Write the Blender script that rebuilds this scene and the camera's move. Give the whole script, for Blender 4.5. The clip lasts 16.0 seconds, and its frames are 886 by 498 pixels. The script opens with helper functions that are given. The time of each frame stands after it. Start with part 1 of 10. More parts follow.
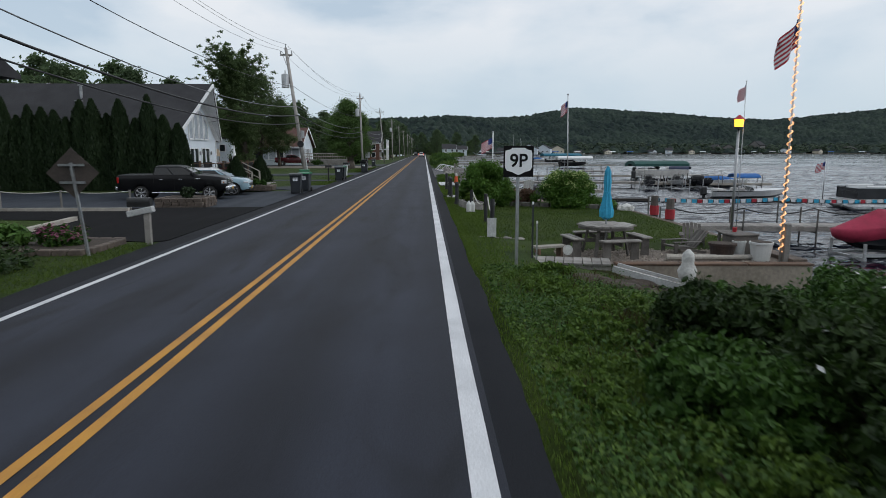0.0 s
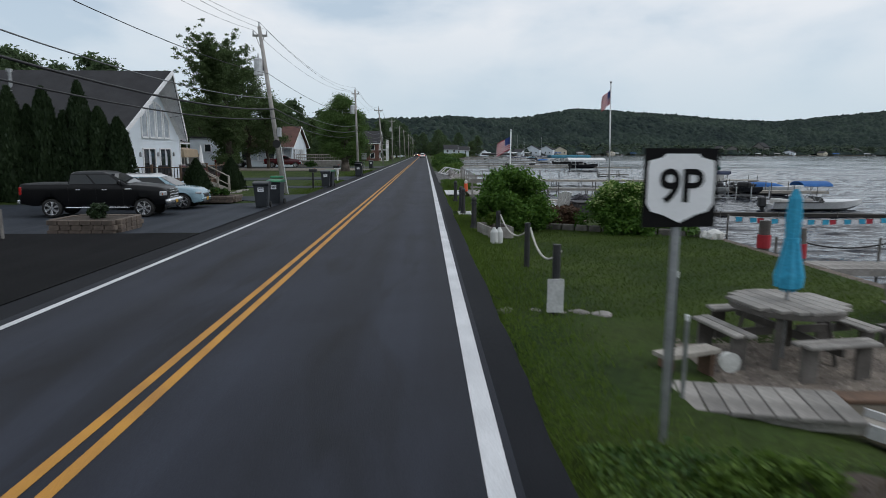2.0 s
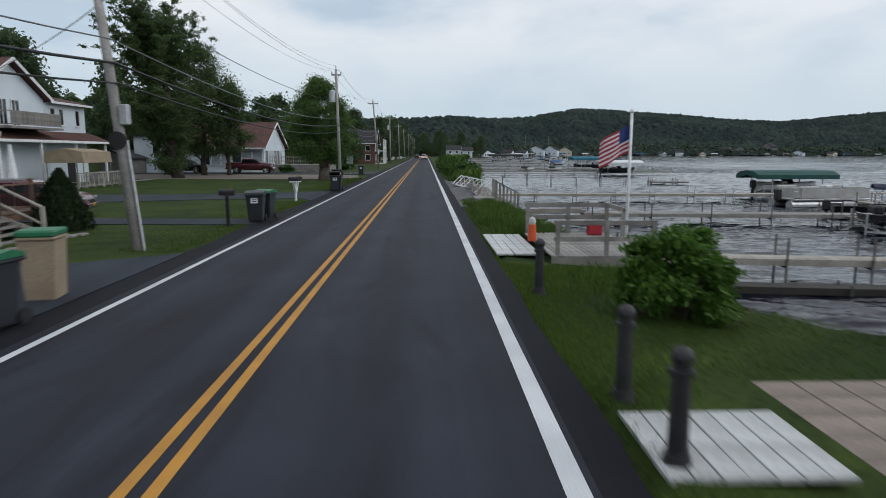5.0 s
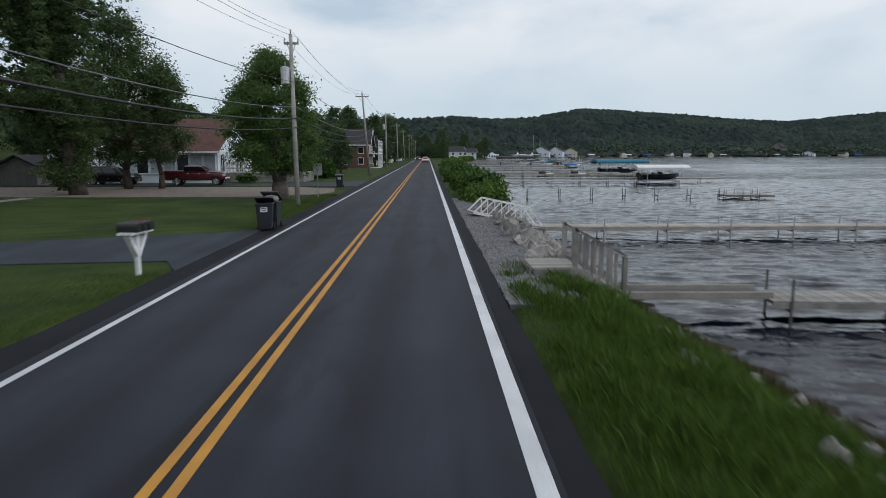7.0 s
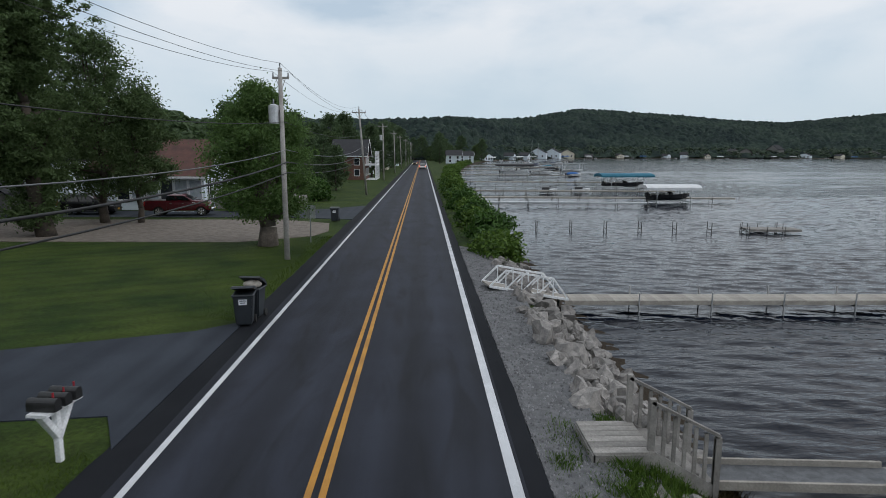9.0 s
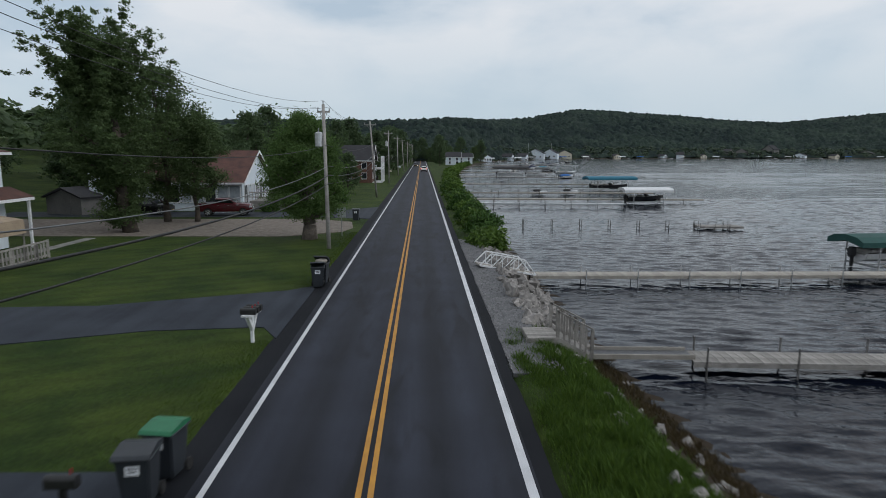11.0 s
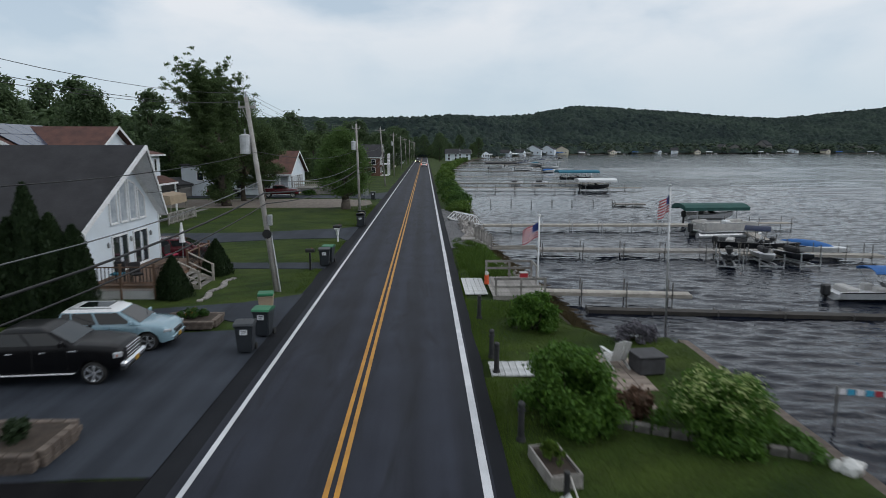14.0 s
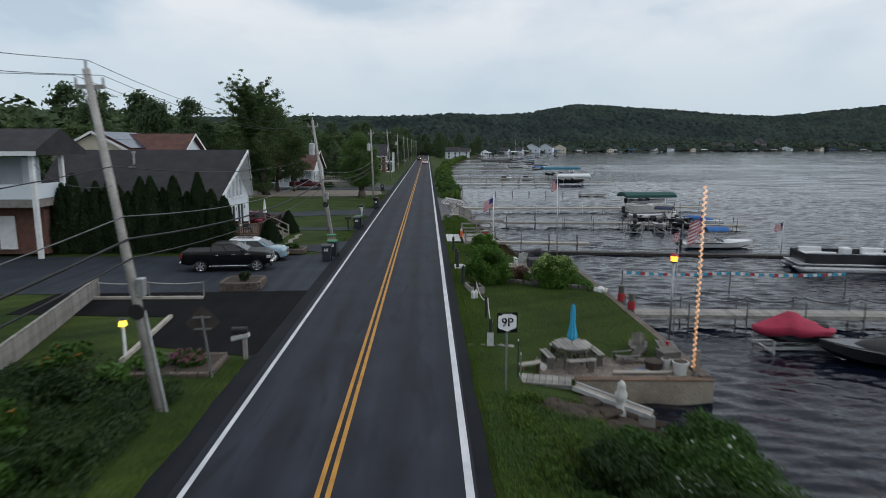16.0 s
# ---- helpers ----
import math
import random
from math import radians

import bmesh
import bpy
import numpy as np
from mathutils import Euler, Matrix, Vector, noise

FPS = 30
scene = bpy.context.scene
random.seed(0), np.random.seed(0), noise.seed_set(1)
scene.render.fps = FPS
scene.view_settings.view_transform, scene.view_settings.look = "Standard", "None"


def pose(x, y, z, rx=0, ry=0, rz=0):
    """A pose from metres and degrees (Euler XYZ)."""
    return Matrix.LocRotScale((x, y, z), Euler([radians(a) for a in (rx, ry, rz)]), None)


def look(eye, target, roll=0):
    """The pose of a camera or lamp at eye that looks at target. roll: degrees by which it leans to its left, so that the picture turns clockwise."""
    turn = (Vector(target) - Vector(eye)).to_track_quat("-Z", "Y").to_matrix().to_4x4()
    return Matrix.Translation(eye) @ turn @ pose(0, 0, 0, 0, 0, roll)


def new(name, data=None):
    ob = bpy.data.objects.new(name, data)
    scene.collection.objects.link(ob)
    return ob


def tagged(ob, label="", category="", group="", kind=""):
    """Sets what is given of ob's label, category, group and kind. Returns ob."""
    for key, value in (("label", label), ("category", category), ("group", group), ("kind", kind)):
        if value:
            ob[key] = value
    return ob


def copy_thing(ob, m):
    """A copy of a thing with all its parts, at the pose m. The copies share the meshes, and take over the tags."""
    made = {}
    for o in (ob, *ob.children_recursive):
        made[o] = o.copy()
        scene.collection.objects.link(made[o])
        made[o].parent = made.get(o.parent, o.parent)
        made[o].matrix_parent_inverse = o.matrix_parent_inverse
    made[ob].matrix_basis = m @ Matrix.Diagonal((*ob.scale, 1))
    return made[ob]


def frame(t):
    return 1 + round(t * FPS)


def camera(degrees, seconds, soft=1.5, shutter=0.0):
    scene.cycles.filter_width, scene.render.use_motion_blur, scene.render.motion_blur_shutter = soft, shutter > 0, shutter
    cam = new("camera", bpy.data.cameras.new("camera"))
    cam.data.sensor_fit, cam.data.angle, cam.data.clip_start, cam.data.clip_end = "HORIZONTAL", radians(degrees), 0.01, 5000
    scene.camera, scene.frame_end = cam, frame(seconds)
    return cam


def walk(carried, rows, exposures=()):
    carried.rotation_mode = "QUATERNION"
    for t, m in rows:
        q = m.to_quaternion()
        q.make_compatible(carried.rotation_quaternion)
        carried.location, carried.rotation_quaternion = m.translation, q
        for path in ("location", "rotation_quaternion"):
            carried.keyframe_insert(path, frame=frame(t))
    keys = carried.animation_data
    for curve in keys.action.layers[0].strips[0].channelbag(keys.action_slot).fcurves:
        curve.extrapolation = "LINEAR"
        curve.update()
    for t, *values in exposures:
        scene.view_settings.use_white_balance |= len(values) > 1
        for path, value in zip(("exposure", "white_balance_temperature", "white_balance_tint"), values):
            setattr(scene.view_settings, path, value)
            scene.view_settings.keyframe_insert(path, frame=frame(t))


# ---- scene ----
cam = camera(70.6, 16.0, soft=0.8, shutter=0.5)
PATH = [
    (0, (2.661, 3.311, 2.11), (2.719, 5.286, 1.801), -0.0),
    (1, (2.8, 6.545, 2.153), (2.856, 8.52, 1.842), 0.1),
    (1.5, (2.757, 8.755, 2.182), (2.813, 10.73, 1.876), 0.2),
    (2.5, (2.282, 13.241, 2.183), (2.338, 15.216, 1.874), 0.2),
    (3.5, (2.046, 19.098, 2.291), (2.101, 21.073, 1.979), 0.3),
    (4.2, (1.974, 24.029, 2.287), (2.029, 26.005, 1.982), 0.2),
    (6.3, (2.038, 41.167, 2.4), (2.093, 43.143, 2.095), 0.1),
    (7, (2.102, 47.382, 2.616), (2.151, 49.358, 2.314), 0.0),
    (7.5, (1.985, 50.55, 3.2), (2.042, 52.524, 2.889), 0.2),
    (8, (1.83, 51.897, 4.163), (1.893, 53.871, 3.852), 0.3),
    (8.5, (1.748, 52.111, 4.876), (1.811, 54.086, 4.567), 0.3),
    (9, (1.6, 51.541, 5.053), (1.664, 53.516, 4.746), 0.3),
    (9.2, (1.549, 51.069, 5.098), (1.612, 53.044, 4.791), 0.3),
    (11.5, (0.932, 37.965, 6.213), (0.998, 39.94, 5.905), 0.2),
    (12.5, (0.84, 29.865, 6.262), (0.902, 31.84, 5.954), 0.1),
    (13.3, (1.431, 22.943, 6.413), (1.489, 24.918, 6.097), 0.1),
    (14.5, (1.972, 11.986, 6.754), (2.027, 13.959, 6.432), 0.0),
    (15.2, (2.122, 5.475, 6.906), (2.176, 7.448, 6.582), 0.0),
    (16, (2.17, -2.053, 7.086), (2.22, -0.08, 6.758), 0.0),
]
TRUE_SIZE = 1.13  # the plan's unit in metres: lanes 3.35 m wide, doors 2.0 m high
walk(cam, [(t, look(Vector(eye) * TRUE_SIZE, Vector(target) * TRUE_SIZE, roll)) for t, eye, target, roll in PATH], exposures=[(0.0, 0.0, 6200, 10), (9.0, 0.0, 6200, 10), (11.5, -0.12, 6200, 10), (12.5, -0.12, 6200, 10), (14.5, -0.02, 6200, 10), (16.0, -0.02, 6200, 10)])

# ---- world and light ----
world = bpy.data.worlds.new("sky")
scene.world = world
world.use_nodes = True
wn, wl = world.node_tree.nodes, world.node_tree.links
wn.clear()
w_out = wn.new("ShaderNodeOutputWorld")
w_bg = wn.new("ShaderNodeBackground")
w_sky = wn.new("ShaderNodeTexSky")
w_sky.sky_type, w_sky.sun_disc = "NISHITA", False
w_sky.sun_elevation, w_sky.sun_rotation = radians(40), radians(104)
w_tc = wn.new("ShaderNodeTexCoord")
w_map = wn.new("ShaderNodeMapping")
w_map.inputs["Scale"].default_value = (1.0, 1.0, 2.3)
w_n1 = wn.new("ShaderNodeTexNoise")
w_n1.inputs["Scale"].default_value, w_n1.inputs["Detail"].default_value = 3.9, 9.0
w_n1.inputs["Roughness"].default_value = 0.5
w_n1.inputs["Distortion"].default_value = 0.15
w_ramp = wn.new("ShaderNodeValToRGB")
w_ramp.color_ramp.elements[0].position, w_ramp.color_ramp.elements[0].color = 0.33, (0.56, 0.66, 0.75, 1)
w_ramp.color_ramp.elements[1].position, w_ramp.color_ramp.elements[1].color = 0.60, (0.975, 0.965, 0.955, 1)
w_mid = w_ramp.color_ramp.elements.new(0.46)
w_mid.color = (0.80, 0.845, 0.88, 1)
w_mul = wn.new("ShaderNodeVectorMath")
w_mul.operation = "SCALE"
w_mul.inputs["Scale"].default_value = 0.08
w_mix = wn.new("ShaderNodeMix")
w_mix.data_type = "RGBA"
w_mix.inputs["Factor"].default_value = 0.9
wl.new(w_tc.outputs["Generated"], w_map.inputs["Vector"])
wl.new(w_map.outputs["Vector"], w_n1.inputs["Vector"])
wl.new(w_n1.outputs["Fac"], w_ramp.inputs["Fac"])
wl.new(w_sky.outputs["Color"], w_mul.inputs[0])
wl.new(w_mul.outputs["Vector"], w_mix.inputs["A"])
w_sep = wn.new("ShaderNodeSeparateXYZ")
w_low = wn.new("ShaderNodeMapRange")
w_low.interpolation_type = "SMOOTHSTEP"
w_low.inputs["From Min"].default_value, w_low.inputs["From Max"].default_value = 0.02, 0.26
w_low.inputs["To Min"].default_value, w_low.inputs["To Max"].default_value = 0.9, 0.0
w_haze = wn.new("ShaderNodeMix")
w_haze.data_type = "RGBA"
w_haze.inputs["B"].default_value = (0.63, 0.735, 0.80, 1)
wl.new(w_tc.outputs["Generated"], w_sep.inputs[0])
wl.new(w_sep.outputs["Z"], w_low.inputs["Value"])
wl.new(w_low.outputs["Result"], w_haze.inputs["Factor"])
wl.new(w_ramp.outputs["Color"], w_haze.inputs["A"])
wl.new(w_haze.outputs["Result"], w_mix.inputs["B"])
wl.new(w_mix.outputs["Result"], w_bg.inputs["Color"])
w_bg.inputs["Strength"].default_value = 0.95
wl.new(w_bg.outputs["Background"], w_out.inputs["Surface"])

sun = new("sun", bpy.data.lights.new("sun", "SUN"))
sun.data.energy, sun.data.angle, sun.data.color = 0.85, radians(45), (1.0, 0.97, 0.93)
sun.matrix_world = look((0, 0, 50), (-16, 4, 36))


# ---- materials ----
MATS = {}


def mat(name, base, base2=None, rough=0.7, metal=0.0, scale=2.0, fine=30.0, bump=0.15, emit=0.0, spec=0.5, island=0.0, clear=0.0, obj_rand=0.0, dist=0.02, vary=0.5):
    """A painted, wooden, mineral or metal surface with variation at two scales and a fine relief."""
    if name in MATS:
        return MATS[name]
    m = bpy.data.materials.new(name)
    m.use_nodes = True
    n, l = m.node_tree.nodes, m.node_tree.links
    b = n["Principled BSDF"]
    base2 = base2 or tuple(c * 0.72 for c in base)
    tc = n.new("ShaderNodeTexCoord")
    n1, n2 = n.new("ShaderNodeTexNoise"), n.new("ShaderNodeTexNoise")
    n1.inputs["Scale"].default_value, n1.inputs["Detail"].default_value = scale, 5
    n2.inputs["Scale"].default_value, n2.inputs["Detail"].default_value = fine, 3
    mx, mx2 = n.new("ShaderNodeMix"), n.new("ShaderNodeMix")
    mx.data_type = mx2.data_type = "RGBA"
    mx.inputs["A"].default_value, mx.inputs["B"].default_value = (*base, 1), (*base2, 1)
    rp = n.new("ShaderNodeMapRange")
    rp.inputs["From Min"].default_value, rp.inputs["From Max"].default_value = 0.35, 0.68
    l.new(tc.outputs["Object"], n1.inputs["Vector"])
    l.new(tc.outputs["Object"], n2.inputs["Vector"])
    l.new(n1.outputs["Fac"], rp.inputs["Value"])
    l.new(rp.outputs["Result"], mx.inputs["Factor"])
    mx2.blend_type = "MULTIPLY"
    mx2.inputs["Factor"].default_value = vary
    r2 = n.new("ShaderNodeMapRange")
    r2.inputs["From Min"].default_value, r2.inputs["From Max"].default_value = 0.3, 0.7
    r2.inputs["To Min"].default_value, r2.inputs["To Max"].default_value = 0.62, 1.25
    l.new(n2.outputs["Fac"], r2.inputs["Value"])
    l.new(mx.outputs["Result"], mx2.inputs["A"])
    l.new(r2.outputs["Result"], mx2.inputs["B"])
    out = mx2.outputs["Result"]
    if island or obj_rand:
        g = n.new("ShaderNodeNewGeometry") if island else n.new("ShaderNodeObjectInfo")
        src = g.outputs["Random Per Island"] if island else g.outputs["Random"]
        amt = island or obj_rand
        r3 = n.new("ShaderNodeMapRange")
        r3.inputs["To Min"].default_value, r3.inputs["To Max"].default_value = 1 - amt, 1 + amt
        l.new(src, r3.inputs["Value"])
        mx3 = n.new("ShaderNodeMix")
        mx3.data_type, mx3.blend_type = "RGBA", "MULTIPLY"
        mx3.inputs["Factor"].default_value = 1.0
        l.new(out, mx3.inputs["A"])
        l.new(r3.outputs["Result"], mx3.inputs["B"])
        out = mx3.outputs["Result"]
    l.new(out, b.inputs["Base Color"])
    b.inputs["Roughness"].default_value, b.inputs["Metallic"].default_value = rough, metal
    b.inputs["Specular IOR Level"].default_value = spec
    b.inputs["Coat Weight"].default_value = clear
    if bump:
        bp = n.new("ShaderNodeBump")
        bp.inputs["Strength"].default_value, bp.inputs["Distance"].default_value = bump, dist
        l.new(n2.outputs["Fac"], bp.inputs["Height"])
        l.new(bp.outputs["Normal"], b.inputs["Normal"])
    if emit:
        b.inputs["Emission Color"].default_value = (*base, 1)
        b.inputs["Emission Strength"].default_value = emit
    MATS[name] = m
    return m


def leaf_mat(name, a, c, trans=0.25):
    """Leaves: each leaf its own green between a and c, a little light passing through."""
    m = bpy.data.materials.new(name)
    m.use_nodes = True
    n, l = m.node_tree.nodes, m.node_tree.links
    b = n["Principled BSDF"]
    g = n.new("ShaderNodeNewGeometry")
    oi = n.new("ShaderNodeObjectInfo")
    ad = n.new("ShaderNodeMath")
    ad.operation = "MULTIPLY_ADD"
    ad.inputs[1].default_value = 0.3
    mu = n.new("ShaderNodeMath")
    mu.operation = "MULTIPLY"
    mu.inputs[1].default_value = 0.7
    l.new(g.outputs["Random Per Island"], mu.inputs[0])
    l.new(oi.outputs["Random"], ad.inputs[0])
    l.new(mu.outputs[0], ad.inputs[2])
    mx = n.new("ShaderNodeMix")
    mx.data_type = "RGBA"
    mx.inputs["A"].default_value, mx.inputs["B"].default_value = (*a, 1), (*c, 1)
    l.new(ad.outputs[0], mx.inputs["Factor"])
    l.new(mx.outputs["Result"], b.inputs["Base Color"])
    b.inputs["Roughness"].default_value = 0.6
    b.inputs["Specular IOR Level"].default_value = 0.25
    tr = n.new("ShaderNodeBsdfTranslucent")
    l.new(mx.outputs["Result"], tr.inputs["Color"])
    ms = n.new("ShaderNodeMixShader")
    ms.inputs["Fac"].default_value = trans
    l.new(b.outputs["BSDF"], ms.inputs[1])
    l.new(tr.outputs["BSDF"], ms.inputs[2])
    l.new(ms.outputs["Shader"], n["Material Output"].inputs["Surface"])
    return m


def woods_mat(name, a, c):
    """A distant closed canopy: each crown its own green, stands of darker and lighter trees, leafy relief."""
    m = bpy.data.materials.new(name)
    m.use_nodes = True
    n, l = m.node_tree.nodes, m.node_tree.links
    b = n["Principled BSDF"]
    tc = n.new("ShaderNodeTexCoord")
    vo, n1, n2 = n.new("ShaderNodeTexVoronoi"), n.new("ShaderNodeTexNoise"), n.new("ShaderNodeTexNoise")
    vo.inputs["Scale"].default_value = 0.11
    n1.inputs["Scale"].default_value, n1.inputs["Detail"].default_value = 0.012, 5
    n2.inputs["Scale"].default_value, n2.inputs["Detail"].default_value = 0.5, 4
    for q in (vo, n1, n2):
        l.new(tc.outputs["Object"], q.inputs["Vector"])
    se = n.new("ShaderNodeSeparateColor")
    l.new(vo.outputs["Color"], se.inputs["Color"])
    ad = n.new("ShaderNodeMath")
    ad.operation = "MULTIPLY_ADD"
    ad.inputs[1].default_value = 0.38
    l.new(se.outputs["Red"], ad.inputs[0])
    l.new(n1.outputs["Fac"], ad.inputs[2])
    r = n.new("ShaderNodeMapRange")
    r.inputs["From Min"].default_value, r.inputs["From Max"].default_value = 0.42, 0.98
    l.new(ad.outputs[0], r.inputs["Value"])
    mx, mu = n.new("ShaderNodeMix"), n.new("ShaderNodeMix")
    mx.data_type = mu.data_type = "RGBA"
    mx.inputs["A"].default_value, mx.inputs["B"].default_value = (*a, 1), (*c, 1)
    l.new(r.outputs["Result"], mx.inputs["Factor"])
    mu.blend_type = "MULTIPLY"
    mu.inputs["Factor"].default_value = 1
    r2 = n.new("ShaderNodeMapRange")
    r2.inputs["From Min"].default_value, r2.inputs["From Max"].default_value = 0.3, 0.7
    r2.inputs["To Min"].default_value, r2.inputs["To Max"].default_value = 0.65, 1.25
    l.new(n2.outputs["Fac"], r2.inputs["Value"])
    l.new(mx.outputs["Result"], mu.inputs["A"])
    l.new(r2.outputs["Result"], mu.inputs["B"])
    l.new(mu.outputs["Result"], b.inputs["Base Color"])
    b.inputs["Roughness"].default_value, b.inputs["Specular IOR Level"].default_value = 0.95, 0.1
    bp = n.new("ShaderNodeBump")
    bp.inputs["Strength"].default_value, bp.inputs["Distance"].default_value = 0.6, 1.0
    l.new(n2.outputs["Fac"], bp.inputs["Height"])
    l.new(bp.outputs["Normal"], b.inputs["Normal"])
    return m


def glass_mat(name, tint=(0.02, 0.025, 0.03), rough=0.05, spec=0.7):
    m = bpy.data.materials.new(name)
    m.use_nodes = True
    b = m.node_tree.nodes["Principled BSDF"]
    b.inputs["Base Color"].default_value = (*tint, 1)
    b.inputs["Roughness"].default_value = rough
    b.inputs["Specular IOR Level"].default_value = spec
    return m


def asphalt_mat(name, a, c, track=0.0, rough=0.85, spec=0.3):
    """Asphalt: fine aggregate, broad patches, long streaks along the road where tyres run."""
    m = bpy.data.materials.new(name)
    m.use_nodes = True
    n, l = m.node_tree.nodes, m.node_tree.links
    b = n["Principled BSDF"]
    tc = n.new("ShaderNodeTexCoord")
    mp = n.new("ShaderNodeMapping")
    mp.inputs["Scale"].default_value = (1.1, 0.035, 1)
    l.new(tc.outputs["Object"], mp.inputs["Vector"])
    st = n.new("ShaderNodeTexNoise")
    st.inputs["Scale"].default_value, st.inputs["Detail"].default_value = 1.6, 6
    l.new(mp.outputs["Vector"], st.inputs["Vector"])
    pa = n.new("ShaderNodeTexNoise")
    pa.inputs["Scale"].default_value, pa.inputs["Detail"].default_value = 0.45, 6
    l.new(tc.outputs["Object"], pa.inputs["Vector"])
    fi = n.new("ShaderNodeTexNoise")
    fi.inputs["Scale"].default_value, fi.inputs["Detail"].default_value = 70, 3
    l.new(tc.outputs["Object"], fi.inputs["Vector"])
    ad = n.new("ShaderNodeMath")
    ad.operation = "ADD"
    l.new(st.outputs["Fac"], ad.inputs[0])
    l.new(pa.outputs["Fac"], ad.inputs[1])
    rp = n.new("ShaderNodeMapRange")
    rp.inputs["From Min"].default_value, rp.inputs["From Max"].default_value = 0.75, 1.25
    l.new(ad.outputs[0], rp.inputs["Value"])
    mx = n.new("ShaderNodeMix")
    mx.data_type = "RGBA"
    mx.inputs["A"].default_value, mx.inputs["B"].default_value = (*a, 1), (*c, 1)
    l.new(rp.outputs["Result"], mx.inputs["Factor"])
    m2 = n.new("ShaderNodeMix")
    m2.data_type, m2.blend_type = "RGBA", "MULTIPLY"
    m2.inputs["Factor"].default_value = 0.6
    r2 = n.new("ShaderNodeMapRange")
    r2.inputs["From Min"].default_value, r2.inputs["From Max"].default_value = 0.3, 0.7
    r2.inputs["To Min"].default_value, r2.inputs["To Max"].default_value = 0.5, 1.4
    l.new(fi.outputs["Fac"], r2.inputs["Value"])
    l.new(mx.outputs["Result"], m2.inputs["A"])
    l.new(r2.outputs["Result"], m2.inputs["B"])
    l.new(m2.outputs["Result"], b.inputs["Base Color"])
    b.inputs["Roughness"].default_value = rough
    b.inputs["Specular IOR Level"].default_value = spec
    bp = n.new("ShaderNodeBump")
    bp.inputs["Strength"].default_value, bp.inputs["Distance"].default_value = 0.35, 0.01
    l.new(fi.outputs["Fac"], bp.inputs["Height"])
    l.new(bp.outputs["Normal"], b.inputs["Normal"])
    if track:
        sm_map = n.new("ShaderNodeMapping")
        sm_map.inputs["Scale"].default_value, sm_map.inputs["Rotation"].default_value = (0.9, 0.16, 1), (0, 0, 0.12)
        l.new(tc.outputs["Object"], sm_map.inputs["Vector"])
        sm = n.new("ShaderNodeTexNoise")
        sm.inputs["Scale"].default_value, sm.inputs["Detail"].default_value, sm.inputs["Distortion"].default_value = 1.1, 4, 1.6
        l.new(sm_map.outputs["Vector"], sm.inputs["Vector"])
        smr = n.new("ShaderNodeMapRange")
        smr.inputs["From Min"].default_value, smr.inputs["From Max"].default_value = 0.52, 0.68
        smr.inputs["To Min"].default_value, smr.inputs["To Max"].default_value = 1.08, 0.55
        l.new(sm.outputs["Fac"], smr.inputs["Value"])
        m4 = n.new("ShaderNodeMix")
        m4.data_type, m4.blend_type = "RGBA", "MULTIPLY"
        m4.inputs["Factor"].default_value = 1
        l.new(m2.outputs["Result"], m4.inputs["A"])
        l.new(smr.outputs["Result"], m4.inputs["B"])
        m2 = m4
        tcx = n.new("ShaderNodeSeparateXYZ")
        l.new(tc.outputs["Object"], tcx.inputs[0])
        wv = n.new("ShaderNodeMath")
        wv.operation = "ABSOLUTE"
        l.new(tcx.outputs["X"], wv.inputs[0])
        s1 = n.new("ShaderNodeMath")
        s1.operation = "MULTIPLY_ADD"
        s1.inputs[1].default_value, s1.inputs[2].default_value = 2 * math.pi / 1.55, -0.65 * 2 * math.pi / 1.55
        l.new(wv.outputs[0], s1.inputs[0])
        cs = n.new("ShaderNodeMath")
        cs.operation = "COSINE"
        l.new(s1.outputs[0], cs.inputs[0])
        r4 = n.new("ShaderNodeMapRange")
        r4.inputs["From Min"].default_value = -1
        r4.inputs["To Min"].default_value, r4.inputs["To Max"].default_value = 1 - track, 1 + track
        l.new(cs.outputs[0], r4.inputs["Value"])
        m5 = n.new("ShaderNodeMix")
        m5.data_type, m5.blend_type = "RGBA", "MULTIPLY"
        m5.inputs["Factor"].default_value = 1
        l.new(m2.outputs["Result"], m5.inputs["A"])
        l.new(r4.outputs["Result"], m5.inputs["B"])
        l.new(m5.outputs["Result"], b.inputs["Base Color"])
    MATS[name] = m
    return m


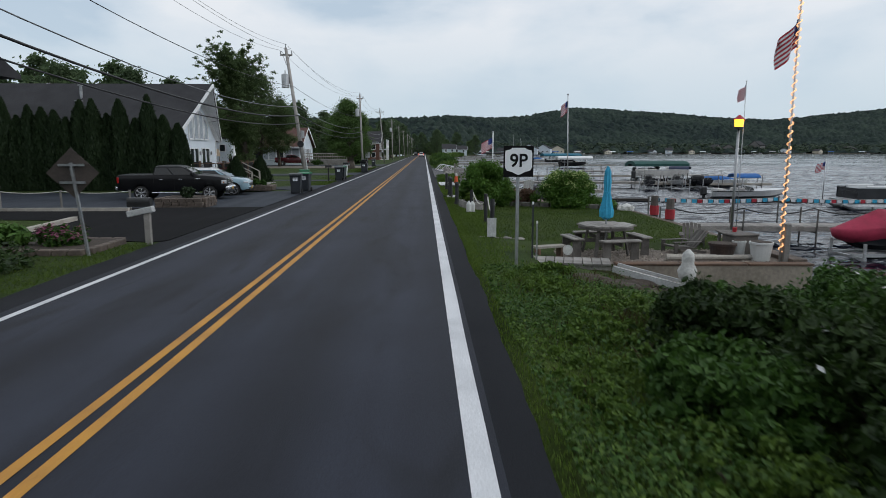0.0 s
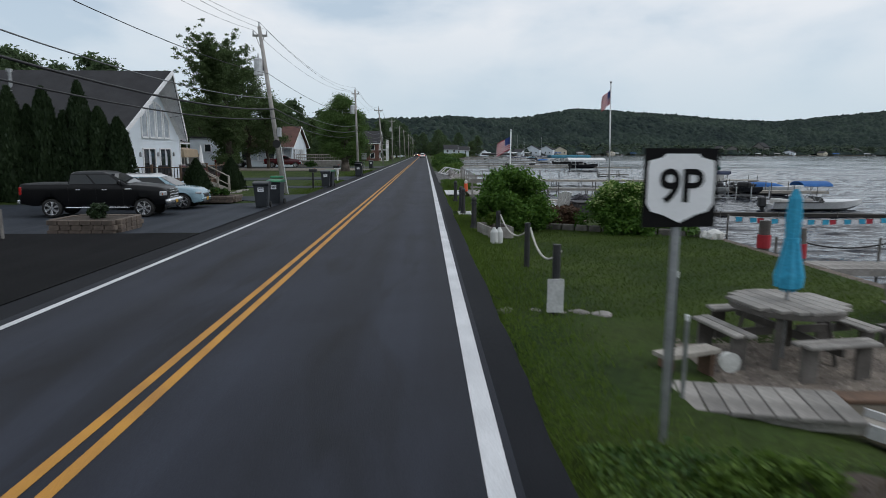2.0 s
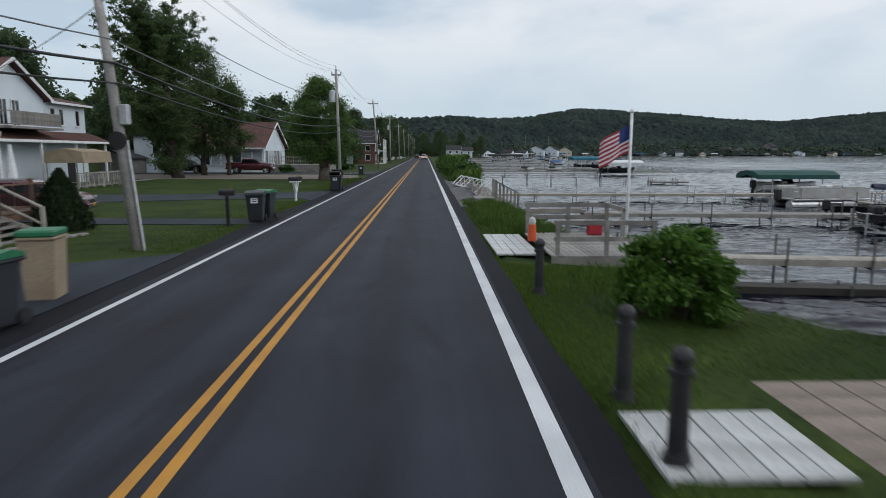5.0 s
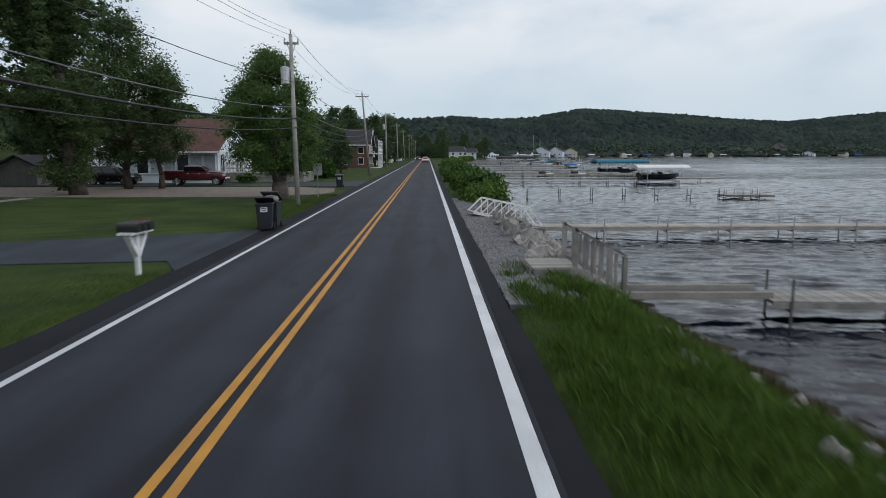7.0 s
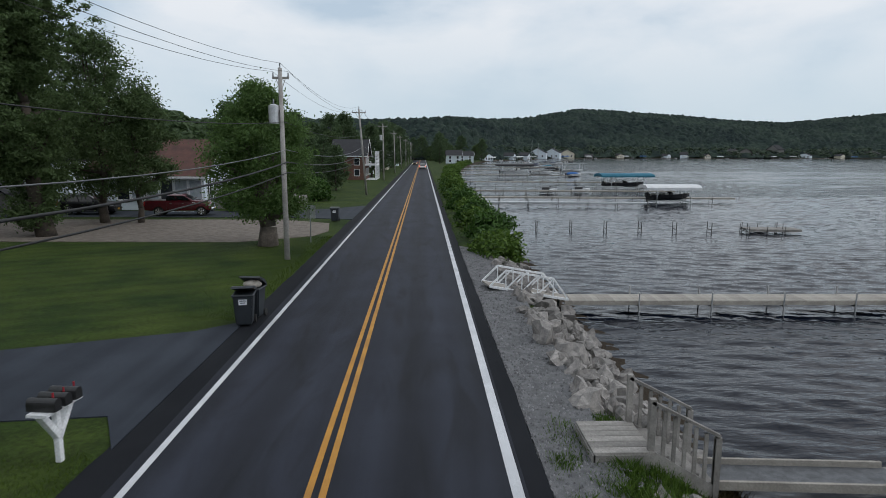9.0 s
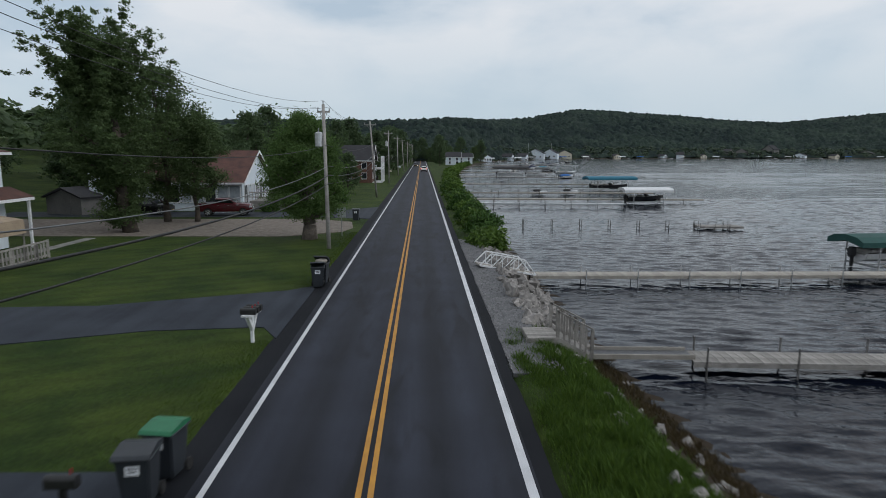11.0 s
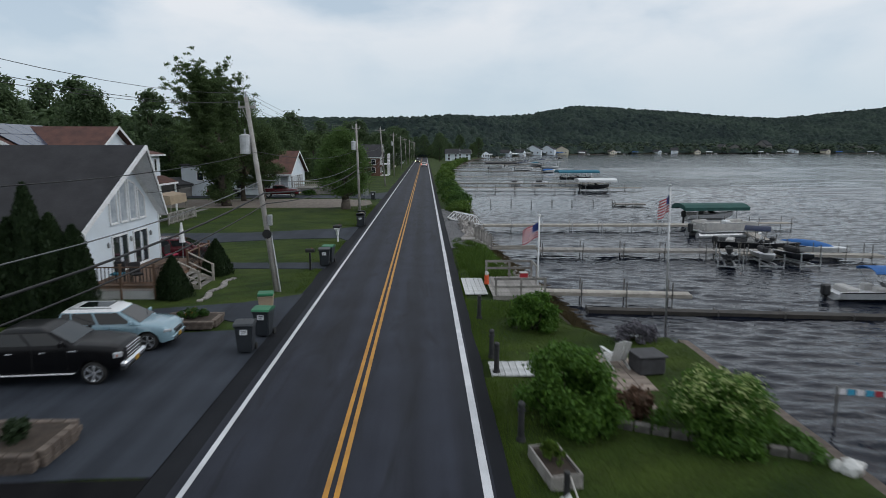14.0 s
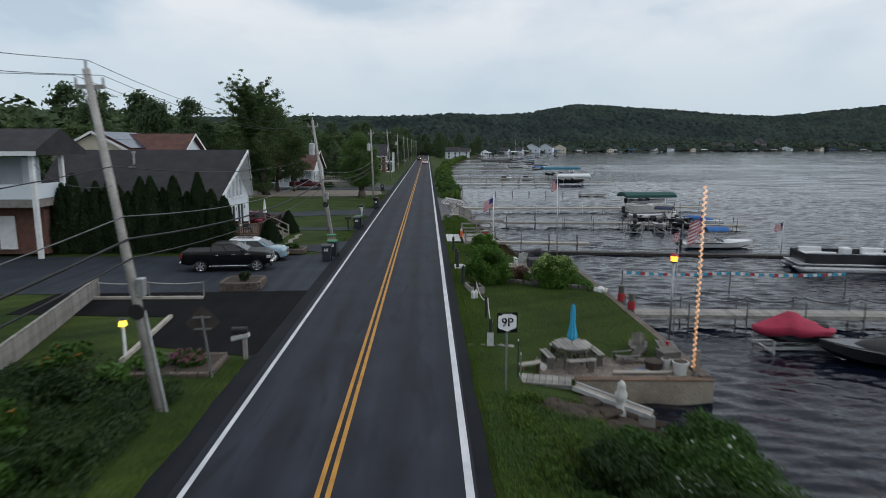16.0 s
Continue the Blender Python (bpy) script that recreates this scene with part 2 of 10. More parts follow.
def ground_mat():
    """Mown grass with mower bands and bare spots; wet brown soil and weed low on the lake's bank."""
    m = bpy.data.materials.new("grass_and_soil")
    m.use_nodes = True
    n, l = m.node_tree.nodes, m.node_tree.links
    b = n["Principled BSDF"]
    tc = n.new("ShaderNodeTexCoord")
    a1, a2, a3 = (n.new("ShaderNodeTexNoise") for _ in range(3))
    for q, s, d in ((a1, 0.35, 6), (a2, 9.0, 4), (a3, 60.0, 3)):
        q.inputs["Scale"].default_value, q.inputs["Detail"].default_value = s, d
        l.new(tc.outputs["Object"], q.inputs["Vector"])
    mx = n.new("ShaderNodeMix")
    mx.data_type = "RGBA"
    mx.inputs["A"].default_value, mx.inputs["B"].default_value = (0.014, 0.031, 0.005, 1), (0.046, 0.068, 0.011, 1)
    r1 = n.new("ShaderNodeMapRange")
    r1.inputs["From Min"].default_value, r1.inputs["From Max"].default_value = 0.3, 0.7
    l.new(a1.outputs["Fac"], r1.inputs["Value"])
    l.new(r1.outputs["Result"], mx.inputs["Factor"])
    prev = mx.outputs["Result"]
    for q, lo, hi in ((a2, 0.7, 1.3), (a3, 0.55, 1.45)):
        r = n.new("ShaderNodeMapRange")
        r.inputs["From Min"].default_value, r.inputs["From Max"].default_value = 0.3, 0.7
        r.inputs["To Min"].default_value, r.inputs["To Max"].default_value = lo, hi
        l.new(q.outputs["Fac"], r.inputs["Value"])
        k = n.new("ShaderNodeMix")
        k.data_type, k.blend_type = "RGBA", "MULTIPLY"
        k.inputs["Factor"].default_value = 1
        l.new(prev, k.inputs["A"])
        l.new(r.outputs["Result"], k.inputs["B"])
        prev = k.outputs["Result"]
    wv = n.new("ShaderNodeTexWave")
    wv.inputs["Scale"].default_value, wv.inputs["Distortion"].default_value, wv.inputs["Detail"].default_value = 0.26, 0.5, 2
    wm = n.new("ShaderNodeMapping")
    wm.inputs["Rotation"].default_value = (0, 0, radians(62))
    l.new(tc.outputs["Object"], wm.inputs["Vector"])
    l.new(wm.outputs["Vector"], wv.inputs["Vector"])
    rw = n.new("ShaderNodeMapRange")
    rw.inputs["To Min"].default_value, rw.inputs["To Max"].default_value = 0.88, 1.10
    l.new(wv.outputs["Fac"], rw.inputs["Value"])
    kw = n.new("ShaderNodeMix")
    kw.data_type, kw.blend_type = "RGBA", "MULTIPLY"
    kw.inputs["Factor"].default_value = 1
    l.new(prev, kw.inputs["A"])
    l.new(rw.outputs["Result"], kw.inputs["B"])
    prev = kw.outputs["Result"]
    soil = n.new("ShaderNodeMix")
    soil.data_type = "RGBA"
    soil.inputs["A"].default_value, soil.inputs["B"].default_value = (0.020, 0.015, 0.010, 1), (0.050, 0.038, 0.026, 1)
    l.new(a2.outputs["Fac"], soil.inputs["Factor"])
    sp = n.new("ShaderNodeSeparateXYZ")
    l.new(tc.outputs["Object"], sp.inputs[0])
    hz = n.new("ShaderNodeMath")
    hz.operation = "MULTIPLY_ADD"
    hz.inputs[1].default_value = 0.5
    l.new(a2.outputs["Fac"], hz.inputs[0])
    l.new(sp.outputs["Z"], hz.inputs[2])
    rz = n.new("ShaderNodeMapRange")
    rz.inputs["From Min"].default_value, rz.inputs["From Max"].default_value = -0.45, -0.25
    l.new(hz.outputs[0], rz.inputs["Value"])
    fm = n.new("ShaderNodeMix")
    fm.data_type = "RGBA"
    l.new(rz.outputs["Result"], fm.inputs["Factor"])
    l.new(soil.outputs["Result"], fm.inputs["A"])
    l.new(prev, fm.inputs["B"])
    l.new(fm.outputs["Result"], b.inputs["Base Color"])
    b.inputs["Roughness"].default_value = 0.9
    b.inputs["Specular IOR Level"].default_value = 0.15
    bp = n.new("ShaderNodeBump")
    bp.inputs["Strength"].default_value, bp.inputs["Distance"].default_value = 0.6, 0.04
    l.new(a3.outputs["Fac"], bp.inputs["Height"])
    l.new(bp.outputs["Normal"], b.inputs["Normal"])
    return m


def water_mat():
    """Lake water ruffled by a breeze: dark below, the sky's shine on the ripples."""
    m = bpy.data.materials.new("lake_water")
    m.use_nodes = True
    n, l = m.node_tree.nodes, m.node_tree.links
    b = n["Principled BSDF"]
    b.inputs["Base Color"].default_value = (0.0028, 0.0046, 0.0105, 1)
    b.inputs["Roughness"].default_value = 0.03
    b.inputs["IOR"].default_value = 1.33
    b.inputs["Specular IOR Level"].default_value = 0.37
    b.inputs["Specular Tint"].default_value = (0.88, 0.94, 1.0, 1)
    tc = n.new("ShaderNodeTexCoord")
    sx = n.new("ShaderNodeSeparateXYZ")
    l.new(tc.outputs["Object"], sx.inputs[0])
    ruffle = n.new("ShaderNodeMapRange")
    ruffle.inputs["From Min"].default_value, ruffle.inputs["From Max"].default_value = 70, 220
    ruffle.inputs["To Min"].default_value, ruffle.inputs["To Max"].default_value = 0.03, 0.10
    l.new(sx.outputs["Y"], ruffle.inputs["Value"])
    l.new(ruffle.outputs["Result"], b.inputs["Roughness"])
    total = None
    for sc, rot, s, amt in (((0.55, 1.6, 1), 18, 1.3, 1.0), ((0.65, 1.7, 1), 8, 2.9, 0.42), ((1, 1.8, 1), 14, 7.0, 0.12)):
        mp = n.new("ShaderNodeMapping")
        mp.inputs["Scale"].default_value = sc
        mp.inputs["Rotation"].default_value = (0, 0, radians(rot))
        l.new(tc.outputs["Object"], mp.inputs["Vector"])
        t = n.new("ShaderNodeTexNoise")
        t.inputs["Scale"].default_value, t.inputs["Detail"].default_value = s, 2.0
        l.new(mp.outputs["Vector"], t.inputs["Vector"])
        k = n.new("ShaderNodeMath")
        k.operation = "MULTIPLY_ADD"
        k.inputs[1].default_value = amt
        l.new(t.outputs["Fac"], k.inputs[0])
        if total:
            l.new(total, k.inputs[2])
        else:
            k.inputs[2].default_value = 0
        total = k.outputs[0]
    wind = n.new("ShaderNodeMapRange")
    wind.inputs["From Min"].default_value, wind.inputs["From Max"].default_value = 12, 60
    wind.inputs["To Min"].default_value, wind.inputs["To Max"].default_value = 0.60, 1.25
    l.new(sx.outputs["X"], wind.inputs["Value"])
    gain = n.new("ShaderNodeMath")
    gain.operation = "MULTIPLY"
    l.new(total, gain.inputs[0])
    calm = n.new("ShaderNodeMapRange")
    calm.inputs["From Min"].default_value, calm.inputs["From Max"].default_value = 55, 190
    calm.inputs["To Min"].default_value, calm.inputs["To Max"].default_value = 1.0, 0.4
    l.new(sx.outputs["Y"], calm.inputs["Value"])
    lull = n.new("ShaderNodeMath")
    lull.operation = "MULTIPLY"
    l.new(wind.outputs["Result"], lull.inputs[0])
    l.new(calm.outputs["Result"], lull.inputs[1])
    l.new(lull.outputs[0], gain.inputs[1])
    bp = n.new("ShaderNodeBump")
    bp.inputs["Strength"].default_value, bp.inputs["Distance"].default_value = 1.0, 0.12
    l.new(gain.outputs[0], bp.inputs["Height"])
    l.new(bp.outputs["Normal"], b.inputs["Normal"])
    return m


ASPHALT = asphalt_mat("road_asphalt", (0.0085, 0.0104, 0.0172), (0.0185, 0.0218, 0.0330), track=0.24, rough=0.76, spec=0.3)
SHOULDER = asphalt_mat("shoulder_asphalt", (0.007, 0.008, 0.011), (0.014, 0.0155, 0.019), spec=0.15)
SEALED = asphalt_mat("sealed_asphalt", (0.006, 0.006, 0.007), (0.011, 0.011, 0.012), spec=0.06)
GREYDRIVE = asphalt_mat("old_asphalt", (0.016, 0.0205, 0.0290), (0.034, 0.041, 0.054), rough=0.8, spec=0.25)
CONCRETE = mat("concrete", (0.24, 0.235, 0.225), (0.15, 0.147, 0.14), 0.9, scale=1.5, fine=25, bump=0.3)
GROUND = ground_mat()
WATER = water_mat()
WHITELINE = mat("white_road_paint", (0.62, 0.63, 0.65), (0.48, 0.49, 0.51), 0.7, scale=1.2, fine=60, bump=0.2)
YELLOWLINE = mat("yellow_road_paint", (0.50, 0.24, 0.025), (0.36, 0.17, 0.025), 0.7, scale=1.5, fine=60, bump=0.2)
GRAVEL = mat("gravel", (0.15, 0.15, 0.155), (0.085, 0.087, 0.09), 0.95, scale=5, fine=45, bump=0.8)
PEAGRAVEL = mat("pea_gravel", (0.20, 0.17, 0.14), (0.12, 0.10, 0.085), 0.95, scale=3, fine=40, bump=0.8)
ROCK = mat("limestone_rock", (0.28, 0.262, 0.245), (0.15, 0.142, 0.135), 0.9, scale=2.5, fine=14, bump=0.6, obj_rand=0.3)
STONEWALL = mat("wall_block", (0.135, 0.108, 0.088), (0.075, 0.058, 0.048), 0.9, scale=4, fine=20, bump=0.5, obj_rand=0.2)
SIDING = mat("white_siding", (0.66, 0.72, 0.78), (0.60, 0.66, 0.71), 0.55, scale=0.8, fine=9, bump=0.03, vary=0.08)
TRIM = mat("white_trim", (0.80, 0.81, 0.82), (0.68, 0.69, 0.70), 0.5, scale=2, fine=20, bump=0.05)
CREAM = mat("cream_siding", (0.56, 0.52, 0.41), (0.50, 0.46, 0.36), 0.6, scale=0.8, fine=9, bump=0.03, vary=0.1)
SHINGLE = mat("dark_shingle", (0.030, 0.030, 0.034), (0.018, 0.018, 0.021), 0.9, scale=1.2, fine=22, bump=0.6)
BROWNSHINGLE = mat("brown_shingle", (0.105, 0.045, 0.034), (0.060, 0.028, 0.023), 0.9, scale=1.2, fine=22, bump=0.6)
WINDOW = glass_mat("window_glass")
CARGLASS = glass_mat("car_glass", (0.006, 0.008, 0.009), 0.03, 0.55)
CURTAIN = mat("curtain", (0.42, 0.46, 0.50), (0.30, 0.34, 0.38), 0.9, scale=3, fine=12, bump=0.1)
WOODGREY = mat("weathered_wood", (0.29, 0.275, 0.255), (0.165, 0.155, 0.143), 0.85, scale=2.2, fine=28, bump=0.4, obj_rand=0.22)
WOODBROWN = mat("brown_wood", (0.16, 0.095, 0.06), (0.085, 0.055, 0.038), 0.8, scale=2, fine=28, bump=0.3, obj_rand=0.15)
WOODOLD = mat("old_dark_wood", (0.13, 0.12, 0.11), (0.065, 0.058, 0.052), 0.85, scale=2.2, fine=28, bump=0.4, obj_rand=0.25)
RUST = mat("rusty_iron", (0.050, 0.030, 0.022), (0.022, 0.016, 0.014), 0.85, scale=4, fine=20, bump=0.4)
WETWOOD = mat("wet_dark_wood", (0.040, 0.034, 0.029), (0.020, 0.018, 0.016), 0.85, scale=2, fine=20, bump=0.3)
WOODPALE = mat("pale_dock_wood", (0.38, 0.352, 0.31), (0.26, 0.24, 0.21), 0.85, scale=2, fine=28, bump=0.3, obj_rand=0.16)
WOODWHITE = mat("white_painted_wood", (0.52, 0.53, 0.53), (0.35, 0.355, 0.355), 0.7, scale=3, fine=24, bump=0.25, obj_rand=0.15)
POLEWOOD = mat("pole_wood", (0.36, 0.345, 0.325), (0.23, 0.215, 0.20), 0.85, scale=1.2, fine=20, bump=0.4)
BARK = mat("bark", (0.085, 0.068, 0.052), (0.035, 0.029, 0.023), 0.95, scale=3, fine=16, bump=0.9)
PALEBARK = mat("pale_bark", (0.15, 0.125, 0.105), (0.06, 0.05, 0.042), 0.95, scale=2, fine=12, bump=0.9)
STEEL = mat("galvanised_steel", (0.42, 0.43, 0.44), (0.28, 0.29, 0.30), 0.45, 0.8, scale=5, fine=40, bump=0.1)
PIPE = mat("dock_pipe", (0.17, 0.165, 0.155), (0.08, 0.075, 0.07), 0.6, 0.5, scale=5, fine=30, bump=0.15)
ALU = mat("aluminium", (0.55, 0.56, 0.57), (0.42, 0.43, 0.44), 0.4, 0.7, scale=4, fine=30, bump=0.08)
BLACKMETAL = mat("black_metal", (0.010, 0.010, 0.011), (0.018, 0.018, 0.018), 0.45, scale=5, fine=30, bump=0.1)
BLACKPOST = mat("black_post_paint", (0.014, 0.015, 0.017), (0.028, 0.028, 0.03), 0.6, scale=5, fine=30, bump=0.3)
CABLE = mat("cable_sheath", (0.010, 0.010, 0.011), (0.016, 0.016, 0.017), 0.6, bump=0)
CABLEPALE = mat("bare_cable", (0.17, 0.175, 0.18), (0.12, 0.125, 0.13), 0.45, 0.6, bump=0)
RUBBER = mat("tyre_rubber", (0.010, 0.010, 0.010), (0.018, 0.018, 0.018), 0.8, scale=8, fine=50, bump=0.3)
CHROME = mat("wheel_alloy", (0.80, 0.81, 0.83), (0.70, 0.71, 0.73), 0.22, 0.85, bump=0, vary=0.1)
DARKPLASTIC = mat("dark_plastic", (0.014, 0.015, 0.017), (0.022, 0.023, 0.025), 0.5, scale=6, fine=40, bump=0.1)
BINGREY = mat("bin_plastic", (0.026, 0.031, 0.038), (0.018, 0.022, 0.027), 0.5, scale=3, fine=40, bump=0.1)
BINGREEN = mat("bin_lid_green", (0.02, 0.17, 0.075), (0.015, 0.12, 0.055), 0.5, bump=0.05)
PAPER = mat("white_label", (0.70, 0.72, 0.74), (0.60, 0.62, 0.64), 0.6, bump=0)
INK = mat("label_ink", (0.03, 0.035, 0.05), (0.02, 0.025, 0.03), 0.6, bump=0)
SIGNWHITE = mat("sign_white", (0.80, 0.81, 0.83), (0.72, 0.73, 0.75), 0.45, scale=2, bump=0.02, vary=0.1)
SIGNBLACK = mat("sign_black", (0.005, 0.005, 0.006), (0.008, 0.008, 0.008), 0.6, scale=2, bump=0.03, spec=0.1)
SIGNBACK = mat("sign_back_metal", (0.075, 0.060, 0.052), (0.045, 0.038, 0.034), 0.6, 0.3, scale=3, fine=20, bump=0.1)
RED = mat("red_paint", (0.40, 0.018, 0.03), (0.30, 0.016, 0.026), 0.5, scale=3, bump=0.1)
ORANGE = mat("orange_plastic", (0.62, 0.09, 0.02), (0.48, 0.07, 0.02), 0.5, bump=0.05)
FLAGRED = mat("flag_red", (0.42, 0.03, 0.05), (0.34, 0.025, 0.04), 0.85, scale=5, bump=0.1)
FLAGWHITE = mat("flag_white", (0.70, 0.70, 0.72), (0.60, 0.60, 0.63), 0.85, scale=5, bump=0.1)
FLAGBLUE = mat("flag_blue", (0.022, 0.045, 0.19), (0.018, 0.035, 0.15), 0.85, scale=5, bump=0.1)
UMBRELLA = mat("umbrella_blue", (0.045, 0.36, 0.56), (0.03, 0.27, 0.44), 0.85, scale=4, fine=30, bump=0.2)
CANVASGREEN = mat("green_canvas", (0.015, 0.075, 0.065), (0.011, 0.055, 0.05), 0.8, scale=2, bump=0.15)
CANVASNAVY = mat("navy_canvas", (0.012, 0.022, 0.06), (0.01, 0.016, 0.04), 0.8, scale=2, bump=0.15)
CANVASBLUE = mat("blue_canvas", (0.02, 0.12, 0.36), (0.016, 0.09, 0.28), 0.8, scale=2, bump=0.15)
CANVASTEAL = mat("teal_canvas", (0.02, 0.15, 0.22), (0.015, 0.11, 0.17), 0.8, scale=2, bump=0.15)
CANVASRED = mat("red_cover", (0.36, 0.020, 0.062), (0.25, 0.015, 0.042), 0.75, scale=2, fine=8, bump=0.4)
CANVASBLACK = mat("black_cover", (0.012, 0.012, 0.014), (0.02, 0.02, 0.022), 0.7, scale=2, fine=8, bump=0.4)
CANVASTAN = mat("tan_canvas", (0.33, 0.26, 0.18), (0.26, 0.20, 0.14), 0.85, scale=2, bump=0.2)
HULLWHITE = mat("white_gelcoat", (0.66, 0.67, 0.68), (0.55, 0.56, 0.57), 0.25, scale=1.5, bump=0.02)
HULLDARK = mat("dark_gelcoat", (0.014, 0.015, 0.018), (0.025, 0.026, 0.03), 0.25, scale=1.5, bump=0.02)
SEATVINYL = mat("boat_vinyl", (0.45, 0.44, 0.42), (0.34, 0.33, 0.32), 0.6, bump=0.1)
TRUCKBLACK = mat("black_car_paint", (0.003, 0.003, 0.004), (0.005, 0.005, 0.006), 0.3, scale=2, bump=0, clear=0.0, spec=0.25)
SUVBLUE = mat("ice_blue_car_paint", (0.22, 0.33, 0.39), (0.20, 0.31, 0.37), 0.25, 0.1, scale=2, bump=0, clear=0.6)
CARRED = mat("dark_red_car_paint", (0.09, 0.008, 0.014), (0.07, 0.007, 0.011), 0.25, 0.2, scale=2, bump=0, clear=0.6)
CARWHITE = mat("white_car_paint", (0.68, 0.69, 0.70), (0.62, 0.63, 0.64), 0.3, scale=2, bump=0, clear=0.4)
LAMPGLASS = mat("headlamp_glass", (0.50, 0.52, 0.54), (0.40, 0.42, 0.44), 0.1, 0.3, bump=0)
TAILRED = mat("tail_lamp", (0.35, 0.012, 0.012), (0.25, 0.01, 0.01), 0.2, bump=0)
TAILLIT = mat("lit_tail_lamp", (1.0, 0.10, 0.04), (1.0, 0.10, 0.04), 0.3, bump=0, emit=3.0)
HEADLIT = mat("lit_head_lamp", (1.0, 0.80, 0.45), (1.0, 0.80, 0.45), 0.3, bump=0, emit=14.0)
BEACON = mat("orange_lamp_glow", (1.0, 0.30, 0.02), (1.0, 0.34, 0.03), 0.4, bump=0, emit=5.0)
ROPELIGHT = mat("rope_light_glow", (1.0, 0.48, 0.20), (1.0, 0.55, 0.30), 0.4, bump=0, emit=1.3)
YELLOWGLOW = mat("yellow_lamp_glow", (1.0, 0.62, 0.05), (1.0, 0.62, 0.05), 0.4, bump=0, emit=3.0)
ROPE = mat("white_rope", (0.50, 0.49, 0.45), (0.34, 0.33, 0.30), 0.9, scale=9, fine=60, bump=0.5)
PLASTER = mat("white_plaster", (0.60, 0.60, 0.58), (0.40, 0.40, 0.38), 0.8, scale=4, fine=22, bump=0.4)
BUCKETWHITE = mat("white_bucket_plastic", (0.58, 0.59, 0.58), (0.45, 0.46, 0.45), 0.5, bump=0.02, vary=0.15)
GREYFABRIC = mat("grey_cover", (0.055, 0.055, 0.060), (0.035, 0.035, 0.038), 0.85, scale=3, fine=12, bump=0.3)
SOLAR = mat("solar_glass", (0.035, 0.055, 0.10), (0.028, 0.045, 0.085), 0.15, 0.2, scale=2, bump=0)
SHEDGREY = mat("grey_shed_siding", (0.19, 0.185, 0.175), (0.14, 0.137, 0.13), 0.7, scale=1, fine=10, bump=0.1)
BRICKRED = mat("red_brick_wall", (0.16, 0.075, 0.055), (0.10, 0.055, 0.042), 0.9, scale=3, fine=14, bump=0.4)
PATIO = mat("patio_paver", (0.27, 0.22, 0.185), (0.19, 0.155, 0.13), 0.9, scale=2, fine=20, bump=0.3, obj_rand=0.12)
LEAF_MAPLE = leaf_mat("maple_leaf", (0.058, 0.090, 0.038), (0.112, 0.166, 0.062), 0.5)
LEAF_ASH = leaf_mat("ash_leaf", (0.080, 0.140, 0.042), (0.140, 0.225, 0.062), 0.5)
LEAF_CEDAR = leaf_mat("cedar_spray", (0.013, 0.026, 0.010), (0.026, 0.046, 0.016), 0.2)
LEAF_WOOD = leaf_mat("woods_leaf", (0.052, 0.084, 0.042), (0.096, 0.142, 0.062), 0.48)
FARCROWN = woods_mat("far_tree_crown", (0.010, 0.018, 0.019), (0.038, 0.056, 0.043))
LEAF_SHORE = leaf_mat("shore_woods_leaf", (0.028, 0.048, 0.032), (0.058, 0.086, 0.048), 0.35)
LEAF_BUSH = leaf_mat("bush_leaf", (0.016, 0.046, 0.008), (0.062, 0.130, 0.020))
LEAF_ROUND = leaf_mat("round_bush_leaf", (0.030, 0.082, 0.010), (0.105, 0.205, 0.028), 0.35)
LEAF_LIME = leaf_mat("lime_flower_head", (0.28, 0.37, 0.11), (0.50, 0.56, 0.27), 0.35)
LEAF_WILD = leaf_mat("wild_leaf", (0.008, 0.020, 0.005), (0.034, 0.066, 0.012), 0.3)
LEAF_HYDRA = leaf_mat("hydrangea_leaf", (0.035, 0.085, 0.014), (0.10, 0.19, 0.040))
LEAF_RUST = leaf_mat("rust_perennial", (0.060, 0.040, 0.024), (0.16, 0.090, 0.060))
LEAF_PINK = leaf_mat("pink_flower", (0.14, 0.035, 0.075), (0.34, 0.12, 0.20))
LEAF_ORANGE = leaf_mat("orange_flower", (0.30, 0.10, 0.02), (0.48, 0.22, 0.04))
LEAF_GREY = leaf_mat("lavender_spray", (0.075, 0.075, 0.085), (0.15, 0.14, 0.165))
GRASSBLADE = leaf_mat("grass_blade", (0.030, 0.060, 0.007), (0.082, 0.124, 0.016))
WEED = leaf_mat("bank_weed", (0.024, 0.058, 0.010), (0.120, 0.195, 0.030), 0.35)
DRYGRASS = leaf_mat("dry_grass", (0.040, 0.030, 0.014), (0.105, 0.080, 0.035))
VERGEBLADE = leaf_mat("verge_blade", (0.045, 0.095, 0.010), (0.130, 0.190, 0.030))
FLOWERWHITE = leaf_mat("white_blossom", (0.50, 0.51, 0.50), (0.66, 0.66, 0.66))


# ---- builders ----
def bm_new():
    return bmesh.new()


def box(bm, c, s, rz=0.0, bev=0.0, m=None):
    mt = Matrix.Translation(c) @ Matrix.Rotation(radians(rz), 4, "Z") @ Matrix.Diagonal((*s, 1))
    if m is not None:
        mt = m @ mt
    r = bmesh.ops.create_cube(bm, size=1, matrix=mt)
    if bev:
        es = list({e for v in r["verts"] for e in v.link_edges})
        bmesh.ops.bevel(bm, geom=es, offset=bev, segments=1, affect="EDGES")
    return bm


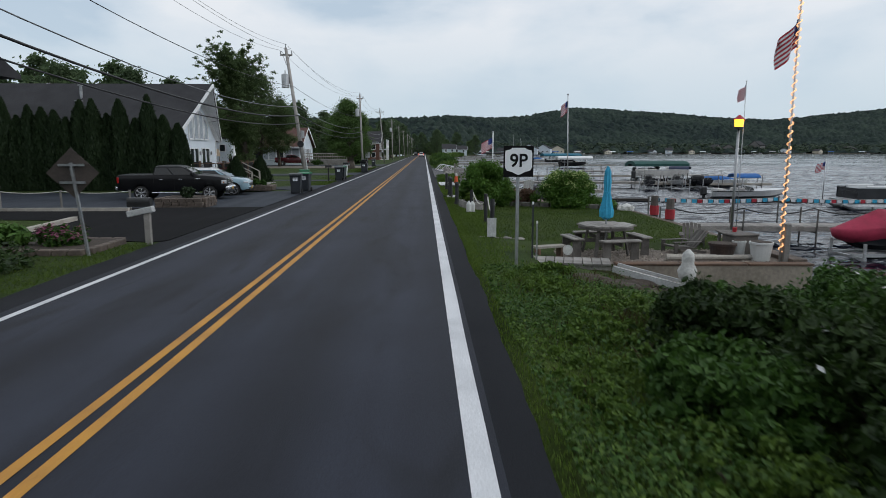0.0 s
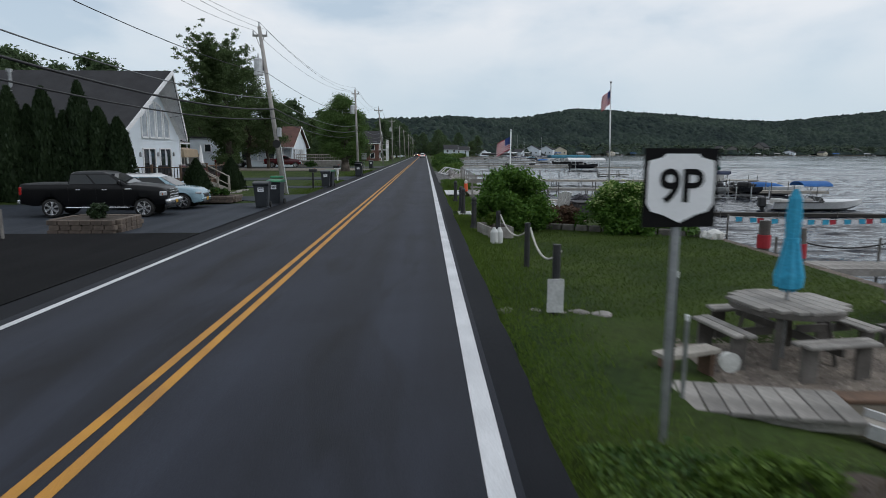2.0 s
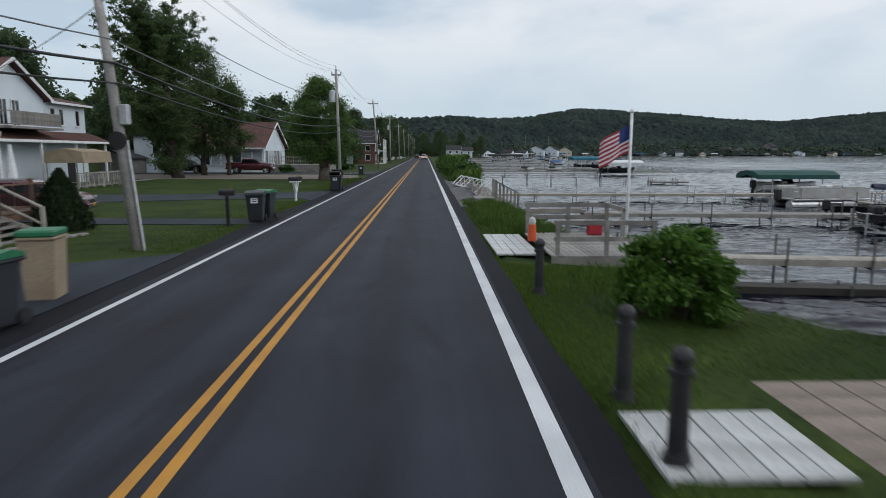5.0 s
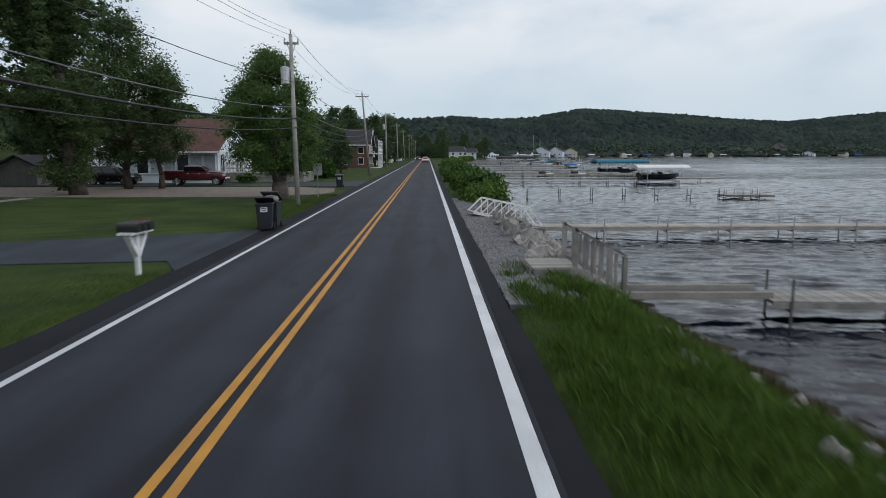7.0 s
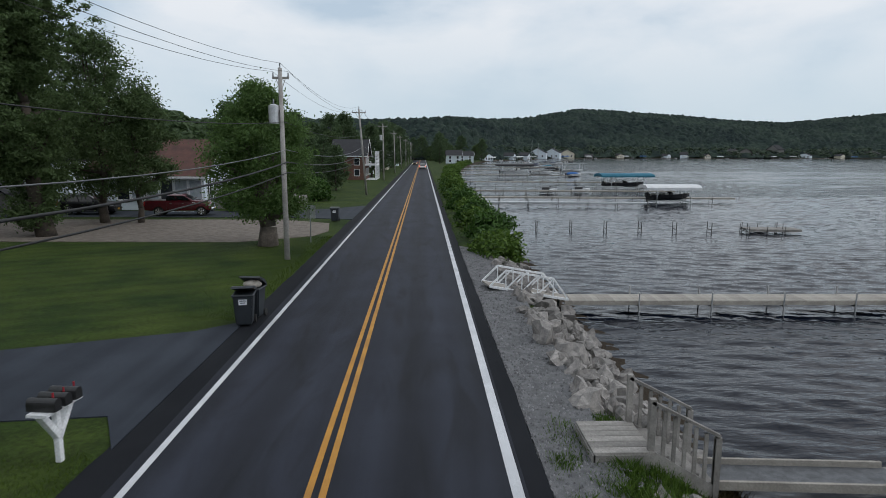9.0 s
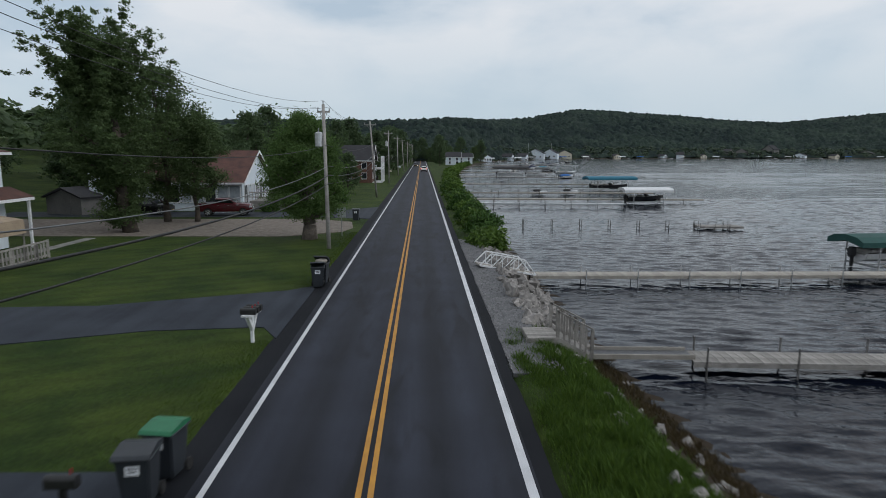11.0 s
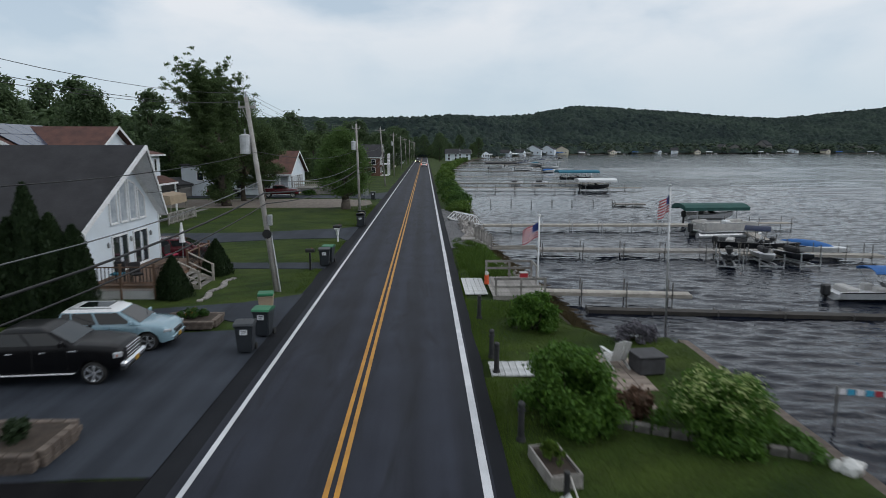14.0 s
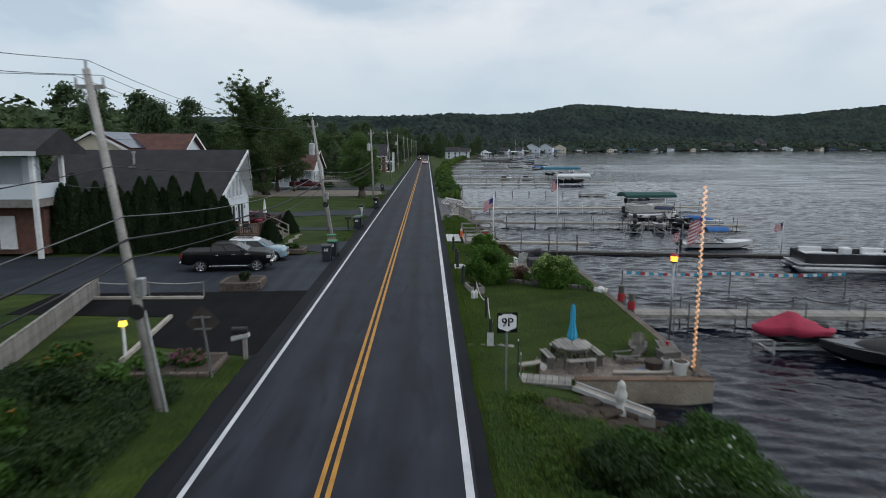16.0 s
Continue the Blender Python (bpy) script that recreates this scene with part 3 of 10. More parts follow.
def bar(bm, p0, p1, w, h):
    """A straight timber of section w by h from p0 to p1."""
    p0, p1 = Vector(p0), Vector(p1)
    d = p1 - p0
    q = d.to_track_quat("Y", "Z")
    mt = Matrix.Translation((p0 + p1) / 2) @ q.to_matrix().to_4x4() @ Matrix.Diagonal((w, d.length, h, 1))
    bmesh.ops.create_cube(bm, size=1, matrix=mt)
    return bm


def rod(bm, p0, p1, r0, r1=None, n=8):
    p0, p1 = Vector(p0), Vector(p1)
    d = p1 - p0
    q = d.to_track_quat("Z", "Y")
    mt = Matrix.Translation((p0 + p1) / 2) @ q.to_matrix().to_4x4()
    bmesh.ops.create_cone(bm, cap_ends=True, segments=n, radius1=r0, radius2=r0 if r1 is None else r1, depth=d.length, matrix=mt)
    return bm


def ball(bm, c, r, sub=2, rough=0.0, seed=0):
    r = (r, r, r) if isinstance(r, (int, float)) else r
    mt = Matrix.Translation(c) @ Matrix.Diagonal((*r, 1))
    made = bmesh.ops.create_icosphere(bm, subdivisions=sub, radius=1, matrix=mt)
    if rough:
        c = Vector(c)
        for v in made["verts"]:
            v.co = c + (v.co - c) * (1 + rough * noise.noise((v.co + Vector((seed * 7.1, seed * 3.3, 0))) * 1.7 / max(r)))
    return bm


def prism(bm, pts, axis, a, b):
    """A closed outline of pairs, drawn out along an axis from a to b."""
    def at(p, q):
        return {"x": (q, p[0], p[1]), "y": (p[0], q, p[1]), "z": (p[0], p[1], q)}[axis]
    va = [bm.verts.new(at(p, a)) for p in pts]
    vb = [bm.verts.new(at(p, b)) for p in pts]
    n = len(pts)
    bm.faces.new(va)
    bm.faces.new(vb[::-1])
    for i in range(n):
        bm.faces.new((va[i], va[(i + 1) % n], vb[(i + 1) % n], vb[i]))
    bmesh.ops.recalc_face_normals(bm, faces=bm.faces[:])
    return bm


def mesh_of(bm, name, material, smooth=False):
    me = bpy.data.meshes.new(name)
    bm.to_mesh(me)
    bm.free()
    me.materials.append(material)
    if smooth:
        for p in me.polygons:
            p.use_smooth = True
    return me


def part(name, bm, material, parent, label="", smooth=False):
    ob = new(name, mesh_of(bm, name, material, smooth))
    ob.parent = parent
    return tagged(ob, label)


def piece(name, me, parent, m):
    """An object of its own on a shared mesh, under its parent."""
    ob = new(name, me)
    ob.parent = parent
    ob.matrix_local = m
    return ob


def thing(name, label, category, m=None, group="", kind=""):
    ob = new(name)
    ob.empty_display_size = 0.2
    if m is not None:
        ob.matrix_world = m
    return tagged(ob, label, category, group, kind)


def solid(name, bm, material, label, category, m=None, group="", kind="", smooth=False):
    ob = new(name, mesh_of(bm, name, material, smooth))
    if m is not None:
        ob.matrix_world = m
    return tagged(ob, label, category, group, kind)


def tube(name, pts, r, material, n=6):
    """A cable or rope along points, as a mesh."""
    bm = bm_new()
    rings = []
    pts = [Vector(p) for p in pts]
    for i, p in enumerate(pts):
        d = (pts[min(i + 1, len(pts) - 1)] - pts[max(i - 1, 0)]).normalized()
        u = d.cross(Vector((0, 0, 1)))
        u = u.normalized() if u.length > 1e-4 else Vector((1, 0, 0))
        w = u.cross(d)
        rings.append([bm.verts.new(p + r * (math.cos(k * 2 * math.pi / n) * u + math.sin(k * 2 * math.pi / n) * w)) for k in range(n)])
    for a, b in zip(rings, rings[1:]):
        for k in range(n):
            bm.faces.new((a[k], a[(k + 1) % n], b[(k + 1) % n], b[k]))
    bm.faces.new(rings[0][::-1])
    bm.faces.new(rings[-1])
    return mesh_of(bm, name, material, True)


def hang(a, b, sag, n=14):
    a, b = Vector(a), Vector(b)
    return [a.lerp(b, i / n) - Vector((0, 0, sag * 4 * (i / n) * (1 - i / n))) for i in range(n + 1)]


def leaves_mesh(name, centres, radii, count, size, material, rng, flat=0.0, shell=0.35, droop=0.0):
    """Many small pointed leaves spread over clumps; centres and radii are arrays of clumps."""
    centres, radii = np.asarray(centres, float), np.asarray(radii, float)
    if radii.ndim == 1:
        radii = np.repeat(radii[:, None], 3, 1)
    wgt = radii.prod(1) ** 0.67
    k = rng.choice(len(centres), count, p=wgt / wgt.sum())
    d = rng.normal(size=(count, 3))
    d /= np.linalg.norm(d, axis=1)[:, None]
    rr = np.abs(rng.normal(0.62, 0.36, count))
    p = centres[k] + d * rr[:, None] * radii[k]
    nrm = 0.45 * d + rng.normal(scale=0.6, size=(count, 3))
    nrm[:, 2] += flat + 0.35
    nrm /= np.linalg.norm(nrm, axis=1)[:, None]
    u = np.cross(nrm, rng.normal(size=(count, 3)))
    u[:, 2] -= droop
    u /= np.linalg.norm(u, axis=1)[:, None] + 1e-9
    v = np.cross(nrm, u)
    s = size * rng.uniform(0.6, 1.3, count)[:, None]
    q = np.stack([p - u * s, p + v * s * 0.48 + nrm * s * 0.12, p + u * s, p - v * s * 0.48 + nrm * s * 0.12], 1)
    me = bpy.data.meshes.new(name)
    me.from_pydata(q.reshape(-1, 3).tolist(), [], np.arange(count * 4).reshape(-1, 4).tolist())
    me.materials.append(material)
    return me


def rng_of(seed):
    return np.random.default_rng(seed)


# ---- terrain, road, water ----
SHORE_Y = (-80, 5, 11.5, 13.0, 17.13, 17.16, 38.6, 38.9, 41, 44, 50, 56, 62, 72, 91, 110, 155, 220, 300, 400, 480)
SHORE_X = (9.0, 9.2, 9.6, 9.2, 9.0, 11.2, 11.2, 10.6, 9.2, 9.0, 8.7, 8.1, 7.55, 7.55, 7.6, 7.8, 8.6, 11, 19, 32, 48)
FAR_X = (-400, 20, 48, 120, 250, 500, 900, 1500)
FAR_Y = (430, 430, 485, 650, 760, 825, 880, 910)
RIDGE_AZ = (-60, -20, -11, -4, 0, 4, 9, 13.2, 17, 21, 25, 29, 31, 35, 40, 70)
RIDGE_H = (32, 34, 35, 35, 36, 42, 53, 73, 70, 66, 59, 55, 61, 75, 92, 96)
WATER_Z = -1.2


def smooth(a):
    a = np.clip(a, 0, 1)
    return a * a * (3 - 2 * a)


def ground_z(x, y):
    """The ground's height: flat by the road, a bank or wall down to the lake, hills beyond the far shore."""
    x, y = np.asarray(x, float), np.asarray(y, float)
    xs = np.interp(y, SHORE_Y, SHORE_X)
    wall = (y > 17.15) & (y < 38.75)
    left = -0.14 + 0.07 * np.clip(-45 - x, 0, 200)
    left = left - 0.14 * smooth((-4.6 - x) / 3.4) * smooth((x + 31) / 4) * smooth((y - 27.6) / 1.6) * (1 - smooth((y - 39.0) / 1.4))
    top = np.interp(x, (3.5, 4.4, 6.0), (-0.12, -0.2, -0.32)) - 0.13 * smooth((y - 16.4) / 0.8) * (1 - smooth((y - 19.6) / 0.6)) * smooth((x - 5.2) / 0.8)
    wide = np.interp(y, (0, 11.5, 17.1, 40, 46, 60, 90), (4.6, 3.8, 3.2, 2.2, 2.6, 2.4, 2.6))
    bank = top + (WATER_Z - top) * smooth((x - (xs - wide)) / wide) - 1.3 * smooth((x - xs) / 5)
    seawall = np.where(x < xs, top, -2.6)
    right = np.where(wall, seawall, bank)
    z = np.where(x < 0, left, right)
    az = np.degrees(np.arctan2(x, y + 1e-6))
    r = np.hypot(x, y)
    fy = np.interp(x, FAR_X, FAR_Y)
    d = y - fy
    hill = np.interp(az, RIDGE_AZ, RIDGE_H) * 1.0 * smooth(d / 440) + 3.0 * smooth((d - 30) / 200) - 0.6 + 1.2 * smooth((d - 10) / 40)
    hill = hill - 40 * smooth((d - 520) / 500)
    return np.where(d > 0, np.maximum(hill, np.where(x < 30, z, -3) + 0 * d), z)


def grid_mesh(name, xs, ys, zf, material):
    gx, gy = np.meshgrid(xs, ys)
    gz = zf(gx, gy)
    nx, ny = len(xs), len(ys)
    co = np.stack([gx, gy, gz], -1).reshape(-1, 3)
    i = np.arange(nx * ny).reshape(ny, nx)
    f = np.stack([i[:-1, :-1], i[:-1, 1:], i[1:, 1:], i[1:, :-1]], -1).reshape(-1, 4)
    me = bpy.data.meshes.new(name)
    me.from_pydata(co.tolist(), [], f.tolist())
    me.materials.append(material)
    for p in me.polygons:
        p.use_smooth = True
    return me


def road_z(x):
    return np.where(np.asarray(x) < 0, 0.035 * np.asarray(x, float), -0.017 * np.asarray(x, float))


gx = np.concatenate([np.linspace(-1500, -60, 19), np.linspace(-50, -32, 5), np.linspace(-30, -4.6, 30), (-4.3, -3.9, -3.5, 3.3, 3.55), np.linspace(3.9, 12.9, 31), np.linspace(14, 40, 14), np.linspace(46, 300, 28), np.linspace(330, 1900, 32)])
gy = np.concatenate([np.linspace(-90, -10, 9), np.linspace(-8, 110, 119), np.linspace(114, 250, 28), np.linspace(260, 1300, 60), np.linspace(1400, 2400, 8)])
gy = np.sort(np.concatenate([gy, (17.1, 17.2, 38.7, 38.8)]))


def sheet_z(x, y):
    z = ground_z(x, y)
    on_road = (np.abs(x) < 3.7) & (y < 440)
    return np.where(on_road, np.minimum(z, -0.30), z)


tagged(new("ground", grid_mesh("ground", gx, gy, sheet_z, GROUND)), "mown green lawns, lake bank and wooded hills", "ground", kind="structure")


def spread(*runs):
    """Grid lines with given steps: (start, end, step), ..."""
    return np.concatenate([np.arange(a, b, st) for a, b, st in runs] + [[runs[-1][1]]])


def waves(x, y):
    """Short-crested wind waves on the lake, half a metre to two metres long, lower in the lee of the bank, running roughly along y."""
    rng = np.random.default_rng(4)
    h = np.zeros_like(x)
    step = np.maximum(np.interp(y, (8, 92, 93, 140, 141, 260, 261, 520), (0.13, 0.13, 0.24, 0.24, 0.55, 0.55, 0.8, 0.8)), 0.06 * np.interp(x, (25, 32, 60, 75, 300), (0.25, 0.6, 0.6, 4.0, 4.0)))
    for i in range(30):
        lam = 0.42 * (1.5 / 0.42) ** ((i + rng.uniform(0, 1)) / 30)
        a = radians(rng.normal(72, 19))
        k = 2 * math.pi / lam
        amp = 0.050 / k
        w = smooth((lam / step - 1.6) / 1.4)
        ph = k * (x * math.cos(a) + y * math.sin(a)) + rng.uniform(0, 6.28) + 0.9 * np.sin(0.21 * x + 0.13 * y + i) + 0.6 * np.sin(0.7 * x - 0.2 * y + 2 * i)
        h += amp * w * (np.cos(ph) + 0.22 * np.cos(2 * ph))
    away = smooth((np.hypot(x, y) - 130) / 140)
    for i in range(12):
        lam = rng.uniform(5.5, 10.0)
        a = radians(rng.normal(84, 20))
        k = 2 * math.pi / lam
        h += 0.012 / k * away * np.cos(k * (x * math.cos(a) + y * math.sin(a)) + rng.uniform(0, 6.28))
    gust = 1.0 + 0.25 * np.sin(x * 0.045 + 1.3 * np.sin(y * 0.021)) * np.sin(y * 0.033 + 0.8)
    lee = np.interp(x - np.interp(y, SHORE_Y, SHORE_X), (0, 8, 22, 42, 80, 140), (0.66, 0.80, 0.82, 0.85, 1.05, 1.3))
    return WATER_Z + h * gust * lee


wx = np.concatenate([[-40, 2.0], spread((6.2, 28, 0.28), (28, 66, 0.8), (66, 330, 6.0)), [500, 900, 2300]])
wy = np.concatenate([[-110, -60], spread((-20, 8, 0.8), (8, 92, 0.13), (92, 140, 0.24), (140, 260, 0.7), (260, 520, 2.6)), [560, 700, 1250]])
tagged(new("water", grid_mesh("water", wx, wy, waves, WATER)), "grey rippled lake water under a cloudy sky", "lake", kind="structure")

ROAD_X = np.array([-3.25, -2.4, -1.5, -0.6, 0, 0.6, 1.5, 2.4, 3.2])
tagged(new("road", grid_mesh("road", ROAD_X, np.concatenate([np.arange(-90, 440, 6.0), [440]]), lambda x, y: road_z(x), ASPHALT)), "worn dark asphalt two-lane road", "road", kind="structure")


def strip(name, xa, xb, ya, yb, lift, material, label, category, wob=0.0, steps=200, seed=1):
    """A long flat strip beside or on the road, with slightly uneven outer edge."""
    bm = bm_new()
    ra = []
    for i in range(steps + 1):
        y = ya + (yb - ya) * i / steps
        o = wob * (noise.noise((y * 0.35, seed, 0)) + 0.5 * noise.noise((y * 1.7, seed, 3)))
        xo = xb + o
        ra.append((bm.verts.new((xa, y, float(road_z(xa)) + lift)), bm.verts.new((xo, y, float(road_z(xb)) + lift))))
    for p, q in zip(ra, ra[1:]):
        f = bm.faces.new((p[0], p[1], q[1], q[0]))
    bmesh.ops.recalc_face_normals(bm, faces=bm.faces[:])
    for f in bm.faces:
        if f.normal.z < 0:
            f.normal_flip()
    return solid(name, bm, material, label, category, kind="structure")


strip("road_shoulder", 3.2, 3.56, -90, 440, -0.001, SHOULDER, "narrow dark asphalt shoulder with a ragged edge", "shoulder", 0.07, 1200, 2)
strip("road_shoulder", -3.25, -3.95, -90, 440, -0.001, SHOULDER, "dark asphalt shoulder along the house side", "shoulder", 0.10, 1200, 5)
strip("edge_line", 2.95, 3.135, -90, 440, 0.004, WHITELINE, "thick white painted edge line", "road marking", 0.006, 600, 8)
strip("edge_line", -3.04, -2.91, -90, 440, 0.004, WHITELINE, "white painted edge line on the house side", "road marking", 0.006, 600, 9)
strip("centre_line", 0.055, 0.165, -90, 440, 0.004, YELLOWLINE, "yellow painted double centre line", "road marking", 0.004, 600, 11)
strip("centre_line", -0.165, -0.055, -90, 440, 0.005, YELLOWLINE, "yellow painted double centre line", "road marking", 0.004, 600, 12)


def slab(name, pts, z, material, label, category, thick=0.05):
    bm = bm_new()
    prism(bm, pts, "z", z - thick, z)
    return solid(name, bm, material, label, category, kind="structure")


slab("driveway", [(-3.85, 19.2), (-4.2, 18.9), (-8.3, 20.2), (-8.9, 24.0), (-16, 24.6), (-16, 28.4), (-3.85, 28.7)], -0.118, SEALED, "freshly sealed black asphalt driveway", "driveway")
tagged(new("driveway", grid_mesh("driveway", np.linspace(-26, -3.85, 46), np.linspace(28.75, 39.42, 24), lambda x, y: ground_z(x, y) + 0.027, GREYDRIVE)), "grey weathered asphalt parking area", "driveway", kind="structure")
slab("driveway", [(-3.85, 39.4), (-6.3, 40.9), (-9.6, 41.2), (-9.6, 42.6), (-6.2, 43.6), (-3.85, 45.2)], -0.114, GREYDRIVE, "grey asphalt apron beside the planter", "driveway")
slab("driveway", [(-3.85, 51.3), (-9.2, 51.5), (-13, 52.2), (-13, 54.2), (-9.2, 53.3), (-3.85, 53.2)], -0.114, GREYDRIVE, "grey asphalt driveway strip", "driveway")
slab("driveway", [(-3.85, 62.0), (-4.6, 63.4), (-8.5, 63.0), (-14, 61.0), (-24, 58.5), (-24, 66), (-12, 66.6), (-5.0, 69.3), (-3.85, 70.4)], -0.114, GREYDRIVE, "grey asphalt driveway fanning out to the road", "driveway")
slab("garden_path", [(-23.3, 69.5), (-22.4, 69.5), (-22.2, 86.6), (-22.9, 86.6)], -0.105, CONCRETE, "narrow concrete garden path past the house", "path")
slab("gravel_lot", [(-4.6, 92.5), (-5.2, 90.0), (-9, 87.4), (-24, 87.6), (-40, 88), (-40, 99), (-9, 99.4), (-5.2, 97.0)], -0.114, PEAGRAVEL, "bare tan gravel lot", "gravel lot")
slab("driveway", [(-3.85, 99.6), (-9, 101), (-40, 101), (-40, 106), (-12, 106.4), (-7, 108.5), (-3.85, 112)], -0.110, GREYDRIVE, "grey asphalt driveway by the brown-roofed house", "driveway")


# ---- houses ----
def quad(bm, pts, thick=0.0):
    vs = [bm.verts.new(p) for p in pts]
    f = bm.faces.new(vs)
    if thick:
        r = bmesh.ops.extrude_face_region(bm, geom=[f])
        n = f.normal if f.normal.length else Vector((0, 0, 1))
        f.normal_update()
        bmesh.ops.translate(bm, verts=[v for v in r["geom"] if isinstance(v, bmesh.types.BMVert)], vec=-f.normal * thick)
        bmesh.ops.recalc_face_normals(bm, faces=bm.faces[:])
    return bm


def courses(parent, outline, z0, z1, at, material, step=0.14, name="siding_board", lap=0.016, axis="x", out=1.0):
    """Lapped siding boards over a wall; outline(z) gives the span, at is the wall's plane along axis, out the side it faces."""
    z = z0
    while z < z1 - 0.02:
        zt = min(z + step, z1)
        a0, b0 = outline(z)
        a1, b1 = outline(zt)
        if b0 - a0 > 0.05:
            bm = bm_new()
            lo, hi = at + out * lap, at + out * 0.003
            if axis == "x":
                pts = [(lo, a0, z), (lo, b0, z), (hi, b1, zt), (hi, a1, zt), (at, a0, z), (at, b0, z), (at, b1, zt), (at, a1, zt)]
            else:
                pts = [(a0, lo, z), (b0, lo, z), (b1, hi, zt), (a1, hi, zt), (a0, at, z), (b0, at, z), (b1, at, zt), (a1, at, zt)]
            v = [bm.verts.new(p) for p in pts]
            for i in ((0, 1, 2, 3), (4, 7, 6, 5), (0, 4, 5, 1), (3, 2, 6, 7), (0, 3, 7, 4), (1, 5, 6, 2)):
                bm.faces.new([v[k] for k in i])
            bmesh.ops.recalc_face_normals(bm, faces=bm.faces[:])
            part(name, bm, material, parent)
        z += step


def window(parent, c, w, h, axis, out, glass=None, mull=0, top=None, frame_mat=None, name="window"):
    """A framed window set proud in a wall; axis is the wall's normal, out its sign. top gives the rise of a slanting head."""
    def P(u, z, d):
        return (c[0] + out * d, c[1] + u, c[2] + z) if axis == "x" else (c[0] + u, c[1] + out * d, c[2] + z)
    a, b = -w / 2, w / 2
    ha, hb = (h, h) if top is None else (h + top[0], h + top[1])
    g = bm_new()
    quad(g, [P(a, 0, 0.02), P(b, 0, 0.02), P(b, hb, 0.02), P(a, ha, 0.02)])
    win = part(name, g, glass or WINDOW, parent)
    fr = bm_new()
    for (u0, z0), (u1, z1) in (((a, 0), (b, 0)), ((a, ha), (b, hb)), ((a, 0), (a, ha)), ((b, 0), (b, hb))):
        bar(fr, P(u0, z0, 0.03), P(u1, z1, 0.03), 0.075, 0.075)
    for k in range(mull):
        u = a + (b - a) * (k + 1) / (mull + 1)
        bar(fr, P(u, 0, 0.03), P(u, min(ha, hb), 0.03), 0.045, 0.05)
    part("window_frame", fr, frame_mat or TRIM, win)
    s = bm_new()
    bar(s, P(a - 0.05, -0.04, 0.05), P(b + 0.05, -0.04, 0.05), 0.10, 0.04)
    part("window_sill", s, frame_mat or TRIM, win)
    return win


def gable_roof(parent, x0, x1, yr, zr, ye0, ye1, ze, material, prow=0.0, thick=0.16, trim=TRIM, ridge_axis="x"):
    """Two roof planes with thickness and rake boards. The ridge runs along x (or y, with the pairs swapped)."""
    def S(p):
        return p if ridge_axis == "x" else (p[1], p[0], p[2])
    for ye in (ye0, ye1):
        bm = bm_new()
        top = [(x0, yr, zr), (x1 + prow, yr, zr), (x1, ye, ze), (x0, ye, ze)]
        v = [bm.verts.new(S(p)) for p in top] + [bm.verts.new(S((p[0], p[1], p[2] - thick))) for p in top]
        for i in ((0, 1, 2, 3), (7, 6, 5, 4), (0, 4, 5, 1), (1, 5, 6, 2), (2, 6, 7, 3), (3, 7, 4, 0)):
            bm.faces.new([v[k] for k in i])
        bmesh.ops.recalc_face_normals(bm, faces=bm.faces[:])
        part("roof", bm, material, parent)
        rk = bm_new()
        bar(rk, S((x1 + prow + 0.02, yr, zr - 0.09)), S((x1 + 0.02, ye, ze - 0.09)), 0.05, 0.22)
        bar(rk, S((x1, ye, ze - 0.11)), S((x0, ye, ze - 0.11)), 0.05, 0.18)
        part("rake_board", rk, trim, parent)


# white gabled house by the parking area
h1 = thing("house", "white clapboard gabled house with a dark shingle roof", "house")
HX, HY0, HY1, HYR, HZR, HZE = -13.35, 44.55, 52.35, 48.45, 6.55, 3.15
bm = bm_new()
prism(bm, [(HY0, -0.2), (HY1, -0.2), (HY1, HZE), (HYR, HZR - 0.2), (HY0, HZE)], "x", -26.2, HX)
part("wall", bm, SIDING, h1)
gable_roof(h1, -26.6, -13.05, HYR, 6.72, 43.95, 52.95, 2.95, SHINGLE, prow=1.05)
bm = bm_new()
quad(bm, [(HX + 0.01, HYR, HZR - 0.1), (-12.05, HYR, HZR - 0.02), (-13.07, 52.9, 2.78), (HX + 0.01, 52.4, 2.9)])
quad(bm, [(HX + 0.01, HYR, HZR - 0.1), (-12.05, HYR, HZR - 0.02), (-13.07, 44.0, 2.78), (HX + 0.01, 44.5, 2.9)])
part("soffit", bm, TRIM, h1)


def h1_span(z):
    k = max(0.0, (z - HZE) / (HZR - 0.2 - HZE))
    return HY0 + (HYR - HY0) * k, HY1 - (HY1 - HYR) * k


courses(h1, h1_span, 0.45, 6.2, HX, SIDING, 0.15)
for y0, y1, za, zb in ((46.95, 47.65, 4.05, 4.55), (47.95, 48.7, 4.75, 5.0), (48.95, 49.7, 5.0, 4.75), (49.95, 50.7, 4.55, 4.0)):
    window(h1, (HX + 0.02, (y0 + y1) / 2, 2.95), y1 - y0, 0, "x", 1, CURTAIN, top=(za - 2.95, zb - 2.95))
for y0, y1 in ((46.95, 48.55), (49.2, 50.8)):
    dr = window(h1, (HX + 0.02, (y0 + y1) / 2, 0.56), y1 - y0, 1.75, "x", 1, WINDOW, mull=1, name="patio_door")
    cu = bm_new()
    box(cu, (HX + 0.045, y0 + 0.55 * (y1 - y0), 1.4), (0.012, 0.32, 1.5))
    part("curtain", cu, CURTAIN, dr)
for y in (46.55, 48.9, 51.2):
    bm = bm_new()
    box(bm, (HX + 0.07, y, 1.95), (0.11, 0.10, 0.20), bev=0.02)
    rod(bm, (HX + 0.07, y, 2.05), (HX + 0.07, y, 2.13), 0.07, 0.01, 8)
    part("wall_lamp", bm, STEEL, h1)
bm = bm_new()
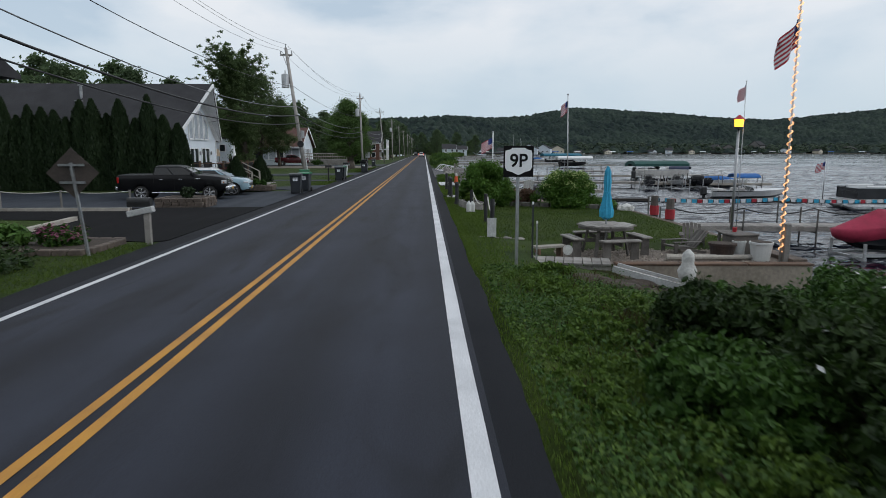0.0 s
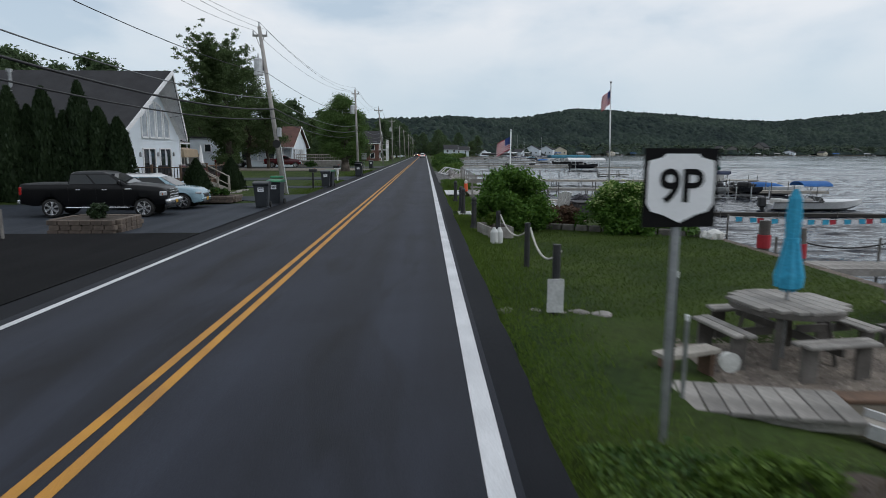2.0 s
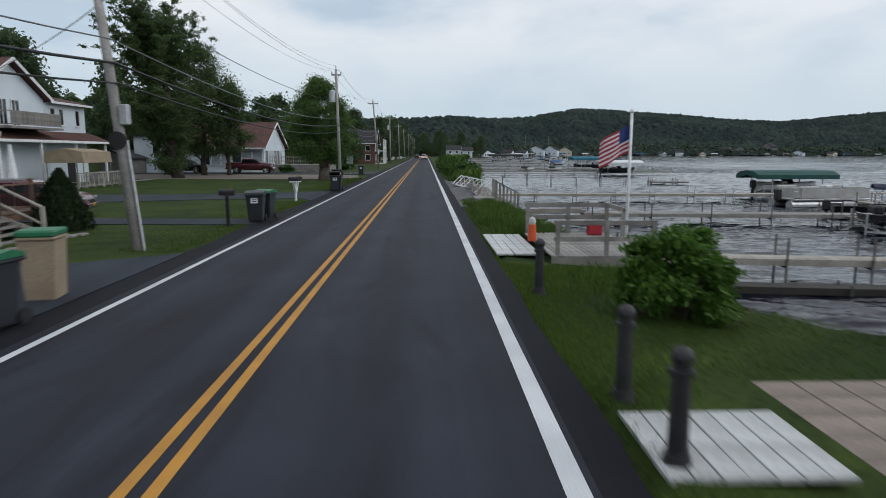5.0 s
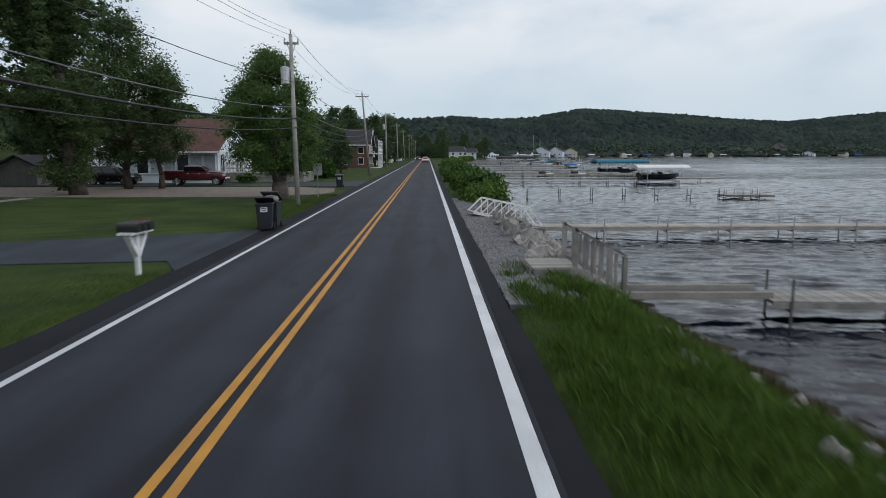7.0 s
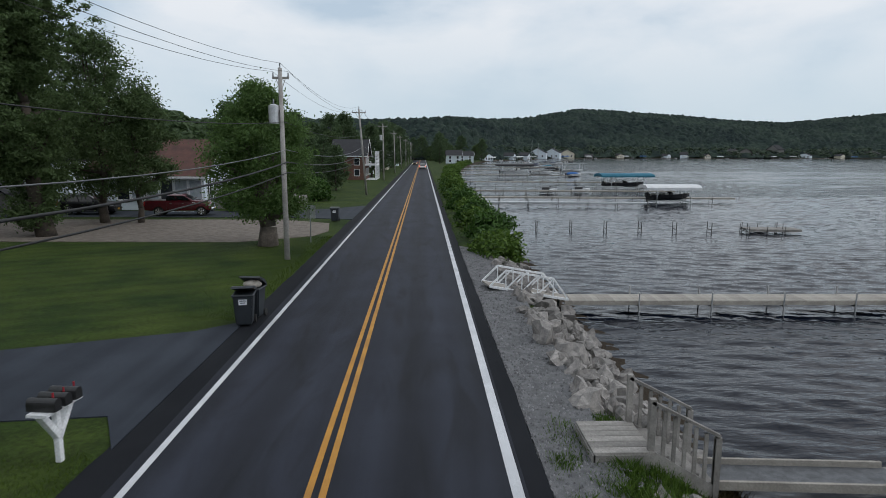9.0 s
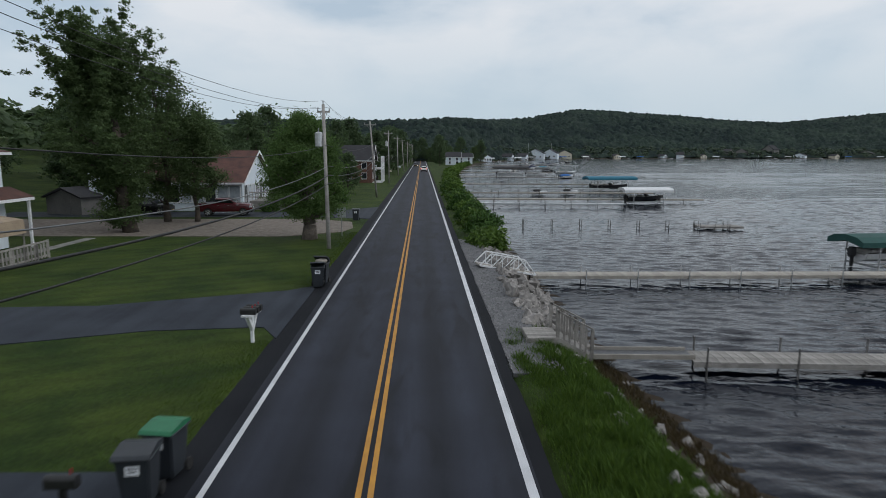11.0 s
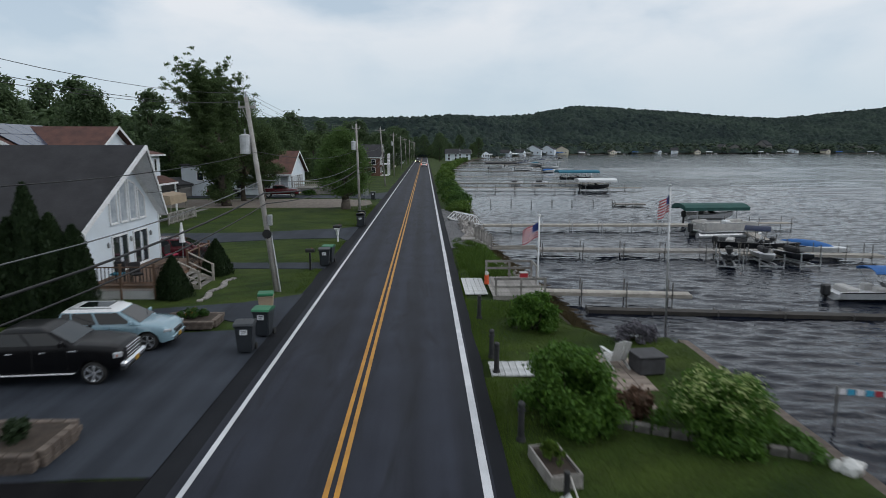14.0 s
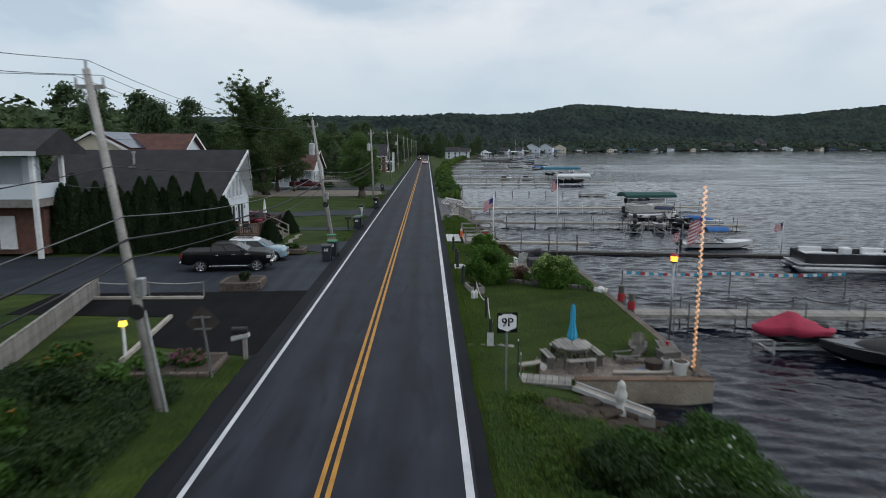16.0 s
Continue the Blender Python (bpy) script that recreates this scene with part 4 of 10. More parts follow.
rod(bm, (-20.4, 47.2, 5.4), (-20.4, 47.2, 6.45), 0.10)
rod(bm, (-20.4, 47.2, 6.45), (-20.4, 47.2, 6.62), 0.17, 0.17)
box(bm, (-20.4, 46.95, 5.42), (0.5, 0.5, 0.06), m=None)
part("chimney_pipe", bm, STEEL, h1)
for k in range(2):
    bm = bm_new()
    bar(bm, (HX + 0.02, (HY0, HY1)[k], 0.2), (HX + 0.02, (HY0, HY1)[k], HZE), 0.12, 0.06)
    part("corner_board", bm, TRIM, h1)

# deck with lattice skirt and stairs
dk = thing("deck", "brown wooden deck with lattice skirt, railing and stairs", "deck")
DX0, DX1, DY0, DY1, DZ = -13.3, -10.3, 44.4, 51.6, 0.46
board = mesh_of(box(bm_new(), (0, 0, 0), (DX1 - DX0, 0.135, 0.04)), "deck_board", WOODBROWN)
y = DY0 + 0.07
while y < DY1:
    piece("deck_board", board, dk, pose((DX0 + DX1) / 2, y, DZ))
    y += 0.145
bm = bm_new()
for yy in (DY0, 46.8, 49.2, DY1):
    box(bm, ((DX0 + DX1) / 2, yy, DZ - 0.12), (DX1 - DX0, 0.05, 0.18))
box(bm, (DX1, (DY0 + DY1) / 2, DZ - 0.12), (0.05, DY1 - DY0, 0.18))
part("joist", bm, WOODBROWN, dk)
bm = bm_new()
for i in range(26):
    for d in (-1, 1):
        x = DX0 + 0.12 * i
        xa, xb = x, x + d * 0.5
        xa, xb = max(DX0, min(DX1, xa)), max(DX0, min(DX1, xb))
        if abs(xb - xa) > 0.1:
            bar(bm, (xa, DY0 - 0.02 - 0.006 * d, -0.14), (xb, DY0 - 0.02 - 0.006 * d, -0.14 + 0.5 * abs(xb - xa) / 0.5), 0.012, 0.03)
part("lattice", bm, TRIM, dk, "white diagonal lattice")
for i in range(int((DY1 - DY0) / 2.4) + 2):
    pass
for x, y in ((DX1, DY0), (-11.8, DY0), (DX0 + 0.1, DY0), (DX1, 46.4), (DX1, 48.4), (DX1, 50.0), (DX1, DY1)):
    bm = bm_new()
    box(bm, (x, y, 0.62), (0.1, 0.1, 1.6), bev=0.008)
    box(bm, (x, y, 1.45), (0.13, 0.13, 0.05))
    part("railing_post", bm, WOODBROWN, dk)
for a, b in (((DX0, DY0), (DX1, DY0)), ((DX1, DY0), (DX1, 46.4)), ((DX1, 48.4), (DX1, DY1))):
    for z in (1.32, 0.62):
        bm = bm_new()
        bar(bm, (*a, z), (*b, z), 0.09, 0.05)
        part("rail", bm, WOODBROWN, dk)
    n = int(math.dist(a, b) / 0.16)
    bal = mesh_of(box(bm_new(), (0, 0, 0), (0.03, 0.03, 0.72)), "baluster", BLACKMETAL)
    for k in range(1, n):
        piece("baluster", bal, dk, pose(a[0] + (b[0] - a[0]) * k / n, a[1] + (b[1] - a[1]) * k / n, 0.97))
st = bm_new()
for k in range(4):
    box(st, (DX1 + 0.2 + 0.28 * k, 47.4, DZ - 0.15 * (k + 1) + 0.02), (0.3, 1.9, 0.04))
part("stair_tread", st, WOODGREY, dk)
for y in (46.4, 48.4):
    bm = bm_new()
    bar(bm, (DX1, y, DZ - 0.1), (DX1 + 1.25, y, -0.12), 0.05, 0.25)
    bar(bm, (DX1, y, 1.35), (DX1 + 1.25, y, 0.72), 0.09, 0.05)
    bar(bm, (DX1, y, 0.85), (DX1 + 1.25, y, 0.22), 0.09, 0.04)
    box(bm, (DX1 + 1.25, y, 0.3), (0.1, 0.1, 0.88))
    part("stair_railing", bm, WOODPALE, dk)
for i, (x, y) in enumerate(((-12.3, 45.2), (-11.4, 45.1), (-11.9, 50.4))):
    c = thing("deck_chair", "dark outdoor chair on the wooden deck", "chair", pose(x, y, DZ + 0.02, 0, 0, 40 * i))
    part("seat", box(bm_new(), (0, 0, 0.4), (0.5, 0.5, 0.08), bev=0.02), (CANVASTEAL, CANVASBLACK, CANVASRED)[i], c)
    part("backrest", box(bm_new(), (0, 0.24, 0.68), (0.5, 0.06, 0.5), bev=0.02), CANVASBLACK, c)
    for sx in (-0.22, 0.22):
        for sy in (-0.22, 0.22):
            part("leg", rod(bm_new(), (sx, sy, 0), (sx, sy, 0.38), 0.02), BLACKMETAL, c)
ub = thing("closed_patio_umbrella", "closed pale patio umbrella on the far side of the deck", "umbrella", pose(-11.6, 51.2, DZ + 0.02))
part("pole", rod(bm_new(), (0, 0, 0), (0, 0, 1.2), 0.025), STEEL, ub)
part("canopy", rod(bm_new(), (0, 0, 0.95), (0, 0, 2.05), 0.17, 0.05, 8), TRIM, ub)

# cream two-part house behind
h2 = thing("house", "cream sided house with brown roof and solar panels", "house")
bm = bm_new()
prism(bm, [(-38, -0.2), (-29.6, -0.2), (-29.6, 6.4), (-33.2, 8.3), (-38, 5.9)], "y", 66.3, 76)
part("wall", bm, CREAM, h2)
courses(h2, lambda z: (-38 + max(0, (z - 5.9) / 2.4) * 4.8, -29.6 - max(0, (z - 6.4) / 1.9) * 3.6), 2.4, 8.2, 66.3, CREAM, 0.2, axis="y", out=-1.0)
bm = bm_new()
prism(bm, [(-33.2, 8.55), (-28.9, 6.25), (-28.9, 6.05), (-33.2, 8.33), (-38.6, 5.55), (-38.6, 5.75)], "y", 65.9, 77)
part("roof", bm, BROWNSHINGLE, h2)
bm = bm_new()
bar(bm, (-33.2, 65.85, 8.45), (-28.9, 65.85, 6.15), 0.06, 0.24)
bar(bm, (-33.2, 65.85, 8.45), (-38.6, 65.85, 5.65), 0.06, 0.24)
part("rake_board", bm, TRIM, h2)
for i in range(5):
    for j in range(2):
        bm = bm_new()
        u = Matrix.Translation((-32.9, 66.7 + 1.75 * i, 8.48)) @ Matrix.Rotation(radians(28.1), 4, "Y")
        box(bm, (0.95 + 1.9 * j, 0.8, 0.06), (1.82, 1.68, 0.04), m=u)
        part("solar_panel", bm, SOLAR, h2, "blue-black glass solar panel")
bm = bm_new()
prism(bm, [(69.4, -0.2), (76.8, -0.2), (76.8, 5.95), (73.1, 8.1), (69.4, 5.95)], "x", -36, -25.4)
part("wall", bm, SIDING, h2)
courses(h2, lambda z: (69.4 + max(0, (z - 5.95) / 2.15) * 3.7, 76.8 - max(0, (z - 5.95) / 2.15) * 3.7), 2.6, 8.0, -25.4, SIDING, 0.2)
gable_roof(h2, -37, -24.9, 73.1, 8.4, 69.0, 77.2, 5.95, BROWNSHINGLE)
part("wall", box(bm_new(), (-28.1, 79.45, 2.85), (5.5, 5.28, 5.9)), SIDING, h2)
courses(h2, lambda z: (76.85, 82.05), 3.3, 5.7, -25.35, SIDING, 0.2)
part("roof", prism(bm_new(), [(-31.0, 7.1), (-24.9, 5.8), (-24.9, 5.95), (-31.0, 7.3)], "y", 76.9, 82.5), BROWNSHINGLE, h2)
part("eave_board", box(bm_new(), (-24.87, 79.7, 5.83), (0.06, 5.6, 0.16)), TRIM, h2)
part("porch_roof", prism(bm_new(), [(-25.33, 3.75), (-23.9, 3.15), (-23.9, 3.0), (-25.33, 3.55)], "y", 69.2, 82.7), BROWNSHINGLE, h2)
part("porch_fascia", box(bm_new(), (-23.87, 75.95, 3.0), (0.08, 13.5, 0.18)), TRIM, h2)
for y in (69.5, 73.8, 78.1, 82.4):
    part("porch_post", box(bm_new(), (-24.05, y, 1.4), (0.14, 0.14, 3.1)), TRIM, h2)
part("door", box(bm_new(), (-25.33, 79.6, 1.0), (0.06, 1.0, 2.1)), BLACKMETAL, h2, "dark front door")
for y in (77.6, 78.7, 80.9):
    window(h2, (-25.33, y, 4.25), 0.62, 1.2, "x", 1)
for y in (72.2, 73.5):
    window(h2, (-25.36, y, 4.0), 0.8, 1.7, "x", 1, mull=1)
part("balcony_floor", box(bm_new(), (-24.4, 72.7, 3.82), (2.0, 5.6, 0.14)), WOODGREY, h2)
bm = bm_new()
for a, b in (((-23.45, 70.0), (-23.45, 75.4)), ((-25.3, 70.0), (-23.45, 70.0))):
    for z in (4.8, 4.0):
        bar(bm, (*a, z), (*b, z), 0.06, 0.06)
part("balcony_rail", bm, WOODGREY, h2)
bal = mesh_of(box(bm_new(), (0, 0, 0), (0.035, 0.09, 0.8)), "balcony_board", WOODGREY)
for k in range(45):
    piece("balcony_board", bal, h2, pose(-23.45, 70.05 + 0.12 * k, 4.4))

# canvas shelter and grey deck rails before the cream house
gz = thing("garden_shelter", "tan canvas canopy shelter on a grey frame", "canopy shelter", pose(-22.0, 74.6, -0.14))
part("canopy", prism(bm_new(), [(-1.3, 1.7), (-1.2, 2.45), (0, 2.65), (1.2, 2.45), (1.3, 1.7)], "y", -1.9, 1.9), CANVASTAN, gz)
for sx in (-1.2, 1.2):
    for sy in (-1.8, 1.8):
        part("post", rod(bm_new(), (sx, sy, 0), (sx, sy, 2.2), 0.04), WOODGREY, gz)
fe = thing("fence", "grey weathered low wooden rail fence", "fence", pose(-20.6, 71.6, -0.14))
for k in range(7):
    part("post", box(bm_new(), (0.0, k * 1.1, 0.55), (0.09, 0.09, 1.1)), WOODGREY, fe)
for k in range(22):
    part("board", box(bm_new(), (0.03, 0.15 + k * 0.3, 0.52), (0.03, 0.14, 0.85)), WOODGREY, fe)
for z in (0.2, 1.02):
    part("rail", box(bm_new(), (0.0, 3.3, z), (0.05, 6.7, 0.11)), WOODGREY, fe)

# brown-roofed white house
h3 = thing("house", "white gabled cottage with brown shingle roof", "house")
bm = bm_new()
prism(bm, [(107.3, -0.2), (118.7, -0.2), (118.7, 2.95), (113.0, 5.85), (107.3, 2.95)], "x", -27.5, -17.6)
part("wall", bm, SIDING, h3)
courses(h3, lambda z: (107.3 + max(0, (z - 2.95) / 2.9) * 5.7, 118.7 - max(0, (z - 2.95) / 2.9) * 5.7), 0.2, 5.7, -17.6, SIDING, 0.22)
gable_roof(h3, -28, -17.15, 113.0, 6.1, 106.6, 119.4, 2.85, BROWNSHINGLE)
for k in range(6):
    window(h3, (-24.6 + 1.25 * k, 107.28, 0.75), 1.1, 1.75, "y", -1, CURTAIN if k % 3 else WINDOW)
for y in (108.4, 109.9, 111.4, 112.9, 114.4, 115.9):
    window(h3, (-17.55, y, 0.6), 1.1, 1.9, "x", 1, CURTAIN if int(y) % 2 else WINDOW, mull=1)
d3 = thing("deck", "grey wooden deck beside the white cottage", "deck", pose(-13.6, 111.5, -0.14))
part("platform", box(bm_new(), (0, 0, 0.45), (7.4, 5.5, 0.9)), WOODGREY, d3)
for z in (1.35, 1.85):
    part("rail", box(bm_new(), (0, -2.7, z), (7.4, 0.06, 0.1)), WOODPALE, d3)
bal = mesh_of(box(bm_new(), (0, 0, 0), (0.05, 0.05, 0.95)), "baluster", WOODPALE)
for k in range(26):
    piece("baluster", bal, d3, pose(-3.65 + 0.29 * k, -2.7, 1.4))

# shed, white building behind, neighbour's two-storey porch house, houses along the road
sh = thing("shed", "grey garden shed with dark gable roof", "shed", pose(-32.9, 105.4, -0.14, 0, 0, -20))
part("wall", prism(bm_new(), [(-2.2, 0), (2.2, 0), (2.2, 1.7), (0, 2.45), (-2.2, 1.7)], "y", -2.2, 2.2), SHEDGREY, sh)
part("roof", prism(bm_new(), [(-2.5, 1.6), (0, 2.5), (2.5, 1.6), (2.5, 1.75), (0, 2.66), (-2.5, 1.75)], "y", -2.5, 2.5), SHINGLE, sh)
part("door", box(bm_new(), (0.4, -2.22, 0.85), (1.1, 0.05, 1.7)), SHEDGREY, sh)
wb = thing("house", "small white flat-roofed cottage among the trees", "house", pose(-28.4, 105.5, -0.14))
part("wall", box(bm_new(), (-1.6, 2, 2.1), (4.0, 5, 4.2)), SIDING, wb)
part("roof", box(bm_new(), (-1.6, 2, 4.3), (4.4, 5.4, 0.2)), SHINGLE, wb)
window(wb, (0.42, 0.9, 2.2), 0.9, 1.1, "x", 1)
window(wb, (-1.0, -0.54, 2.2), 0.9, 1.1, "y", -1)

nb = thing("house", "pale blue two-storey house with a covered balcony", "house", pose(-28.0, 42.5, -0.14))
NBW = SIDING
part("wall", box(bm_new(), (-1.5, -0.1, 3.2), (8.4, 2.0, 6.4)), NBW, nb)
part("balcony_floor", box(bm_new(), (0.6, -2.6, 3.55), (9.6, 3.4, 0.5)), WOODGREY, nb)
part("parapet", box(bm_new(), (0.6, -4.25, 4.3), (9.6, 0.12, 0.95)), NBW, nb)
part("parapet", box(bm_new(), (5.35, -2.6, 4.3), (0.12, 3.3, 0.95)), NBW, nb)
for x, y in ((5.3, -4.2), (1.4, -4.2), (-2.6, -4.2), (5.3, -1.0)):
    part("column", box(bm_new(), (x, y, 3.3), (0.26, 0.26, 6.6)), TRIM, nb)
part("roof", prism(bm_new(), [(-4.8, 6.6), (1.2, 6.6), (1.2, 6.85), (-1.8, 8.3), (-4.8, 6.85)], "x", -6.2, 5.9), SHINGLE, nb)
part("fascia", box(bm_new(), (0.0, -4.78, 6.7), (11.9, 0.06, 0.28)), TRIM, nb)
part("brick_wall", box(bm_new(), (3.0, -1.9, 1.7), (4.0, 2.2, 3.2)), BRICKRED, nb)
window(nb, (2.6, -3.06, 0.5), 1.0, 2.1, "y", -1, name="white_door", glass=TRIM)
window(nb, (0.5, -1.06, 4.2), 1.6, 1.6, "y", -1)

for i, (x, y, w, l, h, m2, r2) in enumerate(((-12.0, 172, 6, 9, 7.6, SIDING, SHINGLE), (-13.5, 196, 7, 9, 6.5, SIDING, SHINGLE), (-12, 236, 7, 9, 6.8, CREAM, SHINGLE), (-11, 285, 7, 10, 6.5, SIDING, BROWNSHINGLE), (-12, 330, 8, 10, 7, SIDING, SHINGLE), (16, 350, 7, 8, 6.5, SIDING, SHINGLE), (24, 385, 8, 8, 6, SIDING, SHINGLE))):
    hs = thing("house", "distant sided house with dark roof beside the road", "house", pose(x, y, -0.3 if x < 0 else -0.6))
    part("wall", prism(bm_new(), [(-l / 2, 0), (l / 2, 0), (l / 2, h * 0.62), (0, h * 0.97), (-l / 2, h * 0.62)], "x", -w / 2, w / 2), m2 if i else BRICKRED, hs)
    gable_roof(hs, -w / 2 - 0.4, w / 2 + 0.5, 0, h, -l / 2 - 0.5, l / 2 + 0.5, h * 0.6, r2)
    for yy in (-l * 0.28, 0, l * 0.28):
        for zz in (h * 0.12, h * 0.4):
            window(hs, (w / 2, yy, zz), 1.1, 1.3, "x", 1)
    for xx in (-w * 0.25, w * 0.25):
        for zz in (h * 0.12, h * 0.38):
            window(hs, (xx, -l / 2, zz), 1.0, 1.2, "y", -1)
    if i == 0:
        for zz in (0.0, 2.8):
            part("porch_floor", box(bm_new(), (w / 2 + 1.0, 0, zz + 0.1), (2.0, l, 0.2)), TRIM, hs)
        for yy in (-l / 2, -l / 6, l / 6, l / 2):
            part("porch_post", box(bm_new(), (w / 2 + 1.9, yy, 2.7), (0.18, 0.18, 5.4)), TRIM, hs)
        part("porch_rail", box(bm_new(), (w / 2 + 1.95, 0, 3.6), (0.08, l, 0.5)), TRIM, hs)


# ---- poles and cables ----
def utility_pole(base, top, label, arm=1.7, can=False, box_=False, r=0.14):
    b, t = Vector(base), Vector(top)
    p = thing("utility_pole", label, "utility pole", Matrix.Translation(b), "utility poles along the road")
    d = t - b
    part("pole", rod(bm_new(), (0, 0, -0.2), d, r, r * 0.68, 12), POLEWOOD, p, smooth=True)
    if arm:
        a = bm_new()
        box(a, d + Vector((0, 0.12, -0.45)), (arm, 0.1, 0.11))
        bar(a, d + Vector((-0.3 * arm, 0.12, -0.45)), d + Vector((0, 0.12, -1.1)), 0.03, 0.03)
        bar(a, d + Vector((0.3 * arm, 0.12, -0.45)), d + Vector((0, 0.12, -1.1)), 0.03, 0.03)
        part("crossarm", a, POLEWOOD, p)
        for k in (-0.46 * arm, 0.46 * arm):
            part("insulator", rod(bm_new(), d + Vector((k, 0.12, -0.4)), d + Vector((k, 0.12, -0.2)), 0.045, 0.03, 8), STEEL, p)
    part("top_insulator", rod(bm_new(), d, d + Vector((0, 0, 0.25)), 0.03, 0.04, 8), STEEL, p)
    if can:
        k = b.lerp(t, 0.76) - b
        c = rod(bm_new(), k + Vector((-0.36, -0.05, -0.45)), k + Vector((-0.36, -0.05, 0.4)), 0.25, 0.25, 16)
        rod(c, k + Vector((-0.36, -0.05, 0.4)), k + Vector((-0.36, -0.05, 0.47)), 0.25, 0.1, 16)
        tf = part("transformer", c, ALU, p, "pale grey cylindrical transformer", smooth=False)
        part("bushing", rod(bm_new(), k + Vector((-0.36, -0.05, 0.45)), k + Vector((-0.36, -0.05, 0.7)), 0.04, 0.03), STEEL, tf)
        part("bracket", box(bm_new(), k + Vector((-0.12, 0, 0)), (0.2, 0.1, 0.4)), BLACKMETAL, p)
    if box_:
        k = b.lerp(t, 0.37) - b
        part("meter_box", box(bm_new(), k + Vector((0.22, -0.05, 0)), (0.2, 0.22, 0.5), bev=0.02), ALU, p)
        k2 = b.lerp(t, 0.3) - b
        part("conduit", rod(bm_new(), Vector((0.17, -0.05, 0)), k2 + Vector((0.17, -0.05, 0)), 0.03), ALU, p)
        part("cable_coil", rod(bm_new(), k2 + Vector((0, -0.16, 0)), k2 + Vector((0, -0.2, 0)), 0.22, 0.22, 14), CABLE, p)
    return b, t


POLES = [((-5.3, -22, -0.15), (-5.6, -22, 9.0)), ((-5.16, 14.4, -0.15), (-7.0, 15.6, 9.1)), ((-5.2, 45.8, -0.15), (-6.6, 47.1, 8.95)), ((-4.95, 81.6, -0.15), (-5.3, 82.9, 9.0)), ((-5.15, 127, -0.15), (-5.85, 126, 9.95)), ((-5.5, 166, -0.15), (-5.6, 166, 9.9)), ((-5.2, 205, -0.15), (-5.4, 205, 9.8)), ((-4.9, 245, -0.15), (-5.4, 244, 9.8)), ((-4.7, 285, -0.15), (-4.7, 285, 9.6)), ((-4.7, 325, -0.15), (-4.9, 325, 9.6)), ((-4.7, 365, -0.15), (-4.6, 365, 9.6)), ((-4.7, 405, -0.15), (-4.6, 405, 9.6))]
for i, (b, t) in enumerate(POLES):
    utility_pole(b, t, ("weathered wooden utility pole leaning beside the road", "weathered wooden utility pole with crossarm")[i > 3], arm=0.8 if i < 4 else 1.6, can=i in (2, 3, 5), box_=i in (1, 2))
LINES = [(-0.38, 1.0, -0.15, 0.9, 0.008, CABLE), (0.0, 1.0, 0.25, 0.9, 0.008, CABLE), (0.38, 1.0, -0.15, 0.9, 0.008, CABLE), (0.12, 0.72, 0.0, 0.75, 0.014, CABLE), (0.14, 0.575, 0.0, 0.85, 0.018, CABLEPALE), (0.15, 0.51, 0.0, 0.8, 0.035, CABLE), (0.15, 0.455, 0.0, 0.75, 0.024, CABLE)]
for dx, f, dz, sag, r, mt in LINES:
    pts = []
    for (b0, t0), (b1, t1) in zip(POLES, POLES[1:]):
        a = Vector(b0).lerp(Vector(t0), f) + Vector((dx, 0.1 if f == 1 else 0, dz))
        c = Vector(b1).lerp(Vector(t1), f) + Vector((dx, 0.1 if f == 1 else 0, dz))
        pts += hang(a, c, sag * (1.0 if f == 1 else 0.8), 12)[:-1]
    pts.append(c)
    tagged(new("overhead_cable", tube("overhead_cable", pts, r, mt, 5)), "thin dark overhead cable slung between the utility poles", "cable", "overhead cables")
for a, b, sag in (((-6.0, 46.6, 6.0), (-13.1, 50.5, 4.2), 0.3), ((-5.2, 82.3, 6.2), (-17.4, 113.0, 5.2), 0.5), ((-6.3, 15.0, 6.0), (-22.5, 38.2, 5.9), 0.5)):
    tagged(new("overhead_cable", tube("overhead_cable", hang(a, b, sag), 0.012, CABLE, 5)), "thin service cable from a pole to a house", "cable", "overhead cables")


